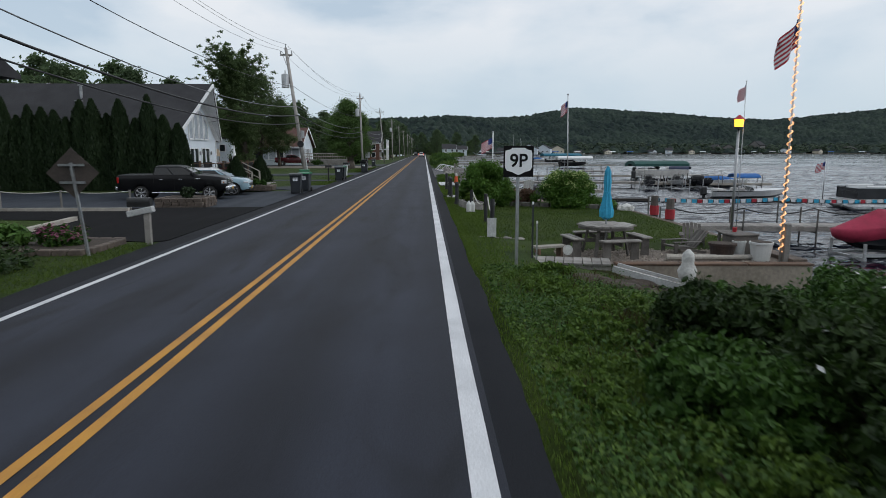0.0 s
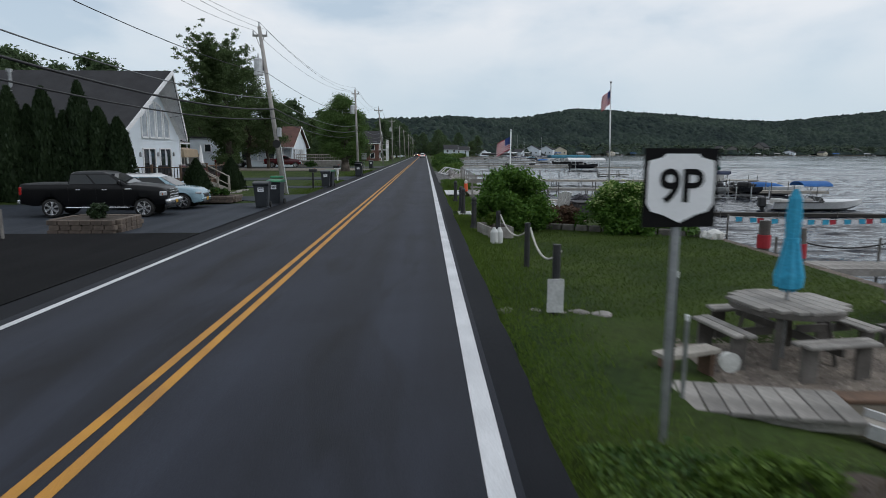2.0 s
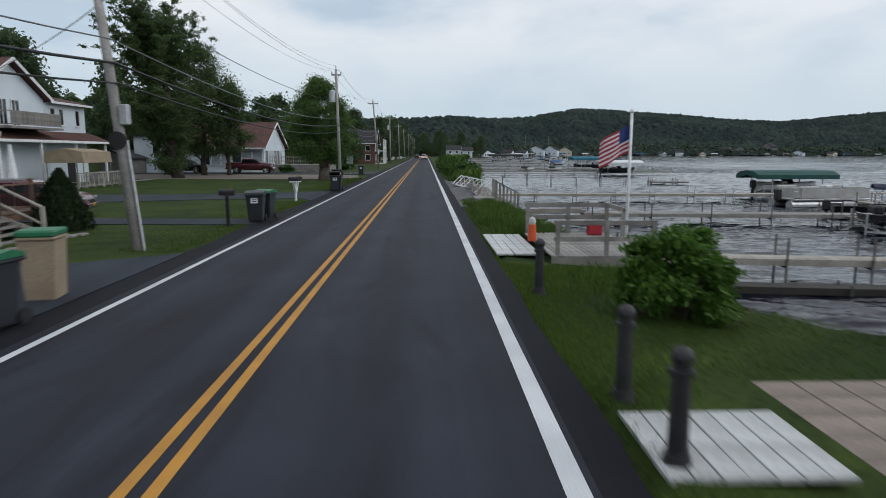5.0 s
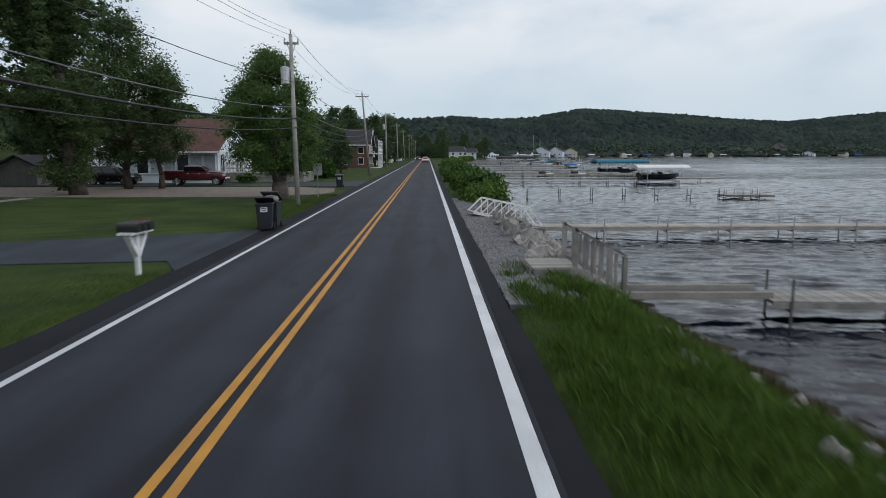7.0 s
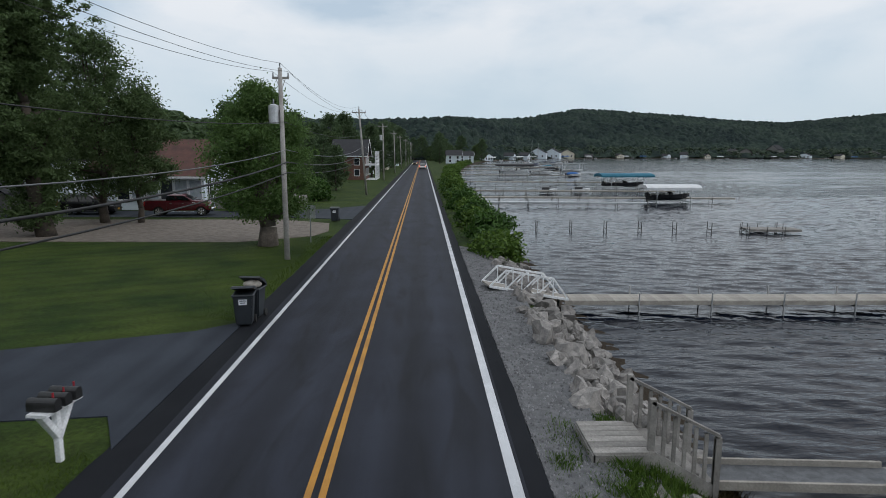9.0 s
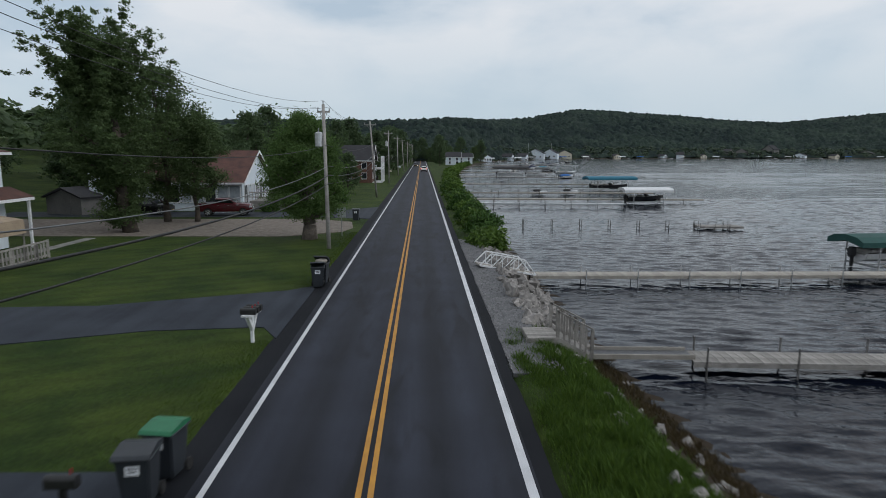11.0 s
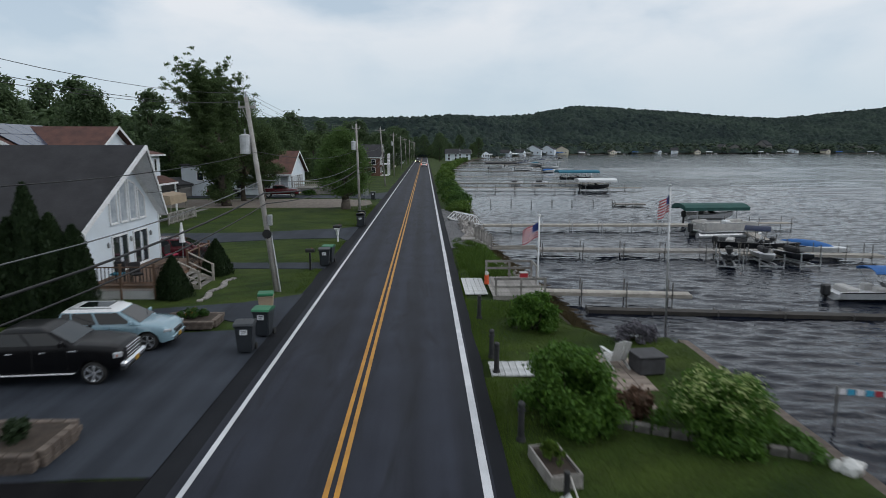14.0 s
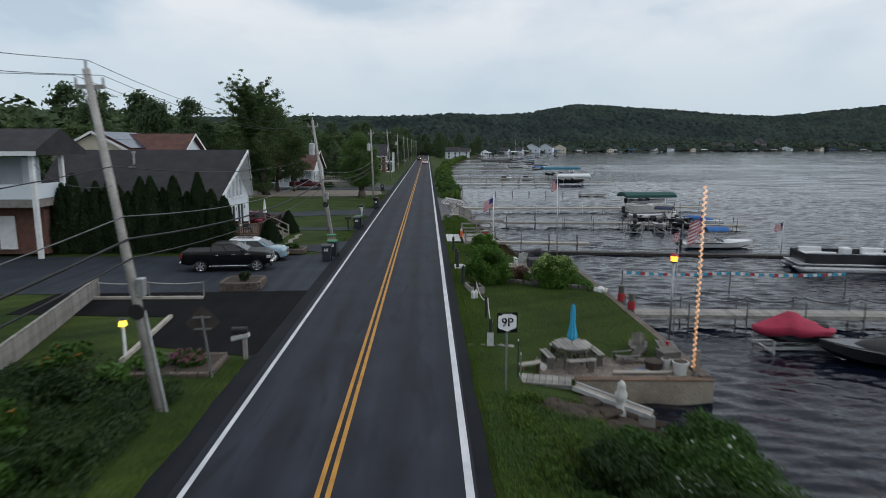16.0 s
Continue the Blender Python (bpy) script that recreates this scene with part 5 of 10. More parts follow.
# ---- vehicles ----
def wheel(parent, x, y, r, side, spokes=6):
    """A tyre with rounded shoulders, a dished rim and forked spokes."""
    bm = bm_new()
    prof = ((-0.12, 0.70), (-0.125, 0.86), (-0.095, 0.985), (-0.04, 1.0), (0.04, 1.0), (0.095, 0.985), (0.125, 0.86), (0.12, 0.70))
    rings = [[bm.verts.new((x + r * q * math.cos(k * math.pi / 14), y + o, r + r * q * math.sin(k * math.pi / 14))) for k in range(28)] for o, q in prof]
    for a, b in zip(rings, rings[1:]):
        for k in range(28):
            bm.faces.new((a[k], a[(k + 1) % 28], b[(k + 1) % 28], b[k]))
    bmesh.ops.recalc_face_normals(bm, faces=bm.faces[:])
    w = part("wheel", bm, RUBBER, parent, "black tyre", smooth=True)
    o = y + side * 0.06
    part("rim", rod(bm_new(), (x, o - side * 0.1, r), (x, o, r), r * 0.71, r * 0.71, 28), DARKPLASTIC, w)
    lip = bm_new()
    for k in range(28):
        a0, a1 = k * math.pi / 14, (k + 1) * math.pi / 14
        bar(lip, (x + r * 0.70 * math.cos(a0), y + side * 0.115, r + r * 0.70 * math.sin(a0)), (x + r * 0.70 * math.cos(a1), y + side * 0.115, r + r * 0.70 * math.sin(a1)), 0.025, 0.025)
    part("rim_lip", lip, CHROME, w)
    sp = bm_new()
    for k in range(spokes):
        for da in (-0.12, 0.12):
            a = k * 2 * math.pi / spokes + 0.4
            bar(sp, (x + 0.05 * math.cos(a), y + side * 0.10, r + 0.05 * math.sin(a)), (x + r * 0.68 * math.cos(a + da), y + side * 0.095, r + r * 0.68 * math.sin(a + da)), 0.035, 0.05)
    rod(sp, (x, y + side * 0.06, r), (x, y + side * 0.125, r), 0.075, 0.06, 12)
    part("spokes", sp, CHROME, w)


PICKUP = dict(xr=-2.95, xf=2.90, wheels=(1.95, -1.73), r=0.40, low=0.50,
              top=((-2.95, 1.36), (-2.9, 1.40), (-1.05, 1.41), (1.15, 1.385), (1.7, 1.36), (2.45, 1.29), (2.75, 1.22), (2.90, 1.08)),
              half=((-2.95, 0.96), (-2.85, 0.99), (2.2, 1.0), (2.62, 0.965), (2.82, 0.90), (2.90, 0.82)), crown=((-2.9, 0.0), (0.9, 0.0), (1.3, 0.06), (2.7, 0.045), (2.9, 0.0)),
              cabin=((1.36, -1.06, 1.42, 0.945), (1.83, -0.98, 0.56, 0.79), (1.91, -0.90, 0.38, 0.70), (1.945, -0.62, 0.12, 0.48)),
              sides=((0.03, 0.44, 0.03, 0.40), (0.475, 0.90, 0.44, 0.95)), pickup=True)
SUV = dict(xr=-2.22, xf=2.20, wheels=(1.33, -1.37), r=0.355, low=0.27,
           top=((-2.22, 0.88), (-2.12, 1.04), (-1.6, 1.08), (0.9, 1.02), (1.5, 0.985), (1.9, 0.92), (2.08, 0.83), (2.20, 0.62)),
           half=((-2.22, 0.78), (-2.05, 0.90), (1.5, 0.93), (1.9, 0.885), (2.08, 0.80), (2.20, 0.64)), crown=((-2.2, 0.0), (0.8, 0.0), (1.1, 0.07), (1.9, 0.06), (2.2, 0.0)),
           cabin=((1.02, -2.06, 1.16, 0.865), (1.50, -1.80, 0.30, 0.70), (1.60, -1.66, 0.06, 0.62), (1.645, -1.25, -0.30, 0.42)),
           sides=((0.05, 0.20, 0.05, 0.17), (0.225, 0.50, 0.20, 0.52), (0.53, 0.90, 0.56, 0.95)), pickup=False)


def ring_xy(x0, x1, h, rad, n=4):
    """A rounded rectangle from x0 to x1, half as wide as h, its front corners first."""
    out = []
    for cx, cy, a0 in ((x1 - rad, h - rad, 0), (x0 + rad, h - rad, 90), (x0 + rad, -h + rad, 180), (x1 - rad, -h + rad, 270)):
        out += [(cx + rad * math.cos(radians(a0 + 90 * k / n)), cy + rad * math.sin(radians(a0 + 90 * k / n))) for k in range(n + 1)]
    return out


def vehicle(name, label, category, m, spec, paint, roof_paint=None, lit=False, plate=True):
    """A road vehicle with a rounded shell, arches over the wheels, a tapering cabin and its glass, lamps and trim."""
    c = thing(name, label, category, m)
    xr, xf, r, pickup = spec["xr"], spec["xf"], spec["r"], spec["pickup"]

    def at(key, x):
        return float(np.interp(x, [p[0] for p in spec[key]], [p[1] for p in spec[key]]))

    def low(x):
        z = spec["low"] + 0.10 * max(0.0, (abs(x) - abs(xr) + 0.5) / 0.5)
        for w in spec["wheels"]:
            d = (r + 0.075) ** 2 - (x - w) ** 2
            if d > 0:
                z = max(z, r + math.sqrt(d))
        return z
    xs = sorted(set([round(v, 3) for v in np.arange(xr, xf, 0.075)] + [xf, xf - 0.03, xr + 0.03] + [w + s * q * (r + 0.075) for w in spec["wheels"] for s in (-1, 1) for q in (1.0, 0.97, 0.9)]))
    bm = bm_new()
    rows_b = []
    for x in xs:
        H, T, L = at("half", x), at("top", x), low(x)
        K = spec["low"]
        cr_ = at("crown", x)
        half_pts = [(H * 0.965, L), (H * 0.99, max(L, K + 0.15 * (T - K))), (H, max(L, K + 0.42 * (T - K))), (H * 0.985, max(L + 0.01, K + 0.74 * (T - K))), (H * 0.965, T - 0.07), (H * 0.93, T - 0.015), (H * 0.86, T + 0.25 * cr_), (H * 0.5, T + cr_), (0.0, T + cr_)]
        rows_b.append([bm.verts.new((x, y, z)) for y, z in half_pts] + [bm.verts.new((x, -y, z)) for y, z in half_pts[-2::-1]])
    for a, b in zip(rows_b, rows_b[1:]):
        for k in range(len(a) - 1):
            bm.faces.new((a[k], b[k], b[k + 1], a[k + 1]))
    bm.faces.new(rows_b[0])
    bm.faces.new(rows_b[-1][::-1])
    bmesh.ops.recalc_face_normals(bm, faces=bm.faces[:])
    body = part("body", bm, paint, c, smooth=True)
    body.data.set_sharp_from_angle(angle=radians(38))
    W = at("half", 0)
    part("underbody", box(bm_new(), ((xr + xf) / 2, 0, spec["low"] + 0.25), (xf - xr - 0.5, 2 * W - 0.62, 0.5)), RUBBER, c)
    z0, x00, x01, h0 = spec["cabin"][0]
    z1, x10, x11, h1_ = spec["cabin"][1]

    def loft(levels, cap):
        q = bm_new()
        rings = [[q.verts.new((x, y, lv[0])) for x, y in ring_xy(lv[1], lv[2], lv[3], 0.14)] for lv in levels]
        n = len(rings[0])
        for a, b in zip(rings, rings[1:]):
            for k in range(n):
                q.faces.new((a[k], a[(k + 1) % n], b[(k + 1) % n], b[k]))
        if cap:
            q.faces.new(rings[-1])
        bmesh.ops.recalc_face_normals(q, faces=q.faces[:])
        return q
    cab = part("cabin", loft(spec["cabin"][:2], False), paint, c, smooth=True)
    part("roof", loft(spec["cabin"][1:], True), roof_paint or paint, c, smooth=True)

    def on_side(u, f, s):
        return (x00 + (x01 - x00) * u) * (1 - f) + (x10 + (x11 - x10) * u) * f, s * (h0 + (h1_ - h0) * f), z0 + (z1 - z0) * f
    for s in (-1, 1):
        for u0, u1, v0, v1 in spec["sides"]:
            b = bm_new()
            n = Vector((0, s * (z1 - z0), h0 - h1_)).normalized() * 0.012
            quad(b, [Vector(on_side(u, f, s)) + n for u, f in ((u0, 0.10), (u1, 0.10), (v1, 0.93), (v0, 0.93))], 0.006)
            part("side_window", b, CARGLASS, cab)
    for nm, xa, xb, s in (("windscreen", x01, x11, 1), ("rear_window", x00, x10, -1)):
        b = bm_new()
        n = Vector((s * (z1 - z0), 0, abs(xa - xb))).normalized() * 0.012
        quad(b, [Vector((xa + (xb - xa) * f, w * (h0 + (h1_ - h0) * f) * 0.9, z0 + (z1 - z0) * f)) + n for w, f in ((-1, 0.12), (1, 0.12), (1, 0.95), (-1, 0.95))], 0.006)
        part(nm, b, CARGLASS, cab)
    for x in spec["wheels"]:
        for s in (-1, 1):
            wheel(c, x, s * (W - 0.145), r, s, 6 if pickup else 5)
    for s in (-1, 1):
        hx = xf - 0.16
        zl = 1.0 if pickup else 0.76
        hh = at("half", hx)
        lampb = box(bm_new(), (0, 0, 0), (0.30, 0.10, 0.20 if pickup else 0.11), bev=0.03)
        bmesh.ops.transform(lampb, verts=lampb.verts[:], matrix=Matrix.Translation((hx, s * (hh - 0.045), zl)) @ Matrix.Rotation(radians(-s * 28), 4, "Z"))
        lp = part("headlight", lampb, HEADLIT if lit else LAMPGLASS, c, "clear headlight")
        if pickup:
            part("marker_lens", box(bm_new(), (hx - 0.03, s * (hh + 0.012), zl - 0.02), (0.10, 0.03, 0.09), bev=0.01), AMBERLENS, lp, "amber side marker")
        part("tail_light", box(bm_new(), (xr + 0.05, s * (W - 0.075), 1.12 if pickup else 0.92), (0.13, 0.14, 0.34), bev=0.03), TAILLIT if lit else TAILRED, c, "red tail light")
        mr = part("mirror", box(bm_new(), (x01 - 0.36, s * (W + 0.10), z0 + 0.12), (0.12, 0.24, 0.19), bev=0.04), paint, c)
        part("mirror_arm", box(bm_new(), (x01 - 0.36, s * (W - 0.03), z0 + 0.06), (0.05, 0.16, 0.04)), DARKPLASTIC, mr)
        for x in ((-0.62, 0.42) if pickup else (-0.72, 0.22)):
            part("door_handle", box(bm_new(), (x, s * (W + 0.008), 1.17 if pickup else 0.92), (0.20, 0.035, 0.035), bev=0.01), CHROME if pickup else paint, c)
        for x in ((-1.02, 0.08, 1.16) if pickup else (-0.98, -0.02, 1.0)):
            part("door_seam", box(bm_new(), (x, s * (W * 0.994), (spec["low"] + z0) / 2), (0.008, 0.018, (z0 - spec["low"]) * 0.86)), RUBBER, c)
        mid = (spec["wheels"][0] + spec["wheels"][1]) / 2
        run = spec["wheels"][0] - spec["wheels"][1] - 2 * r - 0.35
        if pickup:
            part("running_board", box(bm_new(), (mid, s * (W - 0.03), 0.43), (run, 0.14, 0.05), bev=0.02), CHROME, c)
            part("fender_badge", box(bm_new(), (1.36, s * (W + 0.006), 1.20), (0.30, 0.014, 0.06), bev=0.005), CHROME, c)
        else:
            part("sill_cladding", box(bm_new(), (mid, s * (W - 0.03), 0.31), (run + 0.2, 0.08, 0.13), bev=0.02), DARKPLASTIC, c)
            part("roof_rail", bar(bm_new(), (-1.55, s * 0.58, 1.625), (0.0, s * 0.58, 1.625), 0.03, 0.04), ALU, c)
    if pickup:
        g = part("grille", box(bm_new(), (xf - 0.03, 0, 0.98), (0.10, 1.16, 0.40), bev=0.03), DARKPLASTIC, c)
        for z in (0.82, 0.94, 1.06, 1.16):
            part("grille_bar", box(bm_new(), (xf + 0.03, 0, z), (0.035, 1.14, 0.045), bev=0.01), CHROME, g)
        part("front_bumper", box(bm_new(), (xf + 0.0, 0, 0.66), (0.26, 1.84, 0.22), bev=0.07), CHROME, c)
        part("air_dam", box(bm_new(), (xf - 0.06, 0, 0.48), (0.2, 1.7, 0.16), bev=0.05), DARKPLASTIC, c)
        part("rear_bumper", box(bm_new(), (xr - 0.05, 0, 0.66), (0.2, 1.86, 0.2), bev=0.05), CHROME, c)
        part("bed_cover", box(bm_new(), (-1.98, 0, 1.405), (1.76, 1.68, 0.05), bev=0.015), DARKPLASTIC, c)
    else:
        part("grille", box(bm_new(), (xf - 0.05, 0, 0.62), (0.12, 0.86, 0.20), bev=0.04), DARKPLASTIC, c)
        part("lower_grille", box(bm_new(), (xf - 0.03, 0, 0.36), (0.14, 1.2, 0.12), bev=0.03), DARKPLASTIC, c)
        part("front_bumper", box(bm_new(), (xf - 0.07, 0, 0.47), (0.2, 1.44, 0.13), bev=0.05), paint, c)
        part("rear_bumper", box(bm_new(), (xr + 0.02, 0, 0.46), (0.16, 1.6, 0.26), bev=0.06), DARKPLASTIC, c)
        if roof_paint:
            part("roof_glass", box(bm_new(), (-0.72, 0, 1.645), (1.05, 0.80, 0.02)), CARGLASS, c)
    if plate:
        part("number_plate", box(bm_new(), (xf + (0.14 if pickup else 0.045), 0, 0.64 if pickup else 0.46), (0.012, 0.30, 0.15)), PLATEYELLOW, c, "plain yellow number plate")
    return c


PLATEYELLOW = mat("plate_yellow", (0.45, 0.26, 0.03), (0.38, 0.22, 0.03), 0.5, bump=0)
AMBERLENS = mat("amber_lens", (0.35, 0.10, 0.03), (0.28, 0.08, 0.03), 0.2, bump=0)
pk = vehicle("pickup_truck", "black crew-cab pickup truck parked on grey asphalt", "pickup truck", pose(-9.62, 35.0, -0.252, 0, 0, 5), PICKUP, TRUCKBLACK)
pk.scale = (0.87, 0.87, 0.87)
sv = vehicle("car", "ice-blue compact SUV with a white roof parked beside the pickup", "car", pose(-8.85, 38.05, -0.235, 0, 0, 4), SUV, SUVBLUE, CARWHITE)
sv.scale = (0.90, 0.90, 0.90)
rp_ = vehicle("pickup_truck", "dark red crew-cab pickup truck parked before the cottage", "pickup truck", pose(-17.9, 102.6, -0.112, 0, 0, 6), PICKUP, CARRED)
rp_.scale = (0.88, 0.88, 0.88)
vehicle("car", "dark car parked behind the big tree", "car", pose(-25.5, 103.4, -0.112), SUV, TRUCKBLACK)
dr_ = vehicle("car", "dark red car parked behind the deck stairs", "car", pose(-13.0, 54.6, -0.114, 0, 0, 12), SUV, CARRED)
dr_.scale = (0.9, 0.9, 0.84)
vehicle("car", "white hatchback with lit tail lights on the road", "car", pose(1.5, 235, -0.02, 0, 0, 90), SUV, CARWHITE, lit=True)
vehicle("car", "oncoming dark car with lit headlights on the road", "car", pose(-1.5, 292, -0.05, 0, 0, -90), SUV, TRUCKBLACK, lit=True)


# ---- bins, mailboxes, signs, planter on the house side ----
def bin_(x, y, rz, label, lid=BINGREY, tilt=0):
    b = thing("wheelie_bin", label, "bin", pose(x, y, -0.118, 0, 0, rz), "wheelie bins by the road")
    bm = bm_new()
    v = [bm.verts.new(p) for p in ((-0.23, -0.25, 0.05), (0.23, -0.25, 0.05), (0.23, 0.22, 0.05), (-0.23, 0.22, 0.05), (-0.29, -0.34, 0.98), (0.29, -0.34, 0.98), (0.29, 0.33, 0.98), (-0.29, 0.33, 0.98))]
    for i in ((3, 2, 1, 0), (0, 1, 5, 4), (1, 2, 6, 5), (2, 3, 7, 6), (3, 0, 4, 7), (4, 5, 6, 7)):
        bm.faces.new([v[k] for k in i])
    bmesh.ops.bevel(bm, geom=bm.edges[:], offset=0.03, segments=2, affect="EDGES")
    part("body", bm, BINGREY, b)
    rim = box(bm_new(), (0, 0, 0.95), (0.64, 0.74, 0.06), bev=0.02)
    part("rim", rim, BINGREY, b)
    l = prism(bm_new(), [(-0.39, 0.0), (0.36, 0.0), (0.33, 0.06), (0.1, 0.11), (-0.34, 0.06)], "x", -0.32, 0.32)
    bmesh.ops.rotate(l, verts=l.verts[:], cent=(0, 0.34, 0), matrix=Matrix.Rotation(radians(-tilt), 3, "X"))
    bmesh.ops.translate(l, verts=l.verts[:], vec=(0, 0, 0.985))
    part("lid", l, lid, b, "green lid" if lid is BINGREEN else "")
    part("handle", rod(bm_new(), (-0.24, 0.40, 0.98), (0.24, 0.40, 0.98), 0.018), DARKPLASTIC, b)
    for s in (-0.27, 0.27):
        part("wheel", rod(bm_new(), (s - 0.03, 0.27, 0.12), (s + 0.03, 0.27, 0.12), 0.12, 0.12, 14), RUBBER, b)
    lb = part("label", box(bm_new(), (0, -0.327, 0.76), (0.24, 0.008, 0.17), m=Matrix.Rotation(radians(-0.0), 4, "X")), PAPER, b, "white printed label")
    ink = bm_new()
    box(ink, (0, -0.333, 0.80), (0.18, 0.004, 0.025))
    box(ink, (0, -0.333, 0.74), (0.14, 0.004, 0.025))
    part("print", ink, INK, lb)
    return b


bin_(-4.15, 36.85, 4, "dark grey wheelie bin with a white label")
bin_(-4.0, 38.65, -6, "dark grey wheelie bin with a green lid", BINGREEN)
bin_(-3.95, 52.15, 5, "dark grey wheelie bin beside the black mailbox")
bin_(-3.85, 53.1, -8, "dark grey wheelie bin with a green lid beside the black mailbox", BINGREEN)
bin_(-3.75, 70.0, 8, "overfull dark grey wheelie bin with its lid ajar", tilt=16)
bin_(-3.7, 70.85, -5, "overfull dark grey wheelie bin with rubbish bags", tilt=28)
bg = solid("rubbish_bag", ball(bm_new(), (0, 0, 0), (0.26, 0.28, 0.16), 2, 0.5, 3), WOODPALE, "tan rubbish bag bulging out of the bin", "bag", pose(-3.72, 70.75, 0.96), smooth=True)
bin_(-4.95, 98.2, 0, "dark grey wheelie bin beside the gravel lot")
rc = thing("recycling_bin", "tall beige bin with a bright green lid", "bin", pose(-4.4, 40.6, -0.12, 0, 0, 10))
part("tub", prism(bm_new(), [(-0.22, 0), (0.22, 0), (0.28, 1.02), (-0.28, 1.02)], "y", -0.26, 0.26), CANVASTAN, rc)
part("rim", box(bm_new(), (0, 0, 1.02), (0.6, 0.58, 0.06), bev=0.02), CANVASTAN, rc)
part("lid", box(bm_new(), (0, 0, 1.10), (0.6, 0.6, 0.12), bev=0.03), BINGREEN, rc, "bright green lid")


def letterbox(name, label, m, body, post, posts=1, wide=1, box_mat=None):
    t = thing(name, label, "mailbox", m)
    part("post", box(bm_new(), (0, 0, 0.5), (0.1, 0.1, 1.0), bev=0.008), post, t)
    for k in range(wide):
        x = (k - (wide - 1) / 2) * 0.26
        arc = [(-0.085, 0.0), (0.085, 0.0)] + [(0.085 * math.cos(a), 0.12 + 0.085 * math.sin(a)) for a in np.linspace(0, math.pi, 9)]
        b = bm_new()
        prism(b, arc, "y", -0.24, 0.24)
        bmesh.ops.translate(b, verts=b.verts[:], vec=(x, 0, 1.02))
        bx = part("box", b, body, t)
        part("door", prism(bm_new(), [(p[0] + x, p[1] + 1.02) for p in arc], "y", -0.252, -0.242), body, bx)
        part("flag", box(bm_new(), (x + 0.095, -0.1, 1.2), (0.01, 0.03, 0.16)), RED, bx, "red flag")
    return t


mw = thing("mailbox", "black mailbox over a white paper box on a timber post", "mailbox", pose(-4.05, 18.6, -0.13, 0, 0, 4))
part("post", box(bm_new(), (0, 0, 0.36), (0.14, 0.13, 0.80), bev=0.01), WOODGREY, mw, "square weathered timber post")
part("paper_box", box(bm_new(), (-0.14, -0.02, 0), (0.62, 0.2, 0.15), bev=0.02, m=Matrix.Translation((0, 0, 0.83)) @ Matrix.Rotation(radians(-12), 4, "Y")), WOODWHITE, mw, "tilted white paper box")
arc = [(-0.1, 0.0), (0.1, 0.0)] + [(0.1 * math.cos(a), 0.12 + 0.1 * math.sin(a)) for a in np.linspace(0, math.pi, 9)]
part("box", prism(bm_new(), [(p[0], p[1] + 0.92) for p in arc], "x", -0.42, 0.1), BLACKMETAL, mw, "black arched mailbox")
part("door", prism(bm_new(), [(p[0], p[1] + 0.92) for p in arc], "x", 0.102, 0.112), BLACKMETAL, mw)
letterbox("mailbox", "black mailbox on a black square post", pose(-4.55, 50.9, -0.13, 0, 0, 90), BLACKMETAL, BLACKMETAL)
mb = letterbox("mailbox", "three black mailboxes on a white Y-shaped post", pose(-4.5, 61.6, -0.13, 0, 0, 84), BLACKMETAL, TRIM, wide=3)
bm = bm_new()
for s in (-1, 1):
    bar(bm, (0, 0, 0.45), (s * 0.36, 0, 0.96), 0.12, 0.10)
box(bm, (0, 0, 0.985), (0.9, 0.34, 0.05))
part("bracket", bm, TRIM, mb)

ds = thing("road_sign", "brown-grey back of a diamond road sign on steel posts", "road sign", pose(-4.72, 16.9, -0.13, 0, 0, 4))
bm = bm_new()
box(bm, (0, 0, 0), (0.76, 0.008, 0.76))
bmesh.ops.rotate(bm, verts=bm.verts[:], cent=(0, 0, 0), matrix=Matrix.Rotation(radians(45), 3, "Y"))
bmesh.ops.translate(bm, verts=bm.verts[:], vec=(-0.1, 0.05, 1.78))
part("panel", bm, SIGNBACK, ds)
part("post", bar(bm_new(), (0.12, 0, -0.2), (-0.1, 0, 2.0), 0.06, 0.05), STEEL, ds)
for z in (1.58, 1.95):
    part("crossbar", box(bm_new(), (-0.1, 0.01, z), (0.52, 0.05, 0.05)), STEEL, ds)
s2 = thing("road_sign", "back of a square white road sign on a thin post", "road sign", pose(-4.85, 87.4, -0.13))
part("panel", box(bm_new(), (0, 0.03, 1.75), (0.6, 0.008, 0.75)), ALU, s2)
part("post", box(bm_new(), (0, 0, 1.0), (0.05, 0.05, 2.2)), STEEL, s2)

bk = mesh_of(box(bm_new(), (0, 0, 0), (0.29, 0.19, 0.14), bev=0.012), "block", STONEWALL)


def block_bed(name, label, x0, x1, y0, y1, z, courses_n):
    t = thing(name, label, "planter", pose(0, 0, 0))
    for c in range(courses_n):
        zz = z + 0.07 + 0.145 * c
        o = 0.15 * (c % 2)
        for yy in (y0, y1):
            n = int((x1 - x0) / 0.3)
            for k in range(n):
                piece("block", bk, t, pose(x0 + 0.15 + (x1 - x0) * k / n + o * 0.4, yy, zz, 0, 0, random.uniform(-2, 2)))
        for xx in (x0, x1):
            n = int((y1 - y0) / 0.3)
            for k in range(1, n):
                piece("block", bk, t, pose(xx, y0 + (y1 - y0) * k / n, zz, 0, 0, 90 + random.uniform(-2, 2)))
    part("soil", box(bm_new(), ((x0 + x1) / 2, (y0 + y1) / 2, z + 0.07 * courses_n), (x1 - x0 - 0.1, y1 - y0 - 0.1, 0.13 * courses_n)), SOIL, t)
    return t


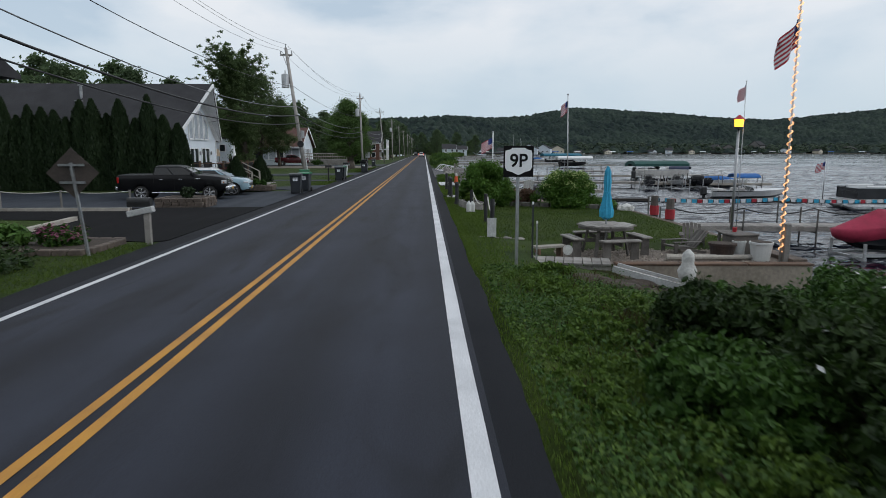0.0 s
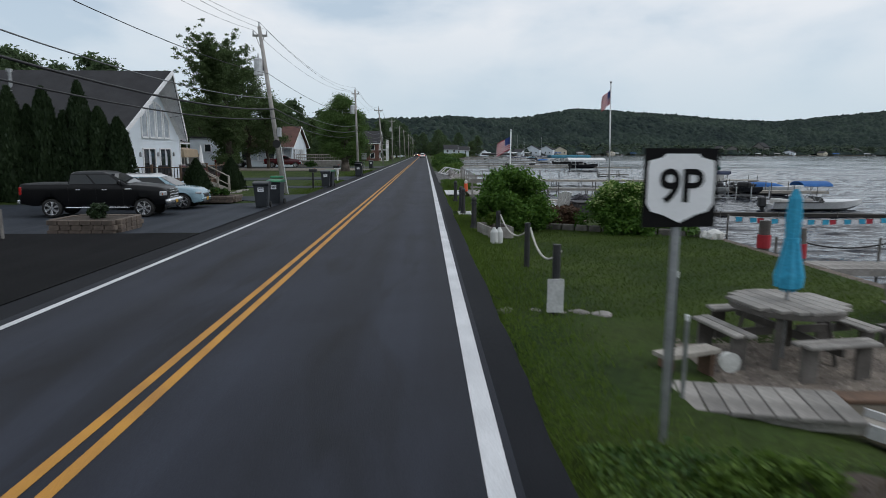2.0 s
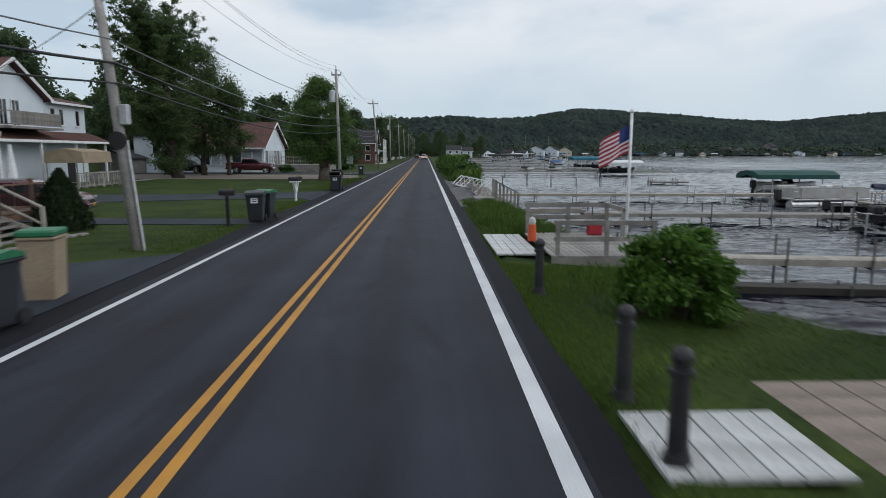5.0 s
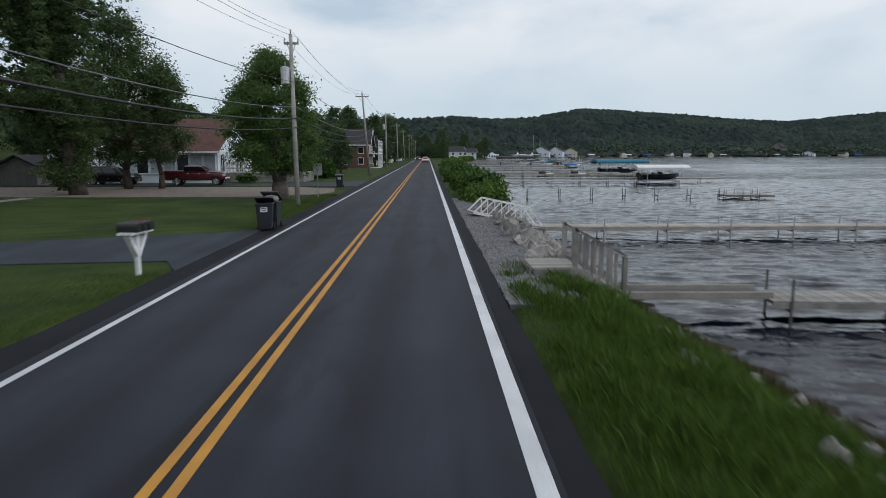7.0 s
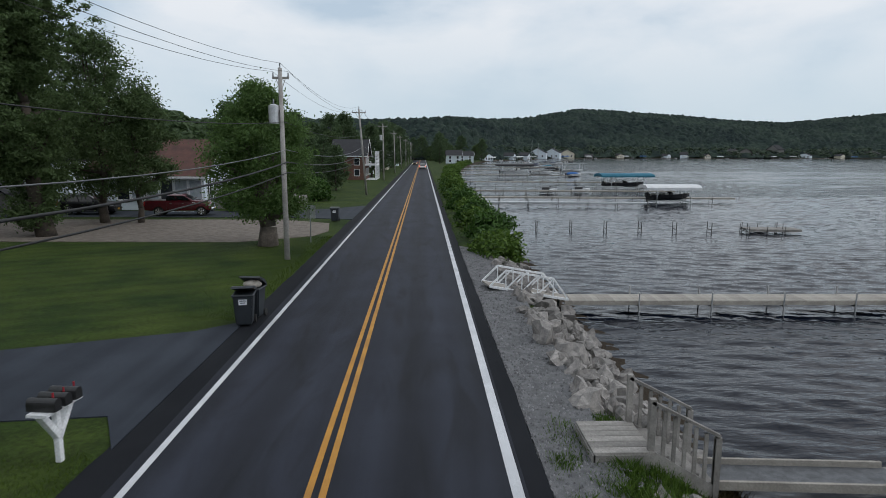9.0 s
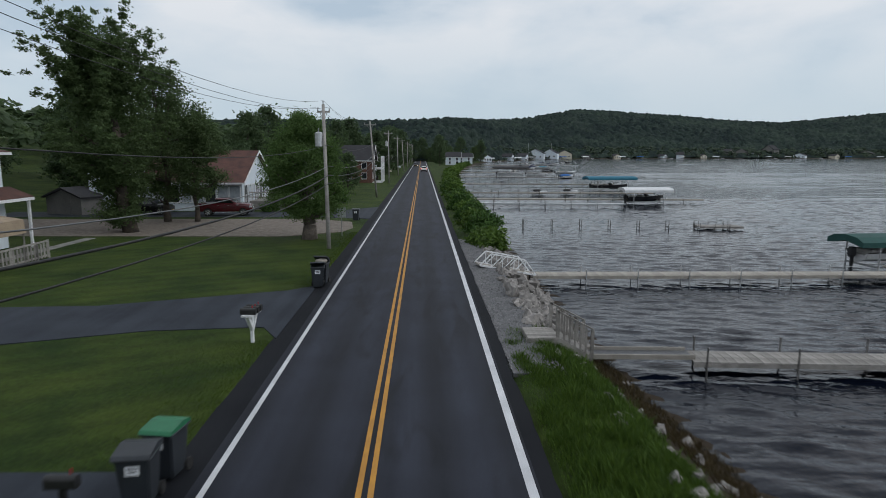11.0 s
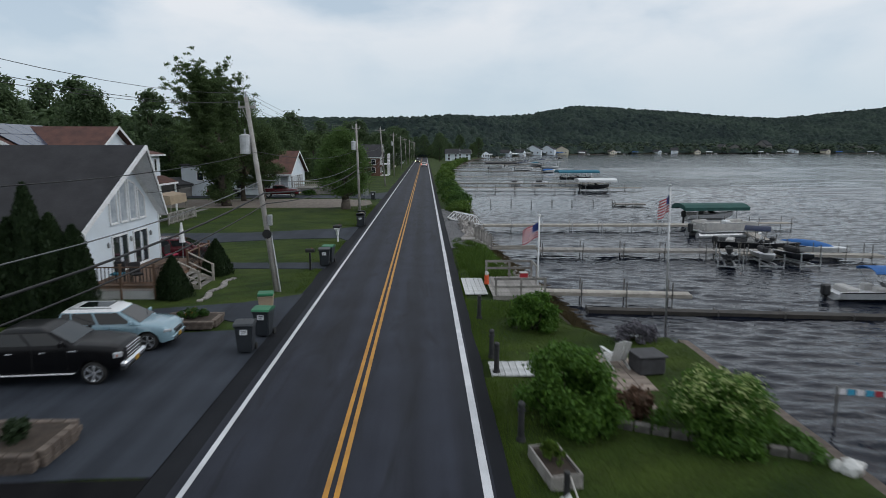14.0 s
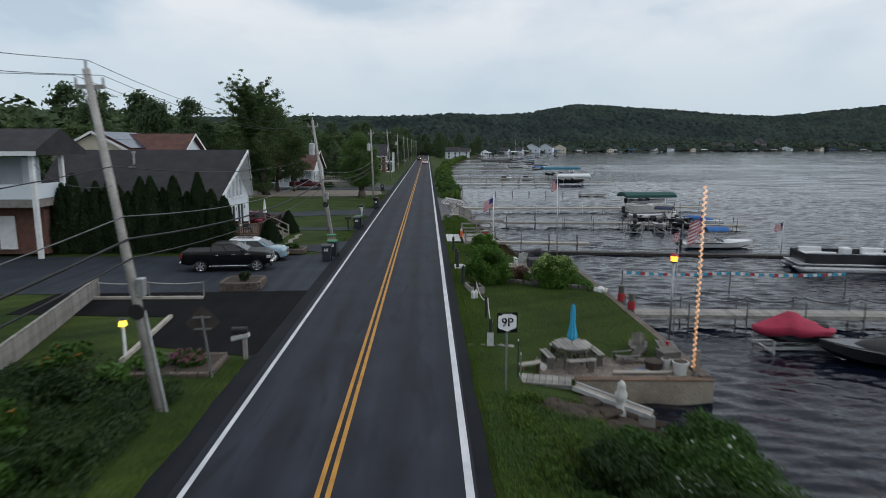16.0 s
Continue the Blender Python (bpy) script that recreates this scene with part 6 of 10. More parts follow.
SOIL = mat("garden_soil", (0.05, 0.036, 0.026), (0.03, 0.022, 0.016), 0.95, scale=4, fine=25, bump=0.6)
block_bed("raised_planter", "brown block raised planter with a small shrub", -8.35, -6.45, 29.2, 30.9, -0.235, 3)
block_bed("raised_planter", "low brown block planting bed by the parking", -8.3, -6.2, 39.6, 40.9, -0.13, 2)
block_bed("flower_bed", "low stone-edged flower bed with pink flowers", -7.4, -4.75, 17.0, 18.9, -0.15, 1)
bm = bm_new()
bar(bm, (-8.7, 23.9, -0.06), (-8.1, 18.3, -0.06), 0.16, 0.14)
solid("landscape_timber", bm, WOODPALE, "pale landscape timber edging the lawn", "timber edging")
bm = bm_new()
for k in range(14):
    box(bm, (-8.2 + 0.12 * math.sin(k), 44.0 + 0.36 * k, -0.11), (0.26, 0.3, 0.08), rz=random.uniform(-15, 15), bev=0.02)
solid("garden_edging", bm, ROCK, "row of low grey stones edging the lawn", "stone edging", kind="stuff")
# low wooden wall with railing by the neighbour's terrace
lw = thing("fence", "low weathered grey board fence by the terrace", "fence")
brd = mesh_of(box(bm_new(), (0, 0, 0), (0.03, 0.19, 0.85)), "fence_board", WOODGREY)
for k in range(56):
    u = k / 55
    piece("fence_board", brd, lw, pose(-11.4 - 2.5 * u, 17.0 + 11.2 * u, 0.28, 0, 0, 12.5))
bm = bm_new()
bar(bm, (-11.4, 17.0, 0.73), (-13.9, 28.2, 0.73), 0.12, 0.05)
part("cap_rail", bm, WOODGREY, lw)
lp = thing("garden_lamp", "small garden post lamp with a lit yellow shade", "lamp", pose(-8.2, 18.8, -0.13))
part("post", rod(bm_new(), (0, 0, 0), (0, 0, 1.15), 0.06, 0.05), TRIM, lp)
part("shade", rod(bm_new(), (0, 0, 1.15), (0, 0, 1.36), 0.14, 0.10, 12), YELLOWGLOW, lp, "glowing yellow shade")
part("cap", rod(bm_new(), (0, 0, 1.36), (0, 0, 1.44), 0.18, 0.03, 12), BLACKMETAL, lp)
cf = thing("chain_fence", "sagging white chain between short posts by the drive", "fence")
for x in (-8.6, -11.2, -13.6):
    part("post", rod(bm_new(), (x, 27.6, -0.14), (x, 27.6, 0.65), 0.04), WOODGREY, cf)
for a, b in ((-8.6, -11.2), (-11.2, -13.6)):
    me = tube("chain", hang((a, 27.6, 0.6), (b, 27.6, 0.6), 0.08), 0.02, ROPE, 5)
    o = new("chain", me)
    o.parent = cf
bm = bm_new()
box(bm, (-11.2, 27.2, -0.07), (5.4, 0.16, 0.14))
solid("landscape_timber", bm, WOODPALE, "pale timber kerb along the parking area", "timber edging")


# ---- lake side ----
def gz_at(x, y):
    return float(ground_z(x, y))


# route sign
rs9 = thing("route_sign", "black route sign with white shield reading 9P", "road sign", pose(4.52, 15.78, 0, 0, 0, 6))
part("panel", box(bm_new(), (0, -0.02, 1.91), (0.61, 0.006, 0.61)), SIGNBLACK, rs9)
sh_pts = [(-0.13, 0.265), (0.13, 0.265), (0.165, 0.235), (0.265, 0.21), (0.275, 0.15), (0.275, -0.12), (0.235, -0.18), (0.13, -0.21), (0.0, -0.27), (-0.13, -0.21), (-0.235, -0.18), (-0.275, -0.12), (-0.275, 0.15), (-0.265, 0.21), (-0.165, 0.235)]
part("shield", prism(bm_new(), [(p[0], p[1] + 1.91) for p in sh_pts], "y", -0.030, -0.024), SIGNWHITE, rs9, "white shield")
tx = bpy.data.curves.new("route_number", "FONT")
tx.body, tx.size, tx.align_x, tx.align_y, tx.extrude, tx.offset = "9P", 0.36, "CENTER", "CENTER", 0.002, 0.006
tx.materials.append(SIGNBLACK)
to = new("route_number", tx)
to.parent = rs9
to.matrix_local = pose(0, -0.034, 1.915, 90, 0, 0)
pb = bm_new()
box(pb, (0, 0, 0.85), (0.05, 0.006, 2.7))
for s in (-1, 1):
    box(pb, (s * 0.028, 0.014, 0.85), (0.006, 0.034, 2.7))
for k in range(22):
    box(pb, (0, -0.0035, -0.3 + 0.1 * k), (0.012, 0.004, 0.012))
part("post", pb, STEEL, rs9, "perforated steel channel post")

for x, y, h, mt, lb in ((5.05, 17.0, 1.25, BINGREY, "dark green steel fence stake in the grass"), (5.12, 16.85, 0.85, STEEL, "thin steel stake beside the fence stake")):
    st = thing("fence_stake", lb, "stake", pose(x, y, gz_at(x, y) - 0.05))
    part("stake", box(bm_new(), (0, 0, h / 2), (0.035, 0.03, h)), mt, st)
    part("tip", box(bm_new(), (0, 0, h + 0.03), (0.036, 0.031, 0.06)), SIGNWHITE, st)

# patio of gravel with a round table
PZ = -0.45
pg = slab("patio", [(5.9, 17.6), (6.75, 17.3), (11.1, 17.15), (11.1, 20.4), (8.2, 20.6), (6.0, 19.8)], PZ + 0.02, PEAGRAVEL, "brown pea gravel patio by the water", "patio", 0.1)
rg = rng_of(5)
pv, pf = [], []
for k in range(2600):
    x, y = rg.uniform(6.0, 10.9), rg.uniform(17.2, 20.3)
    if y < 17.7 - (x - 5.9) * 0.5:
        continue
    s = rg.uniform(0.02, 0.05)
    b0 = len(pv)
    for dx, dy, dz in ((-1, 0, 0), (0, -1, 0), (1, 0.1, 0), (0, 1, 0), (0, 0, 0.9)):
        pv.append((x + dx * s * rg.uniform(0.7, 1.2), y + dy * s * rg.uniform(0.7, 1.2), PZ + 0.02 + dz * s * rg.uniform(0.5, 1)))
    pf += [(b0, b0 + 1, b0 + 4), (b0 + 1, b0 + 2, b0 + 4), (b0 + 2, b0 + 3, b0 + 4), (b0 + 3, b0, b0 + 4)]
PEBBLE = mat("pebbles", (0.27, 0.235, 0.20), (0.14, 0.12, 0.105), 0.9, scale=3, fine=20, bump=0.2, island=0.35)
me = bpy.data.meshes.new("pebbles")
me.from_pydata(pv, [], pf)
me.materials.append(PEBBLE)
tagged(new("pebbles", me), "loose brown pebbles on the gravel patio", "pebbles", kind="stuff")

tb = thing("picnic_table", "weathered grey round wooden picnic table with four benches", "picnic table", pose(7.15, 18.6, PZ + 0.02, 0, 0, 8))
for k in range(8):
    x = -0.665 + 0.19 * k
    hw = math.sqrt(0.80 ** 2 - (abs(x) + 0.02) ** 2)
    part("top_board", box(bm_new(), (x, 0, 0.74), (0.182, 2 * hw, 0.04), bev=0.006), WOODGREY, tb)
part("edge_frame", prism(bm_new(), [(0.80 * math.cos(k * math.pi / 10), 0.80 * math.sin(k * math.pi / 10)) for k in range(20)], "z", 0.655, 0.718), WOODOLD, tb)
for k in range(4):
    a = k * math.pi / 2
    ca, sa = math.cos(a), math.sin(a)
    out, u = Vector((ca, sa, 0)), Vector((-sa, ca, 0))
    part("leg", bar(bm_new(), out * 0.38 + u * 0.38 + Vector((0, 0, 0.66)), out * 0.5 + u * 0.5, 0.10, 0.05), WOODOLD, tb)
    part("support_arm", bar(bm_new(), out * 0.2 + Vector((0, 0, 0.37)), out * 1.16 + Vector((0, 0, 0.37)), 0.05, 0.10), WOODOLD, tb)
    for o in (-0.085, 0.085):
        bb = box(bm_new(), (0, 0, 0), (0.155, 1.16 - 0.5 * o, 0.045), bev=0.012)
        bmesh.ops.transform(bb, verts=bb.verts[:], matrix=Matrix.Translation(out * (1.05 + o) + Vector((0, 0, 0.45))) @ Matrix.Rotation(a, 4, "Z"))
        part("bench_board", bb, WOODGREY, tb)
    for e in (-0.42, 0.42):
        part("bench_leg", bar(bm_new(), out * 1.05 + u * e, out * 1.05 + u * e + Vector((0, 0, 0.43)), 0.24, 0.05), WOODOLD, tb)
tb.scale = (0.84, 0.84, 1.0)
um = thing("patio_umbrella", "closed bright blue patio umbrella standing in the table", "umbrella", pose(7.15, 18.6, PZ + 0.02, 0, 0, 0))
part("pole", rod(bm_new(), (0, 0, 0.0), (0, 0, 2.15), 0.022, 0.022, 10), STEEL, um)
cb = bm_new()
rows_u = [(0.86, 0.07), (0.93, 0.13), (1.08, 0.14), (1.3, 0.10), (1.5, 0.075), (1.56, 0.065), (1.8, 0.075), (2.05, 0.06), (2.17, 0.02)]
rings = []
for z, r in rows_u:
    rings.append([cb.verts.new((r * (1 + 0.28 * (k % 2)) * math.cos(k * math.pi / 8), r * (1 + 0.28 * (k % 2)) * math.sin(k * math.pi / 8), z + (0.05 * (k % 2) if z < 0.9 else 0))) for k in range(16)])
for a, b in zip(rings, rings[1:]):
    for k in range(16):
        cb.faces.new((a[k], a[(k + 1) % 16], b[(k + 1) % 16], b[k]))
part("canopy", cb, UMBRELLA, um, "folded bright blue canopy")
part("tie", rod(bm_new(), (0, 0, 1.5), (0, 0, 1.56), 0.09, 0.09, 12), UMBRELLA, um)

# seawall round the patio and lawn
SEACONCRETE = mat("stained_concrete", (0.29, 0.255, 0.205), (0.16, 0.135, 0.105), 0.9, scale=1.1, fine=14, bump=0.4)
sw = thing("seawall", "pale concrete seawall with a brown cap along the water", "seawall", kind="structure")
part("wall", bar(bm_new(), (6.95, 17.24, -1.16), (11.40, 17.04, -1.16), 0.24, 1.42), SEACONCRETE, sw)
part("wall", bar(bm_new(), (11.28, 17.18, -1.15), (11.28, 38.7, -1.15), 0.24, 1.46), STONEWALL, sw)
cap = mesh_of(box(bm_new(), (0, 0, 0), (0.36, 1.16, 0.09), bev=0.012), "cap_stone", STONEWALL)
for k in range(18):
    piece("cap_stone", cap, sw, pose(11.24, 17.75 + 1.18 * k, -0.38, 0, 0, random.uniform(-0.8, 0.8)))
capb = mesh_of(box(bm_new(), (0, 0, 0), (1.46, 0.28, 0.05), bev=0.01), "cap_board", WOODBROWN)
for k in range(3):
    piece("cap_board", capb, sw, pose(7.72 + 1.49 * k, 17.205 - 0.067 * k, -0.42, 0, 0, -2.6))
bm = bm_new()
rr = rng_of(8)
for k in range(26):
    y = rr.uniform(24, 38.5)
    ball(bm, (11.55 + rr.uniform(0, 0.5), y, -1.25 + rr.uniform(0, 0.25)), rr.uniform(0.12, 0.26), 1, 0.5, k)
solid("shore_rocks", bm, ROCK, "loose rocks at the foot of the seawall", "rocks", kind="stuff")

# boardwalk and gangplank
bw = thing("boardwalk", "short grey weathered plank boardwalk", "boardwalk", pose(5.63, 16.87, -0.28, 0, 0, -13))
pl = mesh_of(box(bm_new(), (0, 0, 0), (0.185, 0.80, 0.045), bev=0.006), "plank", WOODGREY)
for k in range(11):
    piece("plank", pl, bw, pose(-1.0 + 0.2 * k, 0, 0, 0, 0, random.uniform(-1.2, 1.2)))
for y in (-0.3, 0.3):
    part("bearer", box(bm_new(), (0, y, -0.07), (2.2, 0.09, 0.1)), WOODGREY, bw)
gp = thing("gangplank", "pale weathered gangplank sloping along the bank", "gangplank")
ga, gb_ = Vector((6.72, 16.42, -0.40)), Vector((8.75, 15.2, -0.83))
gn = Vector((0.51, 0.86, 0))
for o in (0.0, 0.2):
    part("plank", bar(bm_new(), ga + gn * o, gb_ + gn * o, 0.19, 0.045), WOODPALE, gp)
for o in (-0.11, 0.31):
    part("kerb_rail", bar(bm_new(), ga + gn * o + Vector((0, 0, 0.03)), gb_ + gn * o + Vector((0, 0, 0.03)), 0.045, 0.13), WOODWHITE, gp)
for u in (0.5, 0.95):
    q = ga.lerp(gb_, u)
    part("support", box(bm_new(), (q.x, q.y, q.z - 0.34), (0.5, 0.1, 0.62)), WOODGREY, gp)
stt = bm_new()
prof = [(0.0, 0.17), (0.12, 0.18), (0.25, 0.13), (0.4, 0.10), (0.52, 0.15), (0.66, 0.17), (0.78, 0.11), (0.86, 0.12), (0.96, 0.10), (1.04, 0.03)]
rings = [[stt.verts.new((r * (1 + 0.22 * noise.noise((k * 0.9, z * 5, 2))) * math.cos(k * math.pi / 7), r * 0.85 * (1 + 0.25 * noise.noise((k * 0.7, z * 6, 5))) * math.sin(k * math.pi / 7), z)) for k in range(14)] for z, r in prof]
for a, b in zip(rings, rings[1:]):
    for k in range(14):
        stt.faces.new((a[k], a[(k + 1) % 14], b[(k + 1) % 14], b[k]))
stt.faces.new(rings[0][::-1])
stt.faces.new(rings[-1])
solid("statue", stt, PLASTER, "weathered white plaster garden statue on the bank", "statue", pose(7.95, 15.55, gz_at(7.95, 15.55) - 0.03) @ Matrix.Scale(1.12, 4), smooth=True)
hs = solid("hose_coil", rod(bm_new(), (0, -0.05, 0.3), (0, 0.05, 0.3), 0.12, 0.10, 14), PLASTER, "white coiled hose on a short stand", "hose", pose(6.0, 17.7, -0.47))
bt = thing("bench", "weathered low wooden bench by the stakes", "bench", pose(5.6, 17.9, -0.42, 0, 0, 20))
part("seat", box(bm_new(), (0, 0, 0.3), (0.8, 0.25, 0.05)), WOODPALE, bt)
for s in (-0.3, 0.3):
    part("leg", box(bm_new(), (s, 0, 0.14), (0.06, 0.2, 0.28)), WOODBROWN, bt)


def adirondack(m, mt, label):
    t = thing("adirondack_chair", label, "chair", m)
    for k in range(5):
        part("back_slat", bar(bm_new(), (-0.22 + 0.11 * k, 0.22, 0.25), (-0.22 + 0.11 * k, 0.55, 1.0 - 0.03 * abs(k - 2)), 0.09, 0.022), mt, t)
    for k in range(5):
        part("seat_slat", bar(bm_new(), (-0.27, -0.28 + 0.11 * k, 0.36 - 0.025 * k), (0.27, -0.28 + 0.11 * k, 0.36 - 0.025 * k), 0.09, 0.022), mt, t)
    for s in (-0.31, 0.31):
        part("armrest", box(bm_new(), (s, -0.02, 0.55), (0.12, 0.7, 0.025)), mt, t)
        part("front_leg", box(bm_new(), (s, -0.3, 0.27), (0.03, 0.09, 0.55)), mt, t)
        part("rear_leg", bar(bm_new(), (s * 0.88, -0.3, 0.33), (s * 0.88, 0.5, 0.02), 0.03, 0.11), mt, t)
    return t


adirondack(pose(9.15, 18.8, PZ + 0.02, 0, 0, -78), WOODOLD, "weathered grey wooden garden chair on the gravel patio").scale = (0.9, 1.1, 0.56)
adirondack(pose(9.9, 19.9, PZ + 0.02, 0, 0, -20), WOODOLD, "weathered grey wooden garden chair near the seawall").scale = (0.9, 1.1, 0.58)
adirondack(pose(7.9, 35.7, -0.31, 0, 0, 190), BUCKETWHITE, "pale grey plastic garden chair on the paved patio")
lt = thing("low_table", "weathered low wooden table with a red cup", "table", pose(10.75, 19.35, PZ + 0.02, 0, 0, 80))
for k in range(4):
    part("top_board", box(bm_new(), (0, -0.24 + 0.16 * k, 0.42), (1.1, 0.15, 0.035)), WOODOLD, lt)
for sx in (-0.45, 0.45):
    for sy in (-0.22, 0.22):
        part("leg", box(bm_new(), (sx, sy, 0.2), (0.07, 0.07, 0.4)), WOODGREY, lt)
solid("cup", rod(bm_new(), (0, 0, 0), (0, 0, 0.14), 0.05, 0.06, 12), RED, "red plastic cup on the low table", "cup", pose(10.75, 19.3, PZ + 0.46))


def tub(m, r, h, mt, label, nm="bucket"):
    t = thing(nm, label, "bucket", m)
    part("shell", rod(bm_new(), (0, 0, 0), (0, 0, h), r * 0.8, r, 20), mt, t)
    part("rim", rod(bm_new(), (0, 0, h - 0.03), (0, 0, h + 0.02), r * 1.07, r * 1.07, 20), mt, t)
    part("soil", rod(bm_new(), (0, 0, h + 0.012), (0, 0, h + 0.026), r * 0.92, r * 0.92, 18), SOIL, t)
    return t


tub(pose(10.55, 17.6, PZ + 0.02), 0.25, 0.42, BUCKETWHITE, "large white plastic planter bucket by the seawall")
tub(pose(10.2, 17.95, PZ + 0.02), 0.15, 0.40, BUCKETWHITE, "small white bucket by the seawall")
tub(pose(9.75, 17.85, PZ + 0.02), 0.30, 0.36, RUST, "rusty iron fire bowl on the patio", "fire_bowl")
ch = thing("crate", "dark weathered crate behind the buckets", "crate", pose(10.5, 18.5, PZ + 0.02, 0, 0, 10))
part("box", box(bm_new(), (0, 0, 0.24), (0.7, 0.45, 0.48), bev=0.02), WOODOLD, ch)
part("lid", box(bm_new(), (0, 0, 0.5), (0.74, 0.5, 0.05), bev=0.02), WOODOLD, ch)
wl_ = thing("driftwood", "grey driftwood logs lying on the gravel", "driftwood", pose(9.3, 17.5, PZ + 0.06, 0, 0, -5))
part("log", rod(bm_new(), (-1.0, 0, 0.05), (0.9, 0.1, 0.05), 0.07, 0.05, 9), WOODPALE, wl_)
part("log", rod(bm_new(), (-0.3, 0.25, 0.04), (1.3, 0.2, 0.04), 0.05, 0.06, 9), WOODGREY, wl_)
solid("blue_tarp", ball(bm_new(), (0, 0, 0.05), (0.16, 0.12, 0.05), 2, 0.5, 4), CANVASBLUE, "crumpled blue tarpaulin on the gravel", "tarpaulin", pose(9.35, 17.95, PZ + 0.01))


# flags
def flag(name, label, m, pole_h, fw, fh, furl=0.0, mt=STEEL, r=0.03, drop=0.05, lean=(0, 0), side=-1):
    """A pole with a striped flag blowing towards -x (side -1) or +x."""
    t = thing(name, label, "flag", m, "flags")
    top = Vector((lean[0], lean[1], pole_h))
    part("pole", rod(bm_new(), (0, 0, -0.3), top, r, r * 0.8, 10), mt, t, smooth=True)
    part("finial", ball(bm_new(), top + Vector((0, 0, 0.03)), r * 1.5, 2), mt, t)
    bm = bm_new()
    nx, ny = 14, 13
    grid = []
    for i in range(nx + 1):
        u = i / nx
        col = []
        for j in range(ny + 1):
            v = j / ny
            x = side * (u * fw * (1 - 0.45 * furl))
            y = 0.09 * math.sin(u * 7 + v * 2.0) * (0.3 + u) * (1 + furl)
            z = pole_h - drop - fh * (1 - v) - furl * u * fh * 0.9 - 0.12 * u * u * fw
            col.append(bm.verts.new((x + lean[0], y + lean[1], z)))
        grid.append(col)
    for i in range(nx):
        for j in range(ny):
            f = bm.faces.new((grid[i][j], grid[i + 1][j], grid[i + 1][j + 1], grid[i][j + 1]))
            f.material_index = 2 if (i < 6 and j >= 6) else (0 if j % 2 == 0 else 1)
    me = mesh_of(bm, "cloth", FLAGRED)
    me.materials.append(FLAGWHITE)
    me.materials.append(FLAGBLUE)
    o = new("cloth", me)
    o.parent = t
    tagged(o, "red and white striped cloth with blue canton")
    return t


flag("flag", "striped flag on a tall white pole beside the lawn", pose(10.9, 39.2, -0.32), 5.55, 0.45, 0.62, 0.5, ALU, 0.035, drop=0.3, lean=(-0.15, 0))
flag("flag", "striped flag flying from a white pole at the wooden deck", pose(7.35, 46.6, -0.5), 3.85, 1.0, 0.72, 0.5, TRIM, 0.045, drop=0.3)
flag("flag", "small striped flag at the end of a low dock", pose(28.6, 43.4, -1.0), 2.5, 0.7, 0.5, 0.4, ALU, 0.03)
fl = flag("flag", "striped flag atop a pole wrapped in lit rope light", pose(10.9, 17.4, PZ), 6.35, 0.62, 0.6, 0.8, ALU, 0.025, drop=0.9)
pts = [(0.045 * math.cos(k * 0.7), 0.045 * math.sin(k * 0.7), 0.25 + 0.0205 * k) for k in range(295)]
o = new("rope_light", tube("rope_light", pts, 0.012, ROPELIGHT, 5))
o.parent = fl
tagged(o, "warm glowing rope light wound up the pole")
part("base_post", box(bm_new(), (0.12, 0, 0.4), (0.12, 0.12, 1.0)), WOODGREY, fl)
flag("flag", "small striped flag on a thin mast near the dock lamp", pose(11.62, 20.95, -1.6), 5.6, 0.2, 0.3, 0.6, STEEL, 0.012)

lm = thing("post_lamp", "grey post lamp with a lit orange lantern", "lamp", pose(11.44, 20.85, -0.42))
part("post", rod(bm_new(), (0, 0, 0), (0, 0, 3.18), 0.04, 0.036, 12), STEEL, lm, smooth=True)
ln = part("lantern", rod(bm_new(), (0, 0, 3.2), (0, 0, 3.4), 0.11, 0.13, 8), BEACON, lm, "glowing orange glass")
part("roof", rod(bm_new(), (0, 0, 3.4), (0, 0, 3.53), 0.17, 0.02, 8), RED, lm, "red lantern roof")
part("collar", rod(bm_new(), (0, 0, 3.15), (0, 0, 3.2), 0.12, 0.12, 10), BLACKMETAL, lm)

for x, y, h in ((11.5, 27.1, 0.42), (11.48, 25.5, 0.42)):
    p = thing("mooring_pile", "weathered wooden mooring pile with a red band", "mooring pile", pose(x, y, -1.9), "mooring piles")
    part("timber_post", rod(bm_new(), (0, 0, 0), (0, 0, 1.9 + h), 0.15, 0.14, 12), WOODOLD, p)
    part("band", rod(bm_new(), (0, 0, 1.6), (0, 0, 1.95), 0.17, 0.17, 12), RED, p, "red painted band")
for k, (x, y, s) in enumerate(((11.0, 28.9, 0.22), (11.22, 29.05, 0.17), (10.82, 29.1, 0.16))):
    solid("pale_rock", ball(bm_new(), (0, 0, s * 0.6), s, 2, 0.6, k + 1), PLASTER, "pale round rock at the seawall corner", "rock", pose(x, y, -0.38))

# lawn's low wall, rope fence, bollards, stepping boards
GARDENSTONE = mat("garden_stone", (0.17, 0.16, 0.145), (0.09, 0.085, 0.078), 0.9, scale=2.5, fine=14, bump=0.6, obj_rand=0.25)
lwl = thing("garden_wall", "low grey stone wall at the lawn's end", "garden wall")
for k in range(14):
    x = 5.65 + 0.385 * k
    piece("stone", mesh_of(box(bm_new(), (0, 0, 0), (0.375, 0.22, 0.22), bev=0.02), "stone", GARDENSTONE) if k == 0 else stone_me, lwl, pose(x, 31.75 - 0.455 * (x - 5.6) + 0.02 * math.sin(k * 5), -0.24, 0, 0, -24.5 + random.uniform(-2, 2)))
    if k == 0:
        stone_me = lwl.children[0].data
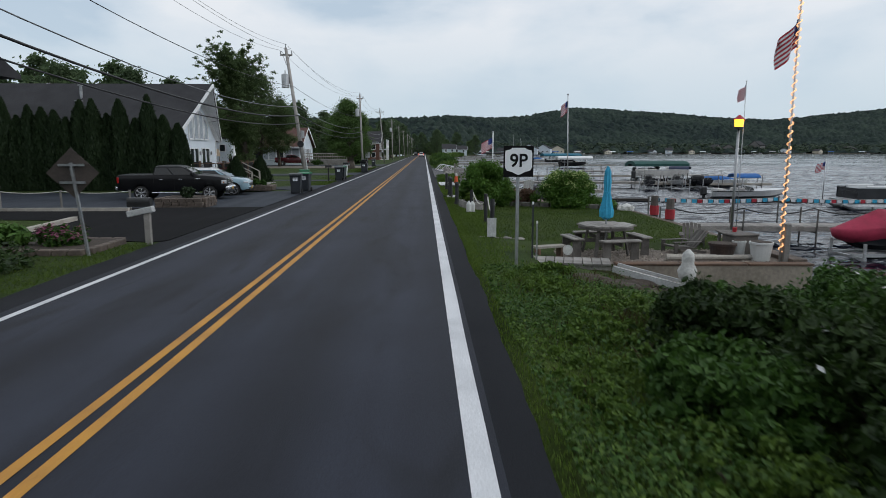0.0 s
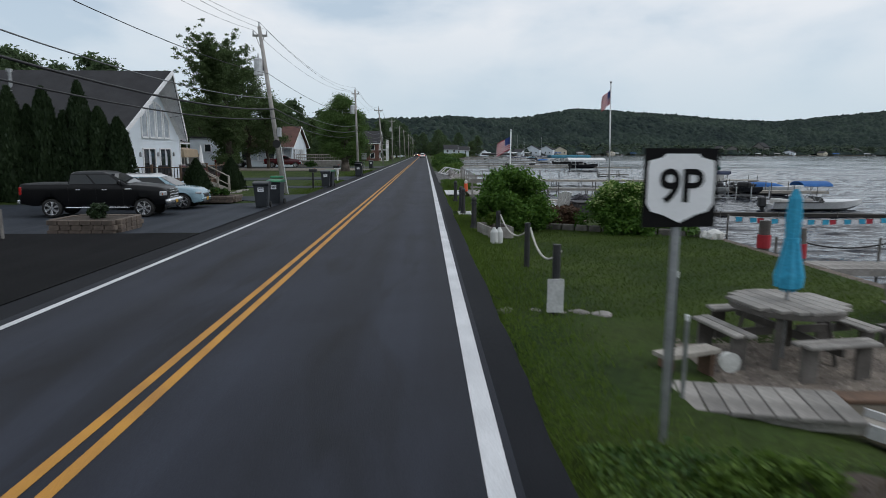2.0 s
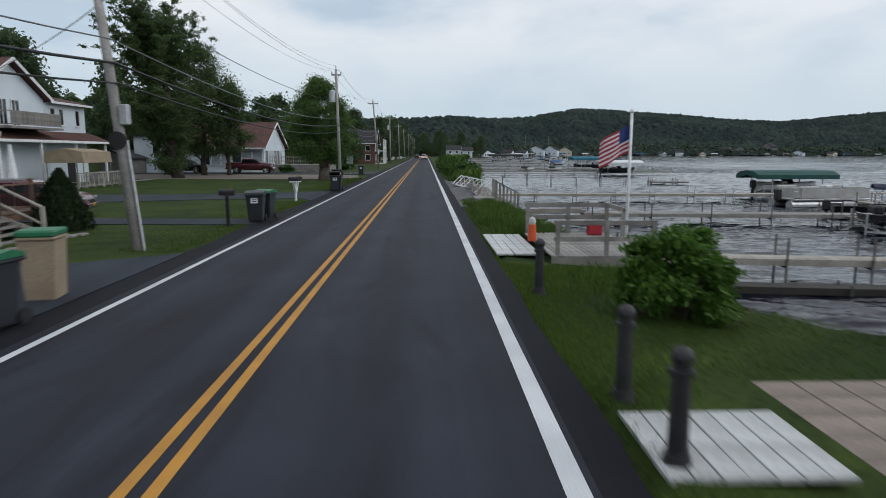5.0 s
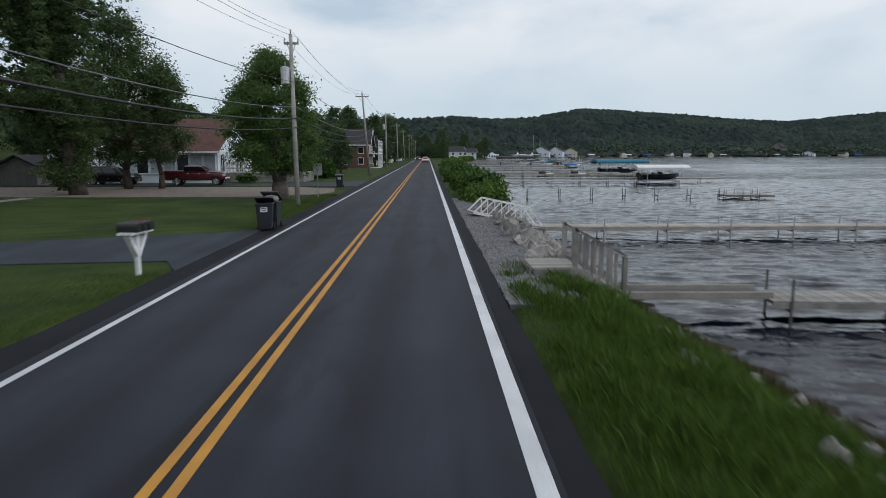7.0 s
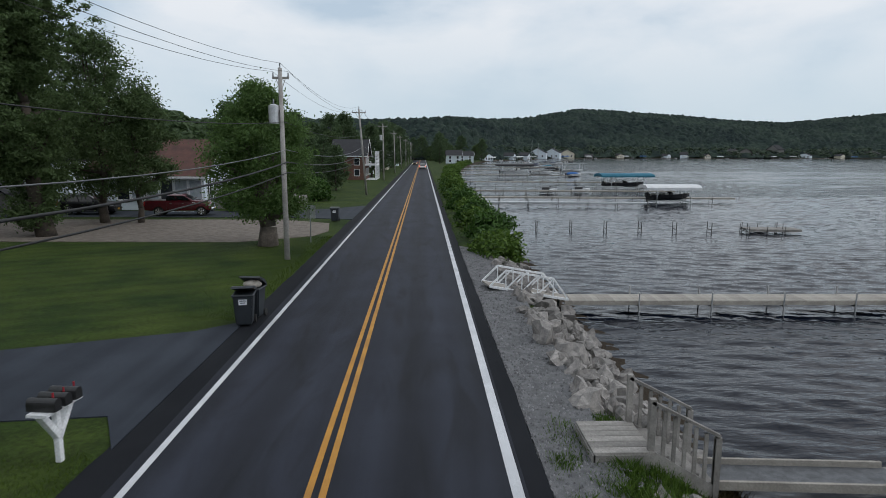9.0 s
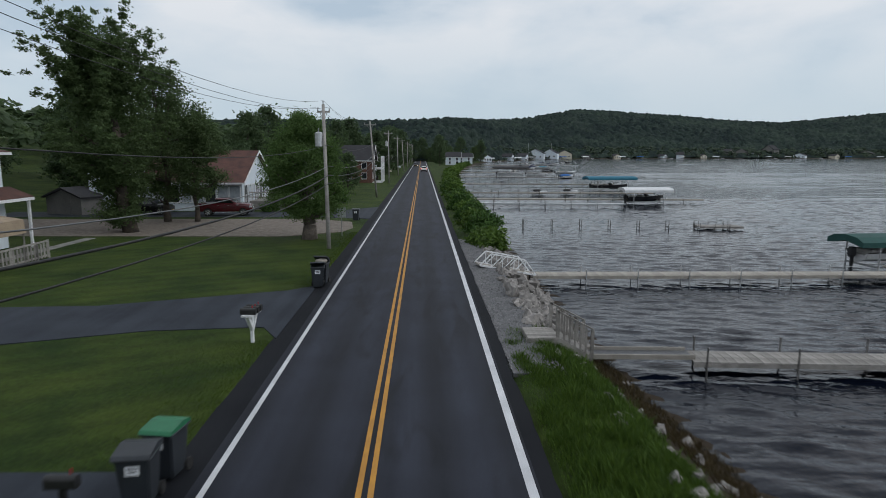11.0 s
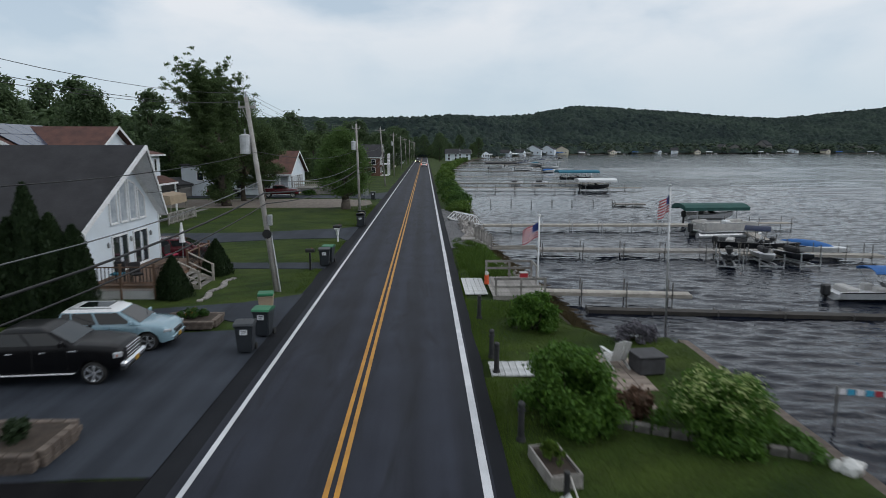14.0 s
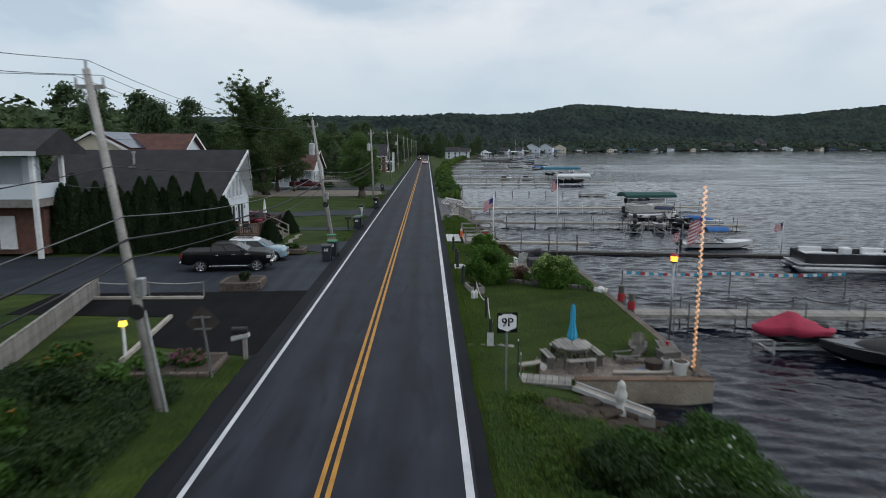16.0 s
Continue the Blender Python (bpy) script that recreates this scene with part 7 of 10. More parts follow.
rope_posts = [(4.47, 19.95, 0.85), (4.68, 23.9, 0.72), (4.47, 27.4, 0.64)]
rf = thing("rope_fence", "white rope slung between short dark posts", "rope fence")
for x, y, z in rope_posts:
    zb = gz_at(x, y) - 0.05
    part("post", rod(bm_new(), (x, y, zb), (x, y, z), 0.06, 0.06, 10), BLACKPOST, rf)
for (x0, y0, z0), (x1, y1, z1) in zip(rope_posts, rope_posts[1:]):
    o = new("rope", tube("rope", hang((x0 + 0.06, y0, z0 - 0.1), (x1 + 0.06, y1, z1 - 0.1), 0.34), 0.022, ROPE, 6))
    o.parent = rf
bm = box(bm_new(), (4.45, 19.86, 0.10), (0.24, 0.03, 0.50))
part("board", bm, WOODWHITE, rf, "white painted board")
o = new("rope_end", tube("rope_end", hang((4.53, 27.4, 0.54), (4.6, 28.4, -0.1), 0.1), 0.022, ROPE, 6))
o.parent = rf
cr = thing("wooden_planter", "weathered wooden trough planter with grasses", "planter", pose(4.55, 28.9, -0.22, 0, 0, 10))
for s in (-0.32, 0.32):
    for z in (0.09, 0.25):
        part("side_board", box(bm_new(), (s, 0, z), (0.045, 1.4, 0.15)), WOODGREY, cr)
for s in (-0.68, 0.68):
    part("end_board", box(bm_new(), (0, s, 0.17), (0.6, 0.045, 0.31)), WOODGREY, cr)
part("soil", box(bm_new(), (0, 0, 0.14), (0.58, 1.3, 0.26)), SOIL, cr)
for x, y in ((4.35, 27.2), (4.5, 27.35)):
    j = thing("jug", "white plastic jug float by the planter", "jug", pose(x, y, gz_at(x, y)))
    part("body", rod(bm_new(), (0, 0, 0), (0, 0, 0.3), 0.1, 0.1, 12), BUCKETWHITE, j)
    part("neck", rod(bm_new(), (0, 0, 0.3), (0, 0, 0.42), 0.1, 0.03, 12), BUCKETWHITE, j)
for x, y in ((3.98, 40.9), (3.97, 36.1), (3.98, 34.75), (4.05, 30.3)):
    b = thing("bollard", "black cast bollard with a rounded cap", "bollard", pose(x, y, gz_at(x, y) - 0.03), "black bollards")
    part("base", rod(bm_new(), (0, 0, 0), (0, 0, 0.14), 0.13, 0.10, 12), BLACKPOST, b)
    part("shaft", rod(bm_new(), (0, 0, 0.1), (0, 0, 0.88), 0.085, 0.07, 12), BLACKPOST, b)
    part("collar", rod(bm_new(), (0, 0, 0.78), (0, 0, 0.83), 0.1, 0.1, 12), BLACKPOST, b)
    part("cap", ball(bm_new(), (0, 0, 0.93), 0.09, 2), BLACKPOST, b)
for (cx, cy, n, lg, rz, mt, lb, z) in ((4.55, 35.1, 7, 1.25, 0, WOODWHITE, "white painted plank walkway in the grass", -0.16), (4.2, 46.6, 5, 3.6, 0, WOODWHITE, "pale weathered plank walkway to the deck", -0.10)):
    w = thing("plank_walkway", lb, "walkway", pose(cx, cy, z, 0, 0, rz))
    me = mesh_of(box(bm_new(), (0, 0, 0), (0.2, lg, 0.05), bev=0.006), "plank", mt)
    for k in range(n):
        piece("plank", me, w, pose((k - (n - 1) / 2) * 0.213, 0, 0, 0, 0, random.uniform(-0.8, 0.8)))
    part("bearer", box(bm_new(), (0, 0, -0.06), (n * 0.2, lg * 0.8, 0.08)), WOODGREY, w)
bm = bm_new()
for k in range(5):
    ball(bm, (3.8 + 0.36 * k, 20.15 + 0.06 * math.sin(k * 3), -0.2 - 0.015 * k), (0.17, 0.13, 0.05), 2, 0.3, k)
solid("stepping_stones", bm, ROCK, "flat pale stepping stones in the grass", "stones", kind="stuff")

# second yard: paved patio, covered fire table
pt = thing("paved_patio", "brown paver patio behind the bushes", "patio", kind="structure")
pv_me = mesh_of(box(bm_new(), (0, 0, 0), (0.46, 0.46, 0.06), bev=0.008), "paver", PATIO)
for i in range(6):
    for j in range(10):
        x, y = 5.95 + 0.475 * i, 32.4 + 0.475 * j
        if y > 36.9 or (x > 8.3 and y < 33.6):
            continue
        piece("paver", pv_me, pt, pose(x, y, -0.325, 0, 0, 0))
ft = thing("fire_table", "square fire table under a dark grey cover", "fire table", pose(8.75, 35.2, -0.31, 0, 0, 8))
part("cover", box(bm_new(), (0, 0, 0.28), (0.85, 0.85, 0.56), bev=0.05), GREYFABRIC, ft)
part("lid", box(bm_new(), (0, 0, 0.58), (0.95, 0.95, 0.05), bev=0.02), GREYFABRIC, ft)

# wooden viewing deck at the bank
vd = thing("deck", "grey weathered plank deck built over the bank", "deck")
me = mesh_of(box(bm_new(), (0, 0, 0), (0.138, 4.3, 0.04), bev=0.005), "deck_board", WOODGREY)
for k in range(17):
    piece("deck_board", me, vd, pose(4.98 + 0.147 * k, 46.5, -0.08))
part("rim_joist", box(bm_new(), (6.15, 44.38, -0.22), (2.5, 0.05, 0.24)), WOODGREY, vd)
part("rim_joist", box(bm_new(), (6.15, 48.6, -0.22), (2.5, 0.05, 0.24)), WOODGREY, vd)
for x in (5.0, 6.2, 7.35):
    for y in (44.5, 48.5):
        part("post", box(bm_new(), (x, y, -0.75 if y < 45 else -0.2), (0.1, 0.1, 1.35 if y < 45 else 2.0)), WOODGREY, vd)
for z in (0.42, 0.78):
    part("rail", box(bm_new(), (6.15, 48.5, z), (2.45, 0.05, 0.12)), WOODGREY, vd)
part("rail", box(bm_new(), (7.35, 47.7, 0.78), (0.05, 1.7, 0.12)), WOODGREY, vd)
part("post", box(bm_new(), (7.35, 46.9, 0.2), (0.1, 0.1, 1.2)), WOODGREY, vd)
for x in (5.05, 6.2, 7.3):
    part("post", box(bm_new(), (x, 44.45, 0.32), (0.09, 0.09, 0.86)), WOODGREY, vd)
for z in (0.32, 0.70):
    part("rail", box(bm_new(), (6.15, 44.43, z), (2.4, 0.045, 0.11)), WOODGREY, vd)
hy = thing("hydrant_ornament", "small red and white garden hydrant ornament", "ornament", pose(4.85, 46.8, -0.05))
part("body", rod(bm_new(), (0, 0, 0), (0, 0, 0.45), 0.12, 0.1, 12), ORANGE, hy)
part("cap", ball(bm_new(), (0, 0, 0.52), (0.1, 0.1, 0.13), 2), PLASTER, hy)
pk2 = thing("patio_cooler", "red cooler beside the deck railing", "cooler", pose(6.9, 48.1, -0.06))
part("body", box(bm_new(), (0, 0, 0.15), (0.4, 0.28, 0.3), bev=0.03), RED, pk2)
part("lid", box(bm_new(), (0, 0, 0.32), (0.42, 0.3, 0.05), bev=0.015), PLASTER, pk2)


# ---- docks ----
def dock(label, x0, y0, x1, y1, z, w, mt, step=2.8, pipe_h=0.55, single=True, plank=0.28, deckless=False, name="dock", posts_in=0.0, legs=PIPE):
    d = thing(name, label, "dock")
    a, b = Vector((x0, y0, z)), Vector((x1, y1, z))
    u = (b - a).normalized()
    v = Vector((-u.y, u.x, 0))
    L = (b - a).length
    ang = math.degrees(math.atan2(u.y, u.x))
    if not deckless:
        if single:
            me = mesh_of(box(bm_new(), (0, 0, 0), (plank - 0.015, w, 0.04)), "plank", mt)
            n = int(L / plank)
            for k in range(n):
                c = a + u * (plank * (k + 0.5))
                piece("plank", me, d, pose(c.x, c.y, z - 0.02, 0, 0, ang))
        else:
            part("decking", bar(bm_new(), a - Vector((0, 0, 0.02)), b - Vector((0, 0, 0.02)), w, 0.04), mt, d)
        for s in (-1, 1):
            part("side_rail", bar(bm_new(), a + v * s * (w / 2 - 0.02) - Vector((0, 0, 0.11)), b + v * s * (w / 2 - 0.02) - Vector((0, 0, 0.11)), 0.05, 0.14), mt, d)
    n = max(2, int((L - posts_in) / step) + 1)
    pm = mesh_of(rod(bm_new(), (0, 0, -2.6 - z), (0, 0, pipe_h), 0.032, 0.032, 8), "pipe", legs)
    cm = mesh_of(bar(bm_new(), (0, -w / 2, -0.22), (0, w / 2, -0.22), 0.05, 0.06), "cross_brace", PIPE)
    for k in range(n):
        c = a + u * (posts_in + step * k)
        for s in (-1, 1):
            q = c + v * s * (w / 2 + 0.03)
            piece("pipe", pm, d, pose(q.x, q.y, z, 0, 0, ang))
        piece("cross_brace", cm, d, pose(c.x, c.y, z, 0, 0, ang))
    return d


dock("long pale plank dock on pipe legs at the truss ramp", 7.1, 75.6, 30.5, 75.4, -0.62, 1.15, WOODPALE, 2.85, 0.34, posts_in=2.9, legs=ALU)
dock("pale grey plank dock on pipe legs below the stairs", 9.9, 61.5, 27.5, 60.2, -0.66, 1.2, WOODGREY, 2.9, 0.5, posts_in=0.4)
dock("low tan plank dock beside the wooden deck", 7.5, 47.6, 15.0, 46.6, -0.55, 0.75, WOODPALE, 2.2, 0.6)
dock("low dark plank dock lying close to the water", 9.6, 45.7, 30.0, 43.1, -1.02, 0.6, WETWOOD, 3.0, 0.1, single=False)
dock("grey dock on pipe legs beside the seawall", 11.5, 26.0, 27.0, 25.0, -0.55, 1.1, WOODGREY, 2.6, 0.6)
dock("bare pipe frame of a dock without decking", 8.0, 101.6, 31.0, 100.0, -0.72, 0.9, PIPE, 2.75, 0.35, deckless=True)
dock("dark floating platform at the end of the pipe frame", 27.3, 100.4, 31.4, 100.2, -0.85, 1.6, WOODGREY, 1.4, 0.3, single=False)
for i, (xa, y, L) in enumerate(((10.5, 131.8, 31), (9.5, 124, 18), (9.4, 146, 30), (9.6, 158, 26), (10, 174, 34), (10.5, 192, 20), (11.5, 212, 28), (12.5, 226, 26), (14, 246, 30), (17, 268, 30), (20, 292, 34), (24, 320, 36), (28, 350, 34), (36, 385, 40))):
    dock("distant pale dock on thin pipe legs", xa - 2.5, y, xa + L, y - 1, -0.6, 1.0, (WOODPALE, ALU)[i % 2], 3.4, 0.4, single=False)
gl = thing("dock_platform", "dock section with steps beside the boat lift", "dock")
part("decking", box(bm_new(), (30.2, 76.6, -0.66), (3.0, 2.4, 0.08)), WOODPALE, gl)
part("decking", box(bm_new(), (34.5, 76.4, -0.66), (6.0, 1.2, 0.08)), WOODPALE, gl)
for x in (28.9, 31.5, 34.0, 37.2):
    for y in (75.7, 77.5):
        part("pipe", rod(bm_new(), (x, y, -2.6), (x, y, -0.1), 0.032), PIPE, gl)

# landing with stairs at the rocks
ls = thing("stair_landing", "weathered grey timber landing with stairs and railings", "stairs")
me = mesh_of(box(bm_new(), (0, 0, 0), (1.05, 0.2, 0.045), bev=0.005), "landing_board", WOODGREY)
for k in range(6):
    piece("landing_board", me, ls, pose(5.0, 61.45 + 0.212 * k, 0.03))
part("rim_joist", box(bm_new(), (5.0, 61.35, -0.08), (1.05, 0.05, 0.18)), WOODGREY, ls)
part("rim_joist", box(bm_new(), (4.48, 61.95, -0.08), (0.05, 1.25, 0.18)), WOODGREY, ls)
for x, y in ((5.4, 61.4), (5.4, 62.6), (4.6, 61.5), (4.6, 62.5)):
    part("post", box(bm_new(), (x, y, -0.45), (0.1, 0.1, 0.95)), WOODGREY, ls)
for k in range(4):
    part("tread", box(bm_new(), (5.68 + 0.27 * k, 62.0, -0.1 - 0.16 * k), (0.27, 1.1, 0.045)), WOODGREY, ls)
for y in (61.42, 62.58):
    part("stringer", bar(bm_new(), (5.5, y, -0.1), (6.65, y, -0.78), 0.05, 0.26), WOODGREY, ls)
    part("handrail", bar(bm_new(), (5.45, y, 0.92), (6.65, y, 0.30), 0.1, 0.05), WOODGREY, ls)
    for k in range(7):
        x = 5.5 + 0.185 * k
        part("baluster", box(bm_new(), (x, y, 0.36 - 0.097 * k * 1.05), (0.06, 0.045, 1.0)), WOODGREY, ls)
    for x, z in ((5.47, 0.3), (6.63, -0.4)):
        part("newel", box(bm_new(), (x, y, z), (0.1, 0.1, 1.35)), WOODGREY, ls)
GRATING = mat("steel_grating", (0.15, 0.155, 0.165), (0.09, 0.095, 0.10), 0.6, 0.4, scale=6, fine=55, bump=0.6, vary=0.9)
rp = thing("gangway", "grey mesh gangway from the stairs to the dock", "gangway")
part("deck", bar(bm_new(), (6.65, 61.95, -0.72), (10.0, 61.6, -0.66), 0.85, 0.06), GRATING, rp)
for s in (-0.42, 0.42):
    part("side_rail", bar(bm_new(), (6.65, 61.95 + s, -0.66), (10.0, 61.6 + s, -0.6), 0.06, 0.16), WOODPALE, rp)

tr = thing("truss_gangway", "white truss-sided gangway from road to dock", "gangway")
A, Bp = Vector((4.0, 75.0, 0.06)), Vector((7.15, 75.6, -0.6))
ud = (Bp - A).normalized()
vd2 = Vector((-ud.y, ud.x, 0)).normalized()
part("deck", bar(bm_new(), A, Bp, 1.0, 0.06), WOODPALE, tr)
for s in (-0.52, 0.52):
    P0, P1 = A + vd2 * s, Bp + vd2 * s
    upz = Vector((0, 0, 0.72))
    q = [P0.lerp(P1, k / 5) for k in range(6)]
    spans = [(P0, P1, 0.07, 0.09), (q[1] + upz, q[4] + upz, 0.06, 0.07), (q[0], q[1] + upz, 0.05, 0.06), (q[4] + upz, q[5], 0.05, 0.06)]
    spans += [(q[k], q[k] + upz, 0.04, 0.05) for k in (1, 2, 3, 4)] + [(q[k], q[k + 1] + upz, 0.035, 0.045) for k in (1, 2, 3)]
    for a, b, w, h in spans:
        part("truss_bar", bar(bm_new(), a, b, w, h), TRIM, tr)
for s in (-0.45, 0.45):
    part("post", rod(bm_new(), Bp + vd2 * s + Vector((0, 0, -2.0)), Bp + vd2 * s, 0.05), WOODGREY, tr)


# ---- boats ----
def hull_mesh(L, W, H, mt, bow=2.2, keel=0.25):
    bm = bm_new()
    rows_h, N = [], 12
    for i in range(N + 1):
        s = i / N
        w = W / 2 * (1 - max(0.0, (s - 0.5) / 0.5) ** bow)
        zs = H * (1 + 0.22 * s * s)
        zk = keel * 0.2 + (H * 0.75) * max(0.0, (s - 0.7) / 0.3) ** 2
        zc = zk + (zs - zk) * 0.38
        x = (s - 0.5) * L
        rows_h.append([(x, 0, zk), (x, w * 0.82, zc), (x, w, zs), (x, w * 0.84, zs + 0.01), (x, w * 0.80, zs - 0.22 * H if s < 0.62 else zs + 0.04)])
    full = []
    for r in rows_h:
        full.append([bm.verts.new(p) for p in r[::-1]] + [bm.verts.new((p[0], -p[1], p[2])) for p in r[1:]])
    for a, b in zip(full, full[1:]):
        for k in range(len(a) - 1):
            bm.faces.new((a[k], a[k + 1], b[k + 1], b[k]))
        bm.faces.new((a[0], b[0], b[-1], a[-1]))
    bm.faces.new(full[0])
    bmesh.ops.recalc_face_normals(bm, faces=bm.faces[:])
    return bm


def bimini(parent, x0, x1, w, z, mt, base_z):
    arc = [(w / 2 * math.cos(a), 0.28 * math.sin(a)) for a in np.linspace(0.1, math.pi - 0.1, 9)]
    top = [(y, z + h) for y, h in arc] + [(y, z + h - 0.04) for y, h in arc[::-1]]
    part("bimini", prism(bm_new(), top, "x", x0, x1), mt, parent, "stretched canvas sunshade")
    for x in (x0 + 0.1, x1 - 0.1):
        for s in (-1, 1):
            part("bimini_pole", rod(bm_new(), ((x0 + x1) / 2, s * w / 2, base_z), (x, s * w / 2 * 0.98, z + 0.03), 0.018), STEEL, parent)


def runabout(label, m, L, W, H, mt, cover=None, bim=None, group="moored boats"):
    t = thing("motorboat", label, "boat", m, group)
    part("hull", hull_mesh(L, W, H, mt), mt, t)
    part("rub_rail", bar(bm_new(), (-L / 2, W / 2 - 0.01, H * 0.98), (0, W / 2 - 0.01, H * 1.03), 0.04, 0.06), BLACKMETAL, t)
    part("rub_rail", bar(bm_new(), (-L / 2, -W / 2 + 0.01, H * 0.98), (0, -W / 2 + 0.01, H * 1.03), 0.04, 0.06), BLACKMETAL, t)
    if cover:
        part("cover", ball(bm_new(), (-L * 0.08, 0, H * 0.98), (L * 0.42, W * 0.46, H * 0.62), 2, 0.2, 2), cover, t, "fitted canvas cover", smooth=True)
    else:
        part("windscreen", prism(bm_new(), [(0.05 * L, H * 1.0), (0.0, H * 1.5), (-0.01 * L, H * 1.5), (0.04 * L, H * 1.0)], "y", -W * 0.36, W * 0.36), CARGLASS, t)
        for s in (-0.25, 0.25):
            part("seat", box(bm_new(), (-0.12 * L, s * W, H * 0.95), (0.5, 0.5, 0.5), bev=0.06), SEATVINYL, t)
        part("bench", box(bm_new(), (-0.36 * L, 0, H * 0.9), (0.6, W * 0.7, 0.45), bev=0.06), SEATVINYL, t)
    o = part("outboard", box(bm_new(), (-L / 2 - 0.28, 0, H * 0.95), (0.42, 0.4, 0.62), bev=0.08), DARKPLASTIC, t, "dark outboard motor")
    part("motor_leg", box(bm_new(), (-L / 2 - 0.26, 0, H * 0.25), (0.18, 0.12, 0.9)), DARKPLASTIC, o)
    if bim:
        bimini(t, -0.2 * L, 0.1 * L, W * 0.85, H + 0.95, bim, H)
    return t


def pontoon(label, m, L, W, bim=None, furn=SEATVINYL, fence_mat=HULLDARK, cover=None):
    t = thing("pontoon_boat", label, "boat", m, "moored boats")
    for s in (-1, 1):
        b = rod(bm_new(), (-L / 2, s * W * 0.36, 0.15), (L / 2 - 0.7, s * W * 0.36, 0.15), 0.32, 0.32, 14)
        rod(b, (L / 2 - 0.7, s * W * 0.36, 0.15), (L / 2, s * W * 0.36, 0.3), 0.32, 0.06, 14)
        part("pontoon", b, ALU, t, "aluminium float")
    part("deck", box(bm_new(), (0, 0, 0.52), (L - 0.4, W, 0.1), bev=0.02), ALU, t)
    for c, s in (((0, W / 2 - 0.03, 0.92), (L - 1.2, 0.04, 0.62)), ((0, -W / 2 + 0.03, 0.92), (L - 1.2, 0.04, 0.62)), ((L / 2 - 0.65, 0, 0.92), (0.04, W - 0.1, 0.62)), ((-L / 2 + 0.65, 0, 0.92), (0.04, W - 0.1, 0.62))):
        part("fence_panel", box(bm_new(), c, s), fence_mat, t)
    for z in (1.25,):
        part("rail", box(bm_new(), (0, W / 2 - 0.03, z), (L - 1.2, 0.05, 0.05)), STEEL, t)
        part("rail", box(bm_new(), (0, -W / 2 + 0.03, z), (L - 1.2, 0.05, 0.05)), STEEL, t)
    for x in (-L * 0.3, L * 0.25):
        for s in (-1, 1):
            part("couch", box(bm_new(), (x, s * (W / 2 - 0.4), 0.82), (1.5, 0.6, 0.5), bev=0.08), furn, t)
            part("couch_back", box(bm_new(), (x, s * (W / 2 - 0.16), 1.18), (1.5, 0.16, 0.4), bev=0.06), furn, t)
    part("console", box(bm_new(), (-0.2, -W * 0.2, 1.0), (0.6, 0.7, 0.9), bev=0.08), HULLWHITE, t)
    if cover:
        part("cover", ball(bm_new(), (-0.6, 0, 1.2), (L * 0.33, W * 0.44, 0.4), 2, 0.3, 5), cover, t, "fitted canvas cover", smooth=True)
    part("outboard", box(bm_new(), (-L / 2 - 0.2, 0, 0.8), (0.4, 0.4, 0.8), bev=0.08), DARKPLASTIC, t)
    if bim:
        bimini(t, -L * 0.28, L * 0.12, W * 0.96, 2.15, bim, 0.9)
    return t


def lift(label, m, L, W, canopy, z_top=2.2, boat=True, hull=HULLWHITE):
    t = thing("boat_lift", label, "boat lift", m, "boat lifts")
    for x in (-L * 0.32, L * 0.32):
        for s in (-1, 1):
            part("post", rod(bm_new(), (x, s * W / 2, -1.6), (x, s * W / 2, z_top), 0.05), ALU, t)
        part("beam", bar(bm_new(), (x, -W / 2, 0.1), (x, W / 2, 0.1), 0.08, 0.12), ALU, t)
    for s in (-1, 1):
        part("bunk", bar(bm_new(), (-L * 0.36, s * W * 0.25, 0.18), (L * 0.36, s * W * 0.25, 0.18), 0.1, 0.08), ALU, t)
        part("top_beam", bar(bm_new(), (-L * 0.48, s * W / 2, z_top - 0.1), (L * 0.48, s * W / 2, z_top - 0.1), 0.05, 0.06), ALU, t)
    if canopy:
        prof = [(-W * 0.56, -0.32), (-W * 0.56, 0.0), (-W * 0.34, 0.26), (0, 0.36), (W * 0.34, 0.26), (W * 0.56, 0.0), (W * 0.56, -0.32), (W * 0.53, -0.32), (0, -0.02), (-W * 0.53, -0.32)]
        part("canopy", prism(bm_new(), [(y, z + z_top) for y, z in prof], "x", -L * 0.52, L * 0.52), canopy, t, "stretched canvas canopy")
    if boat:
        b = runabout("motorboat raised on a lift under a canopy", m @ pose(0, 0, 0.22), L * 0.78, W * 0.72, 0.75, hull)
    return t


WZ = WATER_Z
runabout("white motorboat with a blue sunshade at the low dock", pose(25.9, 47.9, WZ - 0.15, 0, 0, -4), 5.6, 2.0, 0.65, HULLWHITE, bim=CANVASBLUE)
runabout("dark motorboat with a navy sunshade behind the jet skis", pose(27.6, 63.4, WZ - 0.1, 0, 0, -30), 6.0, 2.2, 0.75, HULLDARK, bim=CANVASNAVY)
runabout("white motorboat with a folded blue sunshade", pose(30.6, 61.9, WZ - 0.1, 0, 0, -60), 5.4, 2.0, 0.7, HULLWHITE, cover=CANVASBLUE)
pontoon("pontoon boat with pale furniture beside the green lift", pose(28.6, 71.5, WZ, 0, 0, 8), 6.2, 2.4, fence_mat=SEATVINYL)
pontoon("dark-sided pontoon boat with pale seats beyond the bunting", pose(30.2, 38.6, WZ, 0, 0, 170), 7.2, 2.6, furn=HULLWHITE, fence_mat=HULLDARK)
runabout("dark motorboat under a black cover", pose(34.5, 35.5, WZ - 0.1, 0, 0, 175), 6.0, 2.2, 0.8, HULLDARK, cover=CANVASBLACK, bim=CANVASTAN)
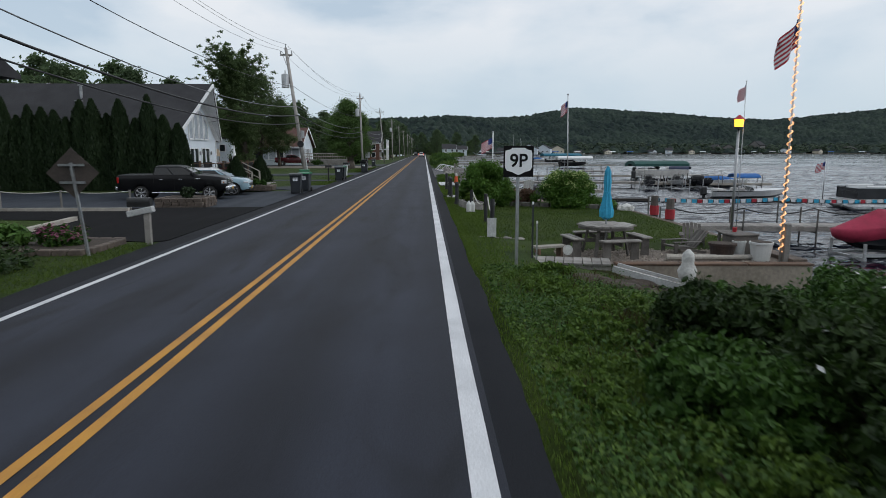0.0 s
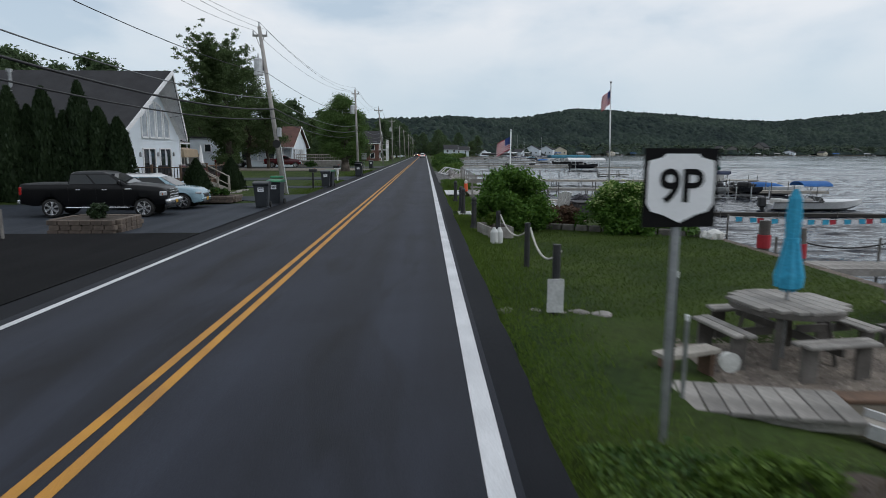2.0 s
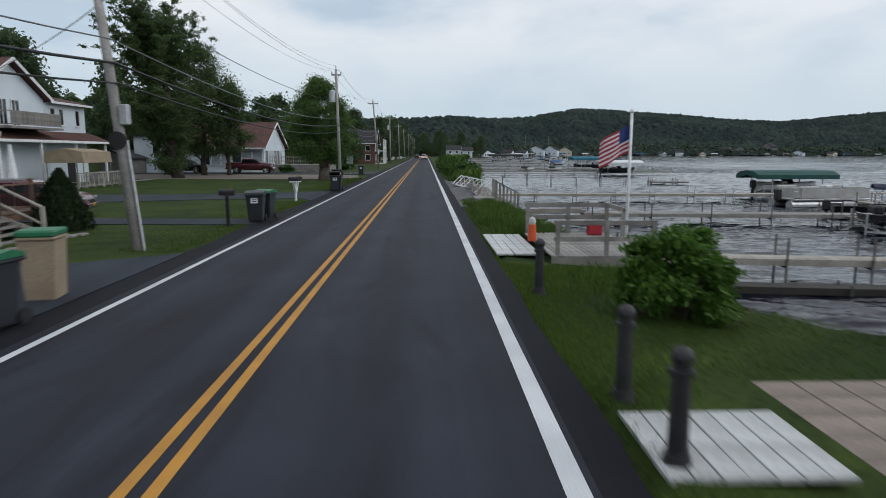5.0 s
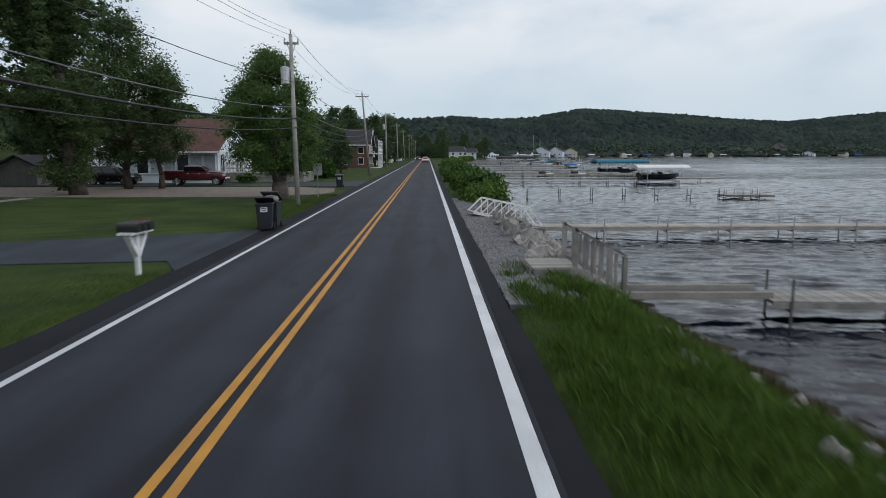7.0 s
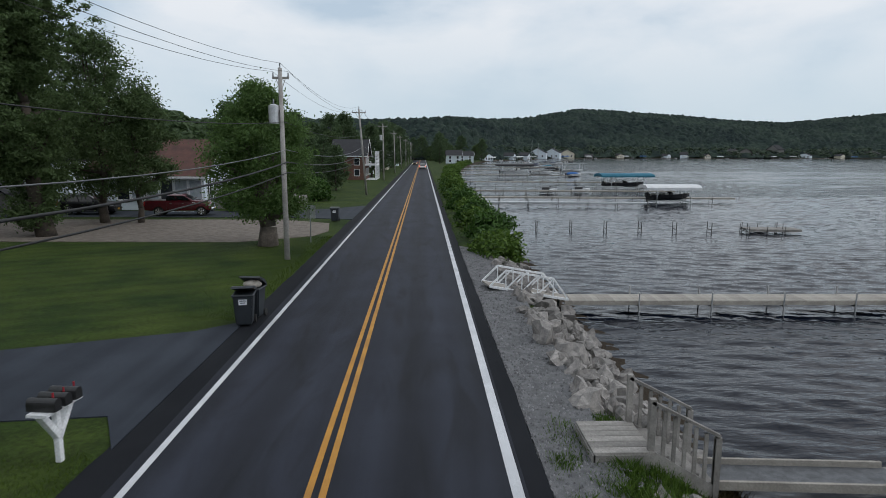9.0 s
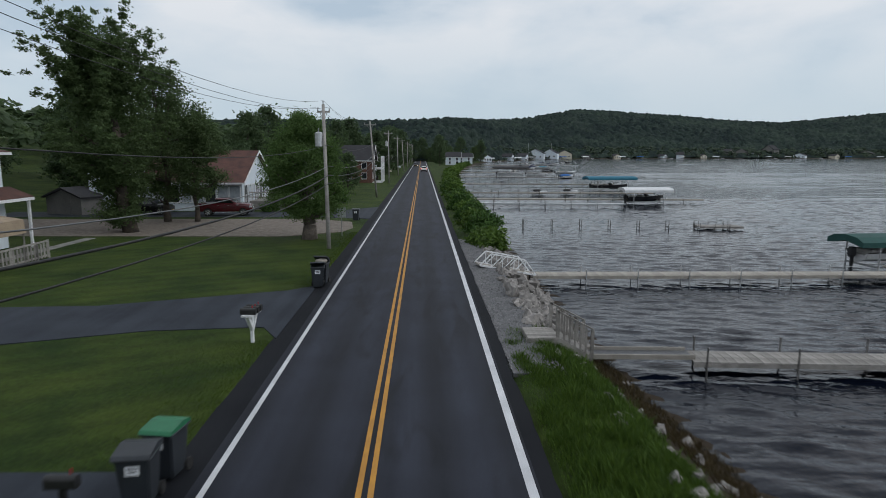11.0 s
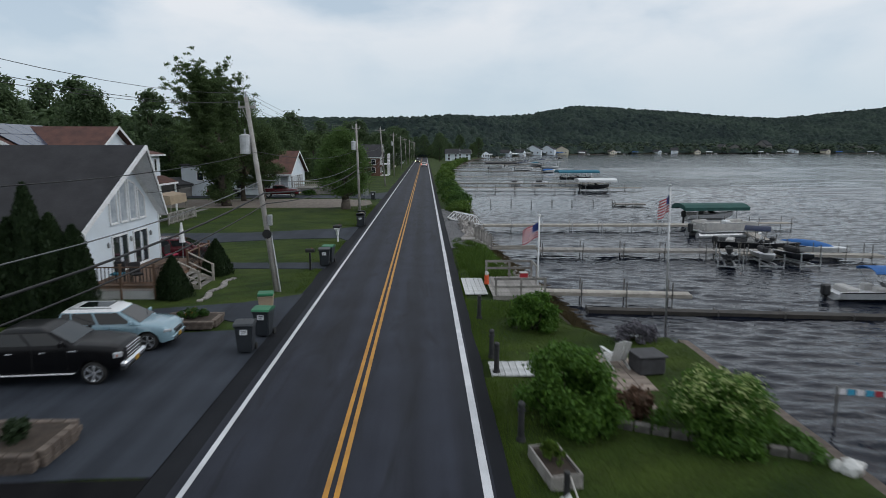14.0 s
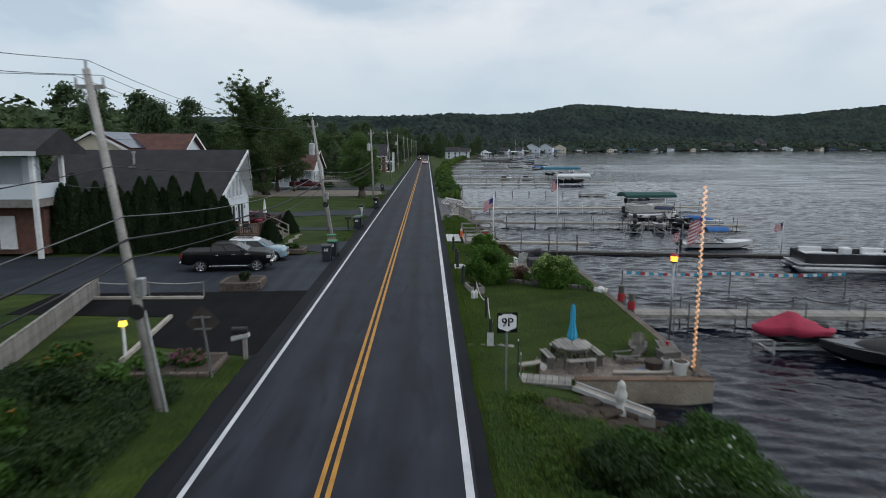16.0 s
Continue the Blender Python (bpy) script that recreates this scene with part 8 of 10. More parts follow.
lift("boat lift with a long green canopy and white boat", pose(31.4, 80.6, WZ + 0.1, 0, 0, 4), 6.6, 2.8, CANVASGREEN, 1.7)
lift("boat lift with a teal canopy", pose(36.6, 160, WZ + 0.1, 0, 0, 6), 9.2, 3.2, CANVASTEAL, 2.3, hull=HULLDARK)
lift("boat lift with a white canopy frame and dark boat", pose(32.7, 129.8, WZ + 0.1, 0, 0, 3), 6.8, 2.8, HULLWHITE, 1.9, hull=HULLDARK)
lift("boat lift with a dark canopy far along the shore", pose(27, 226, WZ + 0.1, 0, 0, 0), 10, 3.2, CANVASBLACK, 2.6)
lift("boat lift without canopy far along the shore", pose(46, 238, WZ + 0.1, 0, 0, 0), 8, 3.2, None, 3.0)
for i, (x, y, mt, cv) in enumerate(((36, 233, HULLWHITE, None), (41, 215, HULLWHITE, CANVASBLUE), (33, 262, HULLWHITE, None), (46, 270, HULLDARK, CANVASBLACK), (40, 296, HULLWHITE, None), (52, 310, HULLWHITE, CANVASTEAL), (58, 335, HULLWHITE, None), (46, 330, HULLDARK, None), (64, 372, HULLWHITE, CANVASNAVY), (76, 400, HULLWHITE, None), (58, 392, HULLWHITE, None), (88, 430, HULLWHITE, None), (95, 455, HULLDARK, None))):
    runabout("distant motorboat moored at a dock", pose(x, y, WZ - 0.1, 0, 0, 40 * i), 6.2, 2.3, 0.85, mt, cover=cv if i % 2 else None, bim=cv if not i % 2 else None)
for i, (x, y, h) in enumerate(((44, 300, 11), (50, 318, 10), (70, 380, 12), (56, 352, 9))):
    s = runabout("distant sailboat with a bare mast", pose(x, y, WZ - 0.1, 0, 0, 20 * i), 7, 2.3, 0.8, HULLWHITE, cover=CANVASNAVY)
    part("mast", rod(bm_new(), (0.5, 0, 0.8), (0.5, 0, h), 0.06, 0.04), ALU, s)


def jetski(label, m, body, cover=None):
    t = thing("jet_ski", label, "jet ski", m, "jet skis")
    part("hull", hull_mesh(3.1, 1.1, 0.5, body, 2.0), body, t)
    part("seat", box(bm_new(), (-0.5, 0, 0.72), (1.3, 0.4, 0.4), bev=0.1), CANVASBLACK, t)
    part("handlebar", bar(bm_new(), (0.35, -0.35, 1.0), (0.35, 0.35, 1.0), 0.06, 0.06), BLACKMETAL, t)
    if cover:
        bm = ball(bm_new(), (0.1, 0, 0.62), (1.45, 0.66, 0.42), 3, 0.35, 2)
        for v in bm.verts:
            if v.co.z > 0.62:
                ridge = max(0.12, 1 - abs(v.co.x - 0.35) / 1.5)
                v.co.z = 0.62 + 0.70 * ridge * max(0.0, 1 - abs(v.co.y) / 0.7) + 0.25 * (v.co.z - 0.62)
        part("cover", bm, cover, t, "wrinkled canvas cover", smooth=True)
    return t


jl = thing("boat_lift", "low aluminium jet ski lift beside the dock", "boat lift", pose(17.5, 22.6, WZ))
for s in (-0.5, 0.5):
    part("bunk", box(bm_new(), (0, s, 0.1), (3.2, 0.12, 0.1)), ALU, jl)
    for x in (-1.4, 1.4):
        part("post", rod(bm_new(), (x, s * 1.6, -1.4), (x, s * 1.6, 0.5), 0.05), ALU, jl)
for x in (-1.4, 1.4):
    part("beam", box(bm_new(), (x, 0, 0.02), (0.1, 1.7, 0.1)), ALU, jl)
jetski("jet ski under a wrinkled red cover on a low lift", pose(17.5, 22.6, WZ + 0.14, 0, 0, 165), HULLDARK, CANVASRED)
runabout("dark runabout moored by the seawall under black cover", pose(20.2, 20.3, WZ - 0.12, 0, 0, 160), 5.6, 2.1, 0.7, HULLDARK, cover=CANVASBLACK)
jetski("white jet ski on a far dock", pose(21.0, 148, WZ + 0.05, 0, 0, 20), HULLWHITE)
jetski("dark jet ski on a far dock", pose(26.4, 149, WZ + 0.05, 0, 0, 15), HULLWHITE)
for i, (x, y, rz) in enumerate(((22.2, 57.4, -112), (24.7, 57.5, -100), (26.9, 57.6, -80))):
    jetski("dark jet ski on a low lift beside the dock", pose(x, y, WZ + 0.28, 0, 0, rz), (HULLDARK, ALU, HULLDARK)[i])
    jf = thing("boat_lift", "low pipe-framed jet ski lift", "boat lift", pose(x, y, WZ, 0, 0, rz), "boat lifts")
    for s in (-0.75, 0.75):
        part("bunk", box(bm_new(), (0, s * 0.4, 0.22), (2.6, 0.1, 0.09)), ALU, jf)
        for q in (-1.3, 1.3):
            part("post", rod(bm_new(), (q, s, -1.4), (q, s, 0.95), 0.04), ALU, jf)
    for q in (-1.3, 1.3):
        part("beam", box(bm_new(), (q, 0, 0.14), (0.08, 1.5, 0.08)), ALU, jf)
dock("pale dock section on white pipes behind the jet skis", 22.5, 59.9, 33.5, 58.6, -0.72, 1.0, WOODPALE, 1.7, 0.7, single=False)
dock("pale dock finger reaching out to the lifts", 28.2, 60.3, 30.4, 70.5, -0.75, 0.8, WOODPALE, 2.4, 0.6, single=False)

# bunting over the dock
bu = thing("bunting", "string of white, red and blue pennants over the dock", "bunting")
for x, y in ((13.4, 33.0), (19.5, 32.6), (26.0, 32.2)):
    part("post", rod(bm_new(), (x, y, -2.4), (x, y, 0.0), 0.035), PIPE, bu)
for (xa, ya), (xb, yb) in (((13.4, 33.0), (19.5, 32.6)), ((19.5, 32.6), (26.0, 32.2))):
    P = hang((xa, ya, -0.05), (xb, yb, -0.05), 0.12, 24)
    o = new("string", tube("string", P, 0.008, ROPE, 4))
    o.parent = bu
    for k in range(24):
        q = P[k].lerp(P[k + 1], 0.5)
        part("pennant", prism(bm_new(), [(q.x - 0.115, q.z), (q.x + 0.115, q.z), (q.x + 0.11, q.z - 0.17), (q.x - 0.105, q.z - 0.18)], "y", q.y - 0.003, q.y + 0.003), (FLAGWHITE, UMBRELLA, FLAGWHITE, UMBRELLA, FLAGRED)[k % 5], bu)
ch2 = thing("mooring_chain", "dark mooring rope slung along the dock posts", "rope")
for k in range(5):
    o = new("rope", tube("rope", hang((12.0 + 2.6 * k, 26.6 - 0.17 * k, 0.0), (14.6 + 2.6 * k, 26.4 - 0.17 * k, 0.0), 0.22), 0.022, CABLE, 5))
    o.parent = ch2


# ---- plants ----
def tree(name, label, base, height, trunk_r, clumps, material, count, size, bark=BARK, seed=1, category="tree", lean=(0, 0), limbs=9, group=""):
    """A tapered trunk with limbs reaching into a crown made of clumps (x, y, z, radius xy, radius z)."""
    rng = rng_of(seed)
    t = thing(name, label, category, Matrix.Translation(base), group)
    bm = bm_new()
    top = Vector((lean[0], lean[1], height * 0.72))
    prev, n = Vector((0, 0, -0.3)), 6
    for k in range(1, n + 1):
        u = k / n
        q = Vector((lean[0] * u, lean[1] * u, height * 0.72 * u)) + Vector((rng.normal(0, 0.12), rng.normal(0, 0.12), 0))
        rod(bm, prev, q, trunk_r * (1.25 if k == 1 else 1 - 0.75 * (u - 1 / n)), trunk_r * (1 - 0.75 * u), 10)
        prev = q
    order = sorted(range(len(clumps)), key=lambda i: -clumps[i][3])
    for i in order[:limbs]:
        c = clumps[i]
        z0 = max(height * 0.14, min(c[2] - c[4] * 0.7, height * 0.6)) * rng.uniform(0.75, 0.95)
        s = Vector((lean[0] * z0 / height, lean[1] * z0 / height, z0))
        e = Vector((c[0], c[1], c[2]))
        m1 = s.lerp(e, 0.5) + Vector((0, 0, -0.08 * (e - s).length))
        rod(bm, s, m1, trunk_r * 0.42, trunk_r * 0.26, 7)
        rod(bm, m1, e, trunk_r * 0.26, trunk_r * 0.06, 7)
    part("trunk", bm, bark, t, smooth=True)
    cen = [c[:3] for c in clumps]
    rad = [(c[3], c[3], c[4]) for c in clumps]
    o = new("crown", leaves_mesh("crown", cen, rad, count, size, material, rng))
    o.parent = t
    return t


def crown_clumps(rng, h, r, z0, n, spread=1.0, top_bias=0.0):
    """Clumps filling an egg-shaped crown of radius r from z0 to h, uneven at the edge."""
    out = []
    for _ in range(n):
        u = rng.uniform(0, 1)
        z = z0 + (h - z0) * u
        env = r * math.sin(math.pi * (0.16 + 0.78 * u) ** 0.85) * spread
        a, d = rng.uniform(0, 2 * math.pi), env * math.sqrt(rng.uniform(0.1, 1)) * 0.92
        s = r * rng.uniform(0.16, 0.34)
        out.append((d * math.cos(a), d * math.sin(a), z, s, s * rng.uniform(0.6, 0.85)))
    return out


# big maple behind the white house: dense below, open feathery top leaning away
rg = rng_of(21)
cl = []
for k in range(78):
    u = rg.uniform(0, 1)
    z0 = 1.0 + 12.5 * u
    a = rg.uniform(0, 2 * math.pi)
    reach = (5.0 + 2.4 * math.sin(math.pi * min(1, u * 1.15))) * (1 - 0.45 * max(0, u - 0.45)) * rg.uniform(0.6, 1.0) * min(1.0, 0.28 + 1.45 * u)
    rise = rg.uniform(0.8, 2.2) + 2.6 * u
    for q in range(5):
        w = (q + 1.2) / 5.6
        s = (1.35 - 0.18 * q) * rg.uniform(0.6, 1.0) * (0.9 if z0 < 8 else 0.62)
        cl.append((reach * w * math.cos(a) + rg.normal(0, 0.3) - 0.9 - 0.7 * u, reach * w * math.sin(a) + rg.normal(0, 0.3), z0 + rise * w * w + rg.normal(0, 0.25), s, s * 0.55))
for k in range(64):
    a = rg.uniform(0, 2 * math.pi)
    z0 = rg.uniform(8.5, 13.5)
    reach = rg.uniform(2.2, 5.8) * (1 - 0.06 * (z0 - 8.5))
    rise = rg.uniform(1.6, 3.6)
    for q in range(8):
        w = (q + 1) / 8
        s = (0.75 - 0.05 * q) * rg.uniform(0.7, 1.1)
        cl.append((reach * w * math.cos(a) - 1.6 + rg.normal(0, 0.18), reach * w * math.sin(a) + rg.normal(0, 0.18), z0 + rise * w ** 1.4 + rg.normal(0, 0.15), s, s * 0.6))
tree("maple_tree", "tall dark green maple with an open feathery top", (-21.2, 90.0, -0.15), 16.5, 0.5, cl, LEAF_MAPLE, 125000, 0.115, seed=22, limbs=60, lean=(-1.2, 0))
rg = rng_of(31)
tree("ash_tree", "fresh green tree with a thick split pale trunk", (-7.0, 86.2, -0.15), 8.6, 0.5, [(c[0] - 0.25, *c[1:]) for c in crown_clumps(rg, 8.5, 2.95, 1.9, 120)], LEAF_ASH, 56000, 0.085, PALEBARK, 32, lean=(-0.5, 0.4), limbs=14)

tree("maple_tree", "dense dark green maple behind the gravel lot", (-21.3, 97.2, -0.15), 12.6, 0.3, crown_clumps(rng_of(34), 12.8, 4.6, 2.6, 130), LEAF_MAPLE, 36000, 0.11, seed=35, limbs=16)
tree("maple_tree", "slim dark green maple at the gravel lot's edge", (-18.8, 97.3, -0.15), 9.0, 0.22, [(c[0] + 0.3, *c[1:]) for c in crown_clumps(rng_of(36), 9.2, 2.7, 2.4, 90)], LEAF_MAPLE, 20000, 0.105, seed=37, limbs=12)

# trees near the cottage and the gravel lot
protos = []
for k, (h, r, z0, n, cnt, sz, mt) in enumerate(((13, 4.6, 1.6, 110, 15000, 0.21, LEAF_WOOD), (11, 4.2, 1.2, 100, 13000, 0.20, LEAF_MAPLE), (15, 5.2, 2.2, 120, 15000, 0.24, LEAF_WOOD), (9, 3.4, 1.0, 90, 12000, 0.17, LEAF_MAPLE), (17, 5.6, 3.0, 120, 15000, 0.26, LEAF_WOOD), (13, 4.6, 1.6, 90, 4000, 0.37, LEAF_WOOD), (16, 5.2, 2.2, 100, 4400, 0.41, LEAF_WOOD), (10, 4.0, 1.0, 80, 3800, 0.32, LEAF_MAPLE))):
    protos.append((h, mt, crown_clumps(rng_of(100 + k), h, r, z0, n), cnt, sz))
first = {}


def wood_tree(x, y, k, s=1.0, rz=0.0, group="trees behind the houses", label=None):
    h, mt, cl, cnt, sz = protos[k]
    z = gz_at(x, y) - 0.1
    if k not in first:
        first[k] = tree("tree", label or "leafy deciduous tree in full dark green summer leaf", (x, y, z), h, 0.28, cl, mt, cnt, sz, seed=200 + k, group=group)
        first[k].rotation_euler[2] = radians(rz)
        first[k].scale = (s, s, s)
        return first[k]
    t = copy_thing(first[k], pose(x, y, z, 0, 0, rz))
    t.scale = (s, s, s)
    return t


rg = rng_of(77)
near_trees = [(-33, 113, 1, 0.95), (-38, 94, 0, 1.0), (-12, 121, 1, 0.5), (-16, 126, 0, 0.45), (-22, 124, 2, 0.42), (-30, 120, 0, 0.6), (-38, 116, 2, 0.76), (-45, 104, 6, 0.95), (-42, 84, 0, 0.95), (-48, 92, 7, 0.95), (-44, 72, 7, 0.95), (-50, 62, 6, 0.85), (-48, 54, 7, 0.8), (-44, 60, 5, 0.8), (-56, 46, 6, 0.8), (-50, 38, 7, 0.75), (-58, 78, 6, 1.0), (-60, 110, 6, 1.0), (-34, 132, 7, 0.7), (-26, 138, 5, 0.55), (-18, 138, 6, 0.42), (-13, 144, 6, 0.45), (-10, 136, 5, 0.45), (-16, 152, 5, 0.55), (-24, 154, 7, 0.6), (-60, 30, 6, 0.85), (-66, 60, 6, 0.95), (-54, 22, 7, 0.8), (-70, 90, 6, 1.05), (-64, 130, 6, 1.0), (-48, 134, 6, 1.0), (-42, 150, 7, 1.0), (-38, 66, 5, 0.7), (-41, 78, 7, 0.95), (-46, 48, 6, 0.72), (-52, 70, 5, 0.95), (-55, 55, 7, 0.9), (-34, 84, 7, 0.8), (-36, 74, 5, 0.72), (-62, 42, 5, 0.9), (-48, 30, 5, 0.7)]
for x, y, k, s in near_trees:
    wood_tree(x, y, k, s, rg.uniform(0, 360))
for y in range(158, 420, 9):
    for j in range(2):
        x = -19 - 9 * j - rg.uniform(0, 6)
        if rg.uniform() < 0.85:
            wood_tree(x, y + rg.uniform(-3, 3), int(rg.integers(5, 8)), rg.uniform(0.75, 1.0), rg.uniform(0, 360))
for x, y, k, s in ((-9, 182, 3, 0.8), (-8.5, 212, 3, 0.9), (-9, 224, 1, 0.8), (-8.5, 255, 1, 0.85), (-9, 270, 0, 0.8), (-8, 304, 1, 0.9), (-9, 318, 2, 0.8), (-8, 345, 0, 0.9), (-10, 360, 4, 0.8), (-7, 380, 2, 0.85), (-4, 415, 4, 0.8), (6, 425, 2, 0.85), (10, 372, 1, 0.9), (14, 395, 4, 0.75), (17, 410, 2, 0.9), (24, 425, 4, 0.9), (33, 432, 2, 0.9), (9, 330, 3, 0.7), (38, 445, 0, 1.0), (1, 440, 4, 0.9), (13, 440, 4, 0.95), (-12, 440, 4, 1.0), (-22, 440, 4, 1.0), (-32, 445, 4, 1.0)):
    wood_tree(x, y, 5 + k % 3, s, rg.uniform(0, 360))
# unseen trees added behind the walk's start to darken the horizon in reflections
for k in range(14):
    wood_tree(-16 - 9 * (k % 4) - rg.uniform(0, 5), -8 - 7 * (k // 4) - rg.uniform(0, 4), 5 + k % 3, rg.uniform(0.8, 1.05), rg.uniform(0, 360))
for k in range(6):
    wood_tree(-10 + 4.5 * k, -64 - rg.uniform(0, 10), 5 + k % 3, rg.uniform(0.8, 1.05), rg.uniform(0, 360))

# arborvitae hedge beside the white house
def spire(name, h, w0, count, size, rng, sharp=3.2):
    """A dense column of upright evergreen sprays over a closed core, narrowing to a ragged tip."""
    u = rng.uniform(0, 1, count) ** 0.85
    z = 0.05 + h * u
    a = rng.uniform(0, 2 * math.pi, count)
    flute = 1 + 0.10 * np.sin(5 * a + 1.3 * z) + 0.08 * np.sin(3 * a - 2.1 * z)
    w = (w0 * (1 - u ** sharp) + 0.03) * flute
    r = w * rng.uniform(0.78, 1.08, count)
    p = np.stack([r * np.cos(a), r * np.sin(a), z], 1)
    out = np.stack([np.cos(a), np.sin(a), np.zeros(count)], 1)
    up = out * rng.uniform(0.1, 0.5, (count, 1)) + rng.normal(scale=0.2, size=(count, 3))
    up[:, 2] += 1
    up /= np.linalg.norm(up, axis=1)[:, None]
    side = np.cross(up, out + rng.normal(scale=0.5, size=(count, 3)))
    side /= np.linalg.norm(side, axis=1)[:, None]
    s = size * rng.uniform(0.6, 1.35, (count, 1))
    q = np.stack([p - up * s * 0.6, p + side * s * 0.3, p + up * s, p - side * s * 0.3], 1).reshape(-1, 3).tolist()
    f = np.arange(count * 4).reshape(-1, 4).tolist()
    n0 = len(q)
    rings = 9
    for j in range(rings):
        t = j / (rings - 1) * 0.97
        for k in range(9):
            rr = (w0 * (1 - t ** sharp) + 0.02) * 0.82
            q.append((rr * math.cos(k * 2 * math.pi / 9), rr * math.sin(k * 2 * math.pi / 9), h * t))
    for j in range(rings - 1):
        for k in range(9):
            f.append([n0 + j * 9 + k, n0 + j * 9 + (k + 1) % 9, n0 + (j + 1) * 9 + (k + 1) % 9, n0 + (j + 1) * 9 + k])
    me = bpy.data.meshes.new(name)
    me.from_pydata(q, [], f)
    me.materials.append(LEAF_CEDAR)
    return me


hfirst = {}
x, i = -11.6, 0
while x > -25.2:
    k = i % 3
    s = rg.uniform(0.76, 1.08)
    if i == 2:
        s = 1.08
    m = pose(x, 40.55 + rg.uniform(-0.15, 0.15), -0.14, 0, 0, rg.uniform(0, 360))
    if k not in hfirst:
        t = thing("arborvitae", "tall narrow dark green arborvitae in a dense hedge", "hedge tree", m, "arborvitae hedge")
        part("trunk", rod(bm_new(), (0, 0, -0.1), (0, 0, 3.6), 0.09, 0.03), BARK, t)
        o = new("crown", spire("crown", 4.9, (0.62, 0.55, 0.66)[k], 5200, 0.145, rng_of(310 + k), (4.2, 5.5, 3.4)[k]))
        o.parent = t
        hfirst[k] = t
        t.scale = (1, 1, s)
    else:
        t = copy_thing(hfirst[k], m)
        t.scale = (1, 1, s)
    x -= rg.uniform(0.66, 0.84)
    i += 1


def bush(name, label, x, y, clumps, material, count, size, seed, category="bush", z=None, flowers=None, trans=0):
    rng = rng_of(seed)
    b = gz_at(x, y) - 0.03 if z is None else z
    t = thing(name, label, category, pose(x, y, b))
    bm = bm_new()
    for c in clumps[:8]:
        rod(bm, (c[0] * 0.2, c[1] * 0.2, -0.1), (c[0], c[1], c[2]), 0.03, 0.012, 6)
    part("stems", bm, BARK, t)
    cen, rad = [c[:3] for c in clumps], [(c[3], c[3], c[4]) for c in clumps]
    o = new("foliage", leaves_mesh("foliage", cen, rad, count, size, material, rng))
    o.parent = t
    if flowers:
        fm, fc, fs, zmin = flowers
        up = [i for i in range(len(cen)) if cen[i][2] > zmin]
        o = new("blossom", leaves_mesh("blossom", [(cen[i][0], cen[i][1], cen[i][2] + rad[i][2] * 0.5) for i in up], [(rad[i][0] * 0.8, rad[i][1] * 0.8, rad[i][2] * 0.6) for i in up], fc, fs, fm, rng, flat=1.5))
        o.parent = t
    return t


def dome(rng, rx, ry, h, n, s0=0.22, s1=0.42, z0=0.15):
    out = []
    for _ in range(n):
        a, d, u = rng.uniform(0, 2 * math.pi), math.sqrt(rng.uniform(0, 1)), rng.uniform(0, 1)
        z = z0 + (h - z0) * u
        k = math.sqrt(max(0.05, 1 - (z / (h * 1.12)) ** 2))
        s = rng.uniform(s0, s1) * min(rx, h)
        out.append((rx * k * d * math.cos(a), ry * k * d * math.sin(a), z * 0.92, s, s * 0.8))
    return out


for i, (x, y) in enumerate(((-9.6, 44.7), (-9.35, 49.9))):
    t = thing("conical_shrub", "clipped dark green conical evergreen shrub", "bush", pose(x, y, gz_at(x, y) - 0.03))
    part("stem", rod(bm_new(), (0, 0, -0.1), (0, 0, 1.2), 0.05, 0.02), BARK, t)
    o = new("foliage", spire("foliage", 1.85, 0.74, 6500, 0.10, rng_of(400 + i), 1.7))
    o.parent = t
bush("shrub", "small dark evergreen shrub in the block planter", -7.3, 30.0, dome(rng_of(410), 0.32, 0.32, 0.5, 14), LEAF_CEDAR, 1600, 0.06, 411, z=0.1)
bush("shrub", "low green plants in the planting bed", -7.2, 40.25, dome(rng_of(412), 0.85, 0.4, 0.35, 16), LEAF_BUSH, 1600, 0.07, 413, z=0.1, flowers=(LEAF_ORANGE, 60, 0.05, 0.05))
bush("flower_clump", "mound of pink flowers in the flower bed", -5.7, 17.9, dome(rng_of(414), 0.6, 0.5, 0.5, 18), LEAF_BUSH, 2200, 0.06, 415, "flowers", z=-0.1, flowers=(LEAF_PINK, 1500, 0.045, 0.1))
bush("hosta", "bright green hosta mound in the flower bed", -6.9, 17.6, dome(rng_of(416), 0.55, 0.5, 0.5, 14), LEAF_HYDRA, 900, 0.13, 417, "plant", z=-0.1)
bush("hosta", "bright green hosta mound beside the flower bed", -7.5, 16.5, dome(rng_of(418), 0.6, 0.6, 0.55, 14), LEAF_HYDRA, 900, 0.14, 419, "plant")
bush("lily_clump", "clump of orange day lilies in the front garden", -9.0, 13.0, dome(rng_of(420), 1.2, 1.4, 0.7, 26), LEAF_BUSH, 3200, 0.16, 421, "flowers", flowers=(LEAF_ORANGE, 420, 0.08, 0.3))
bush("lily_clump", "clump of orange day lilies by the low fence", -10.2, 18.5, dome(rng_of(422), 0.8, 1.6, 0.5, 20), LEAF_BUSH, 2200, 0.13, 423, "flowers", flowers=(LEAF_ORANGE, 200, 0.07, 0.2))
bush("shrub", "dark leafy shrub in the front garden", -8.0, 9.8, dome(rng_of(424), 1.4, 1.4, 1.0, 26), LEAF_BUSH, 4200, 0.12, 425)
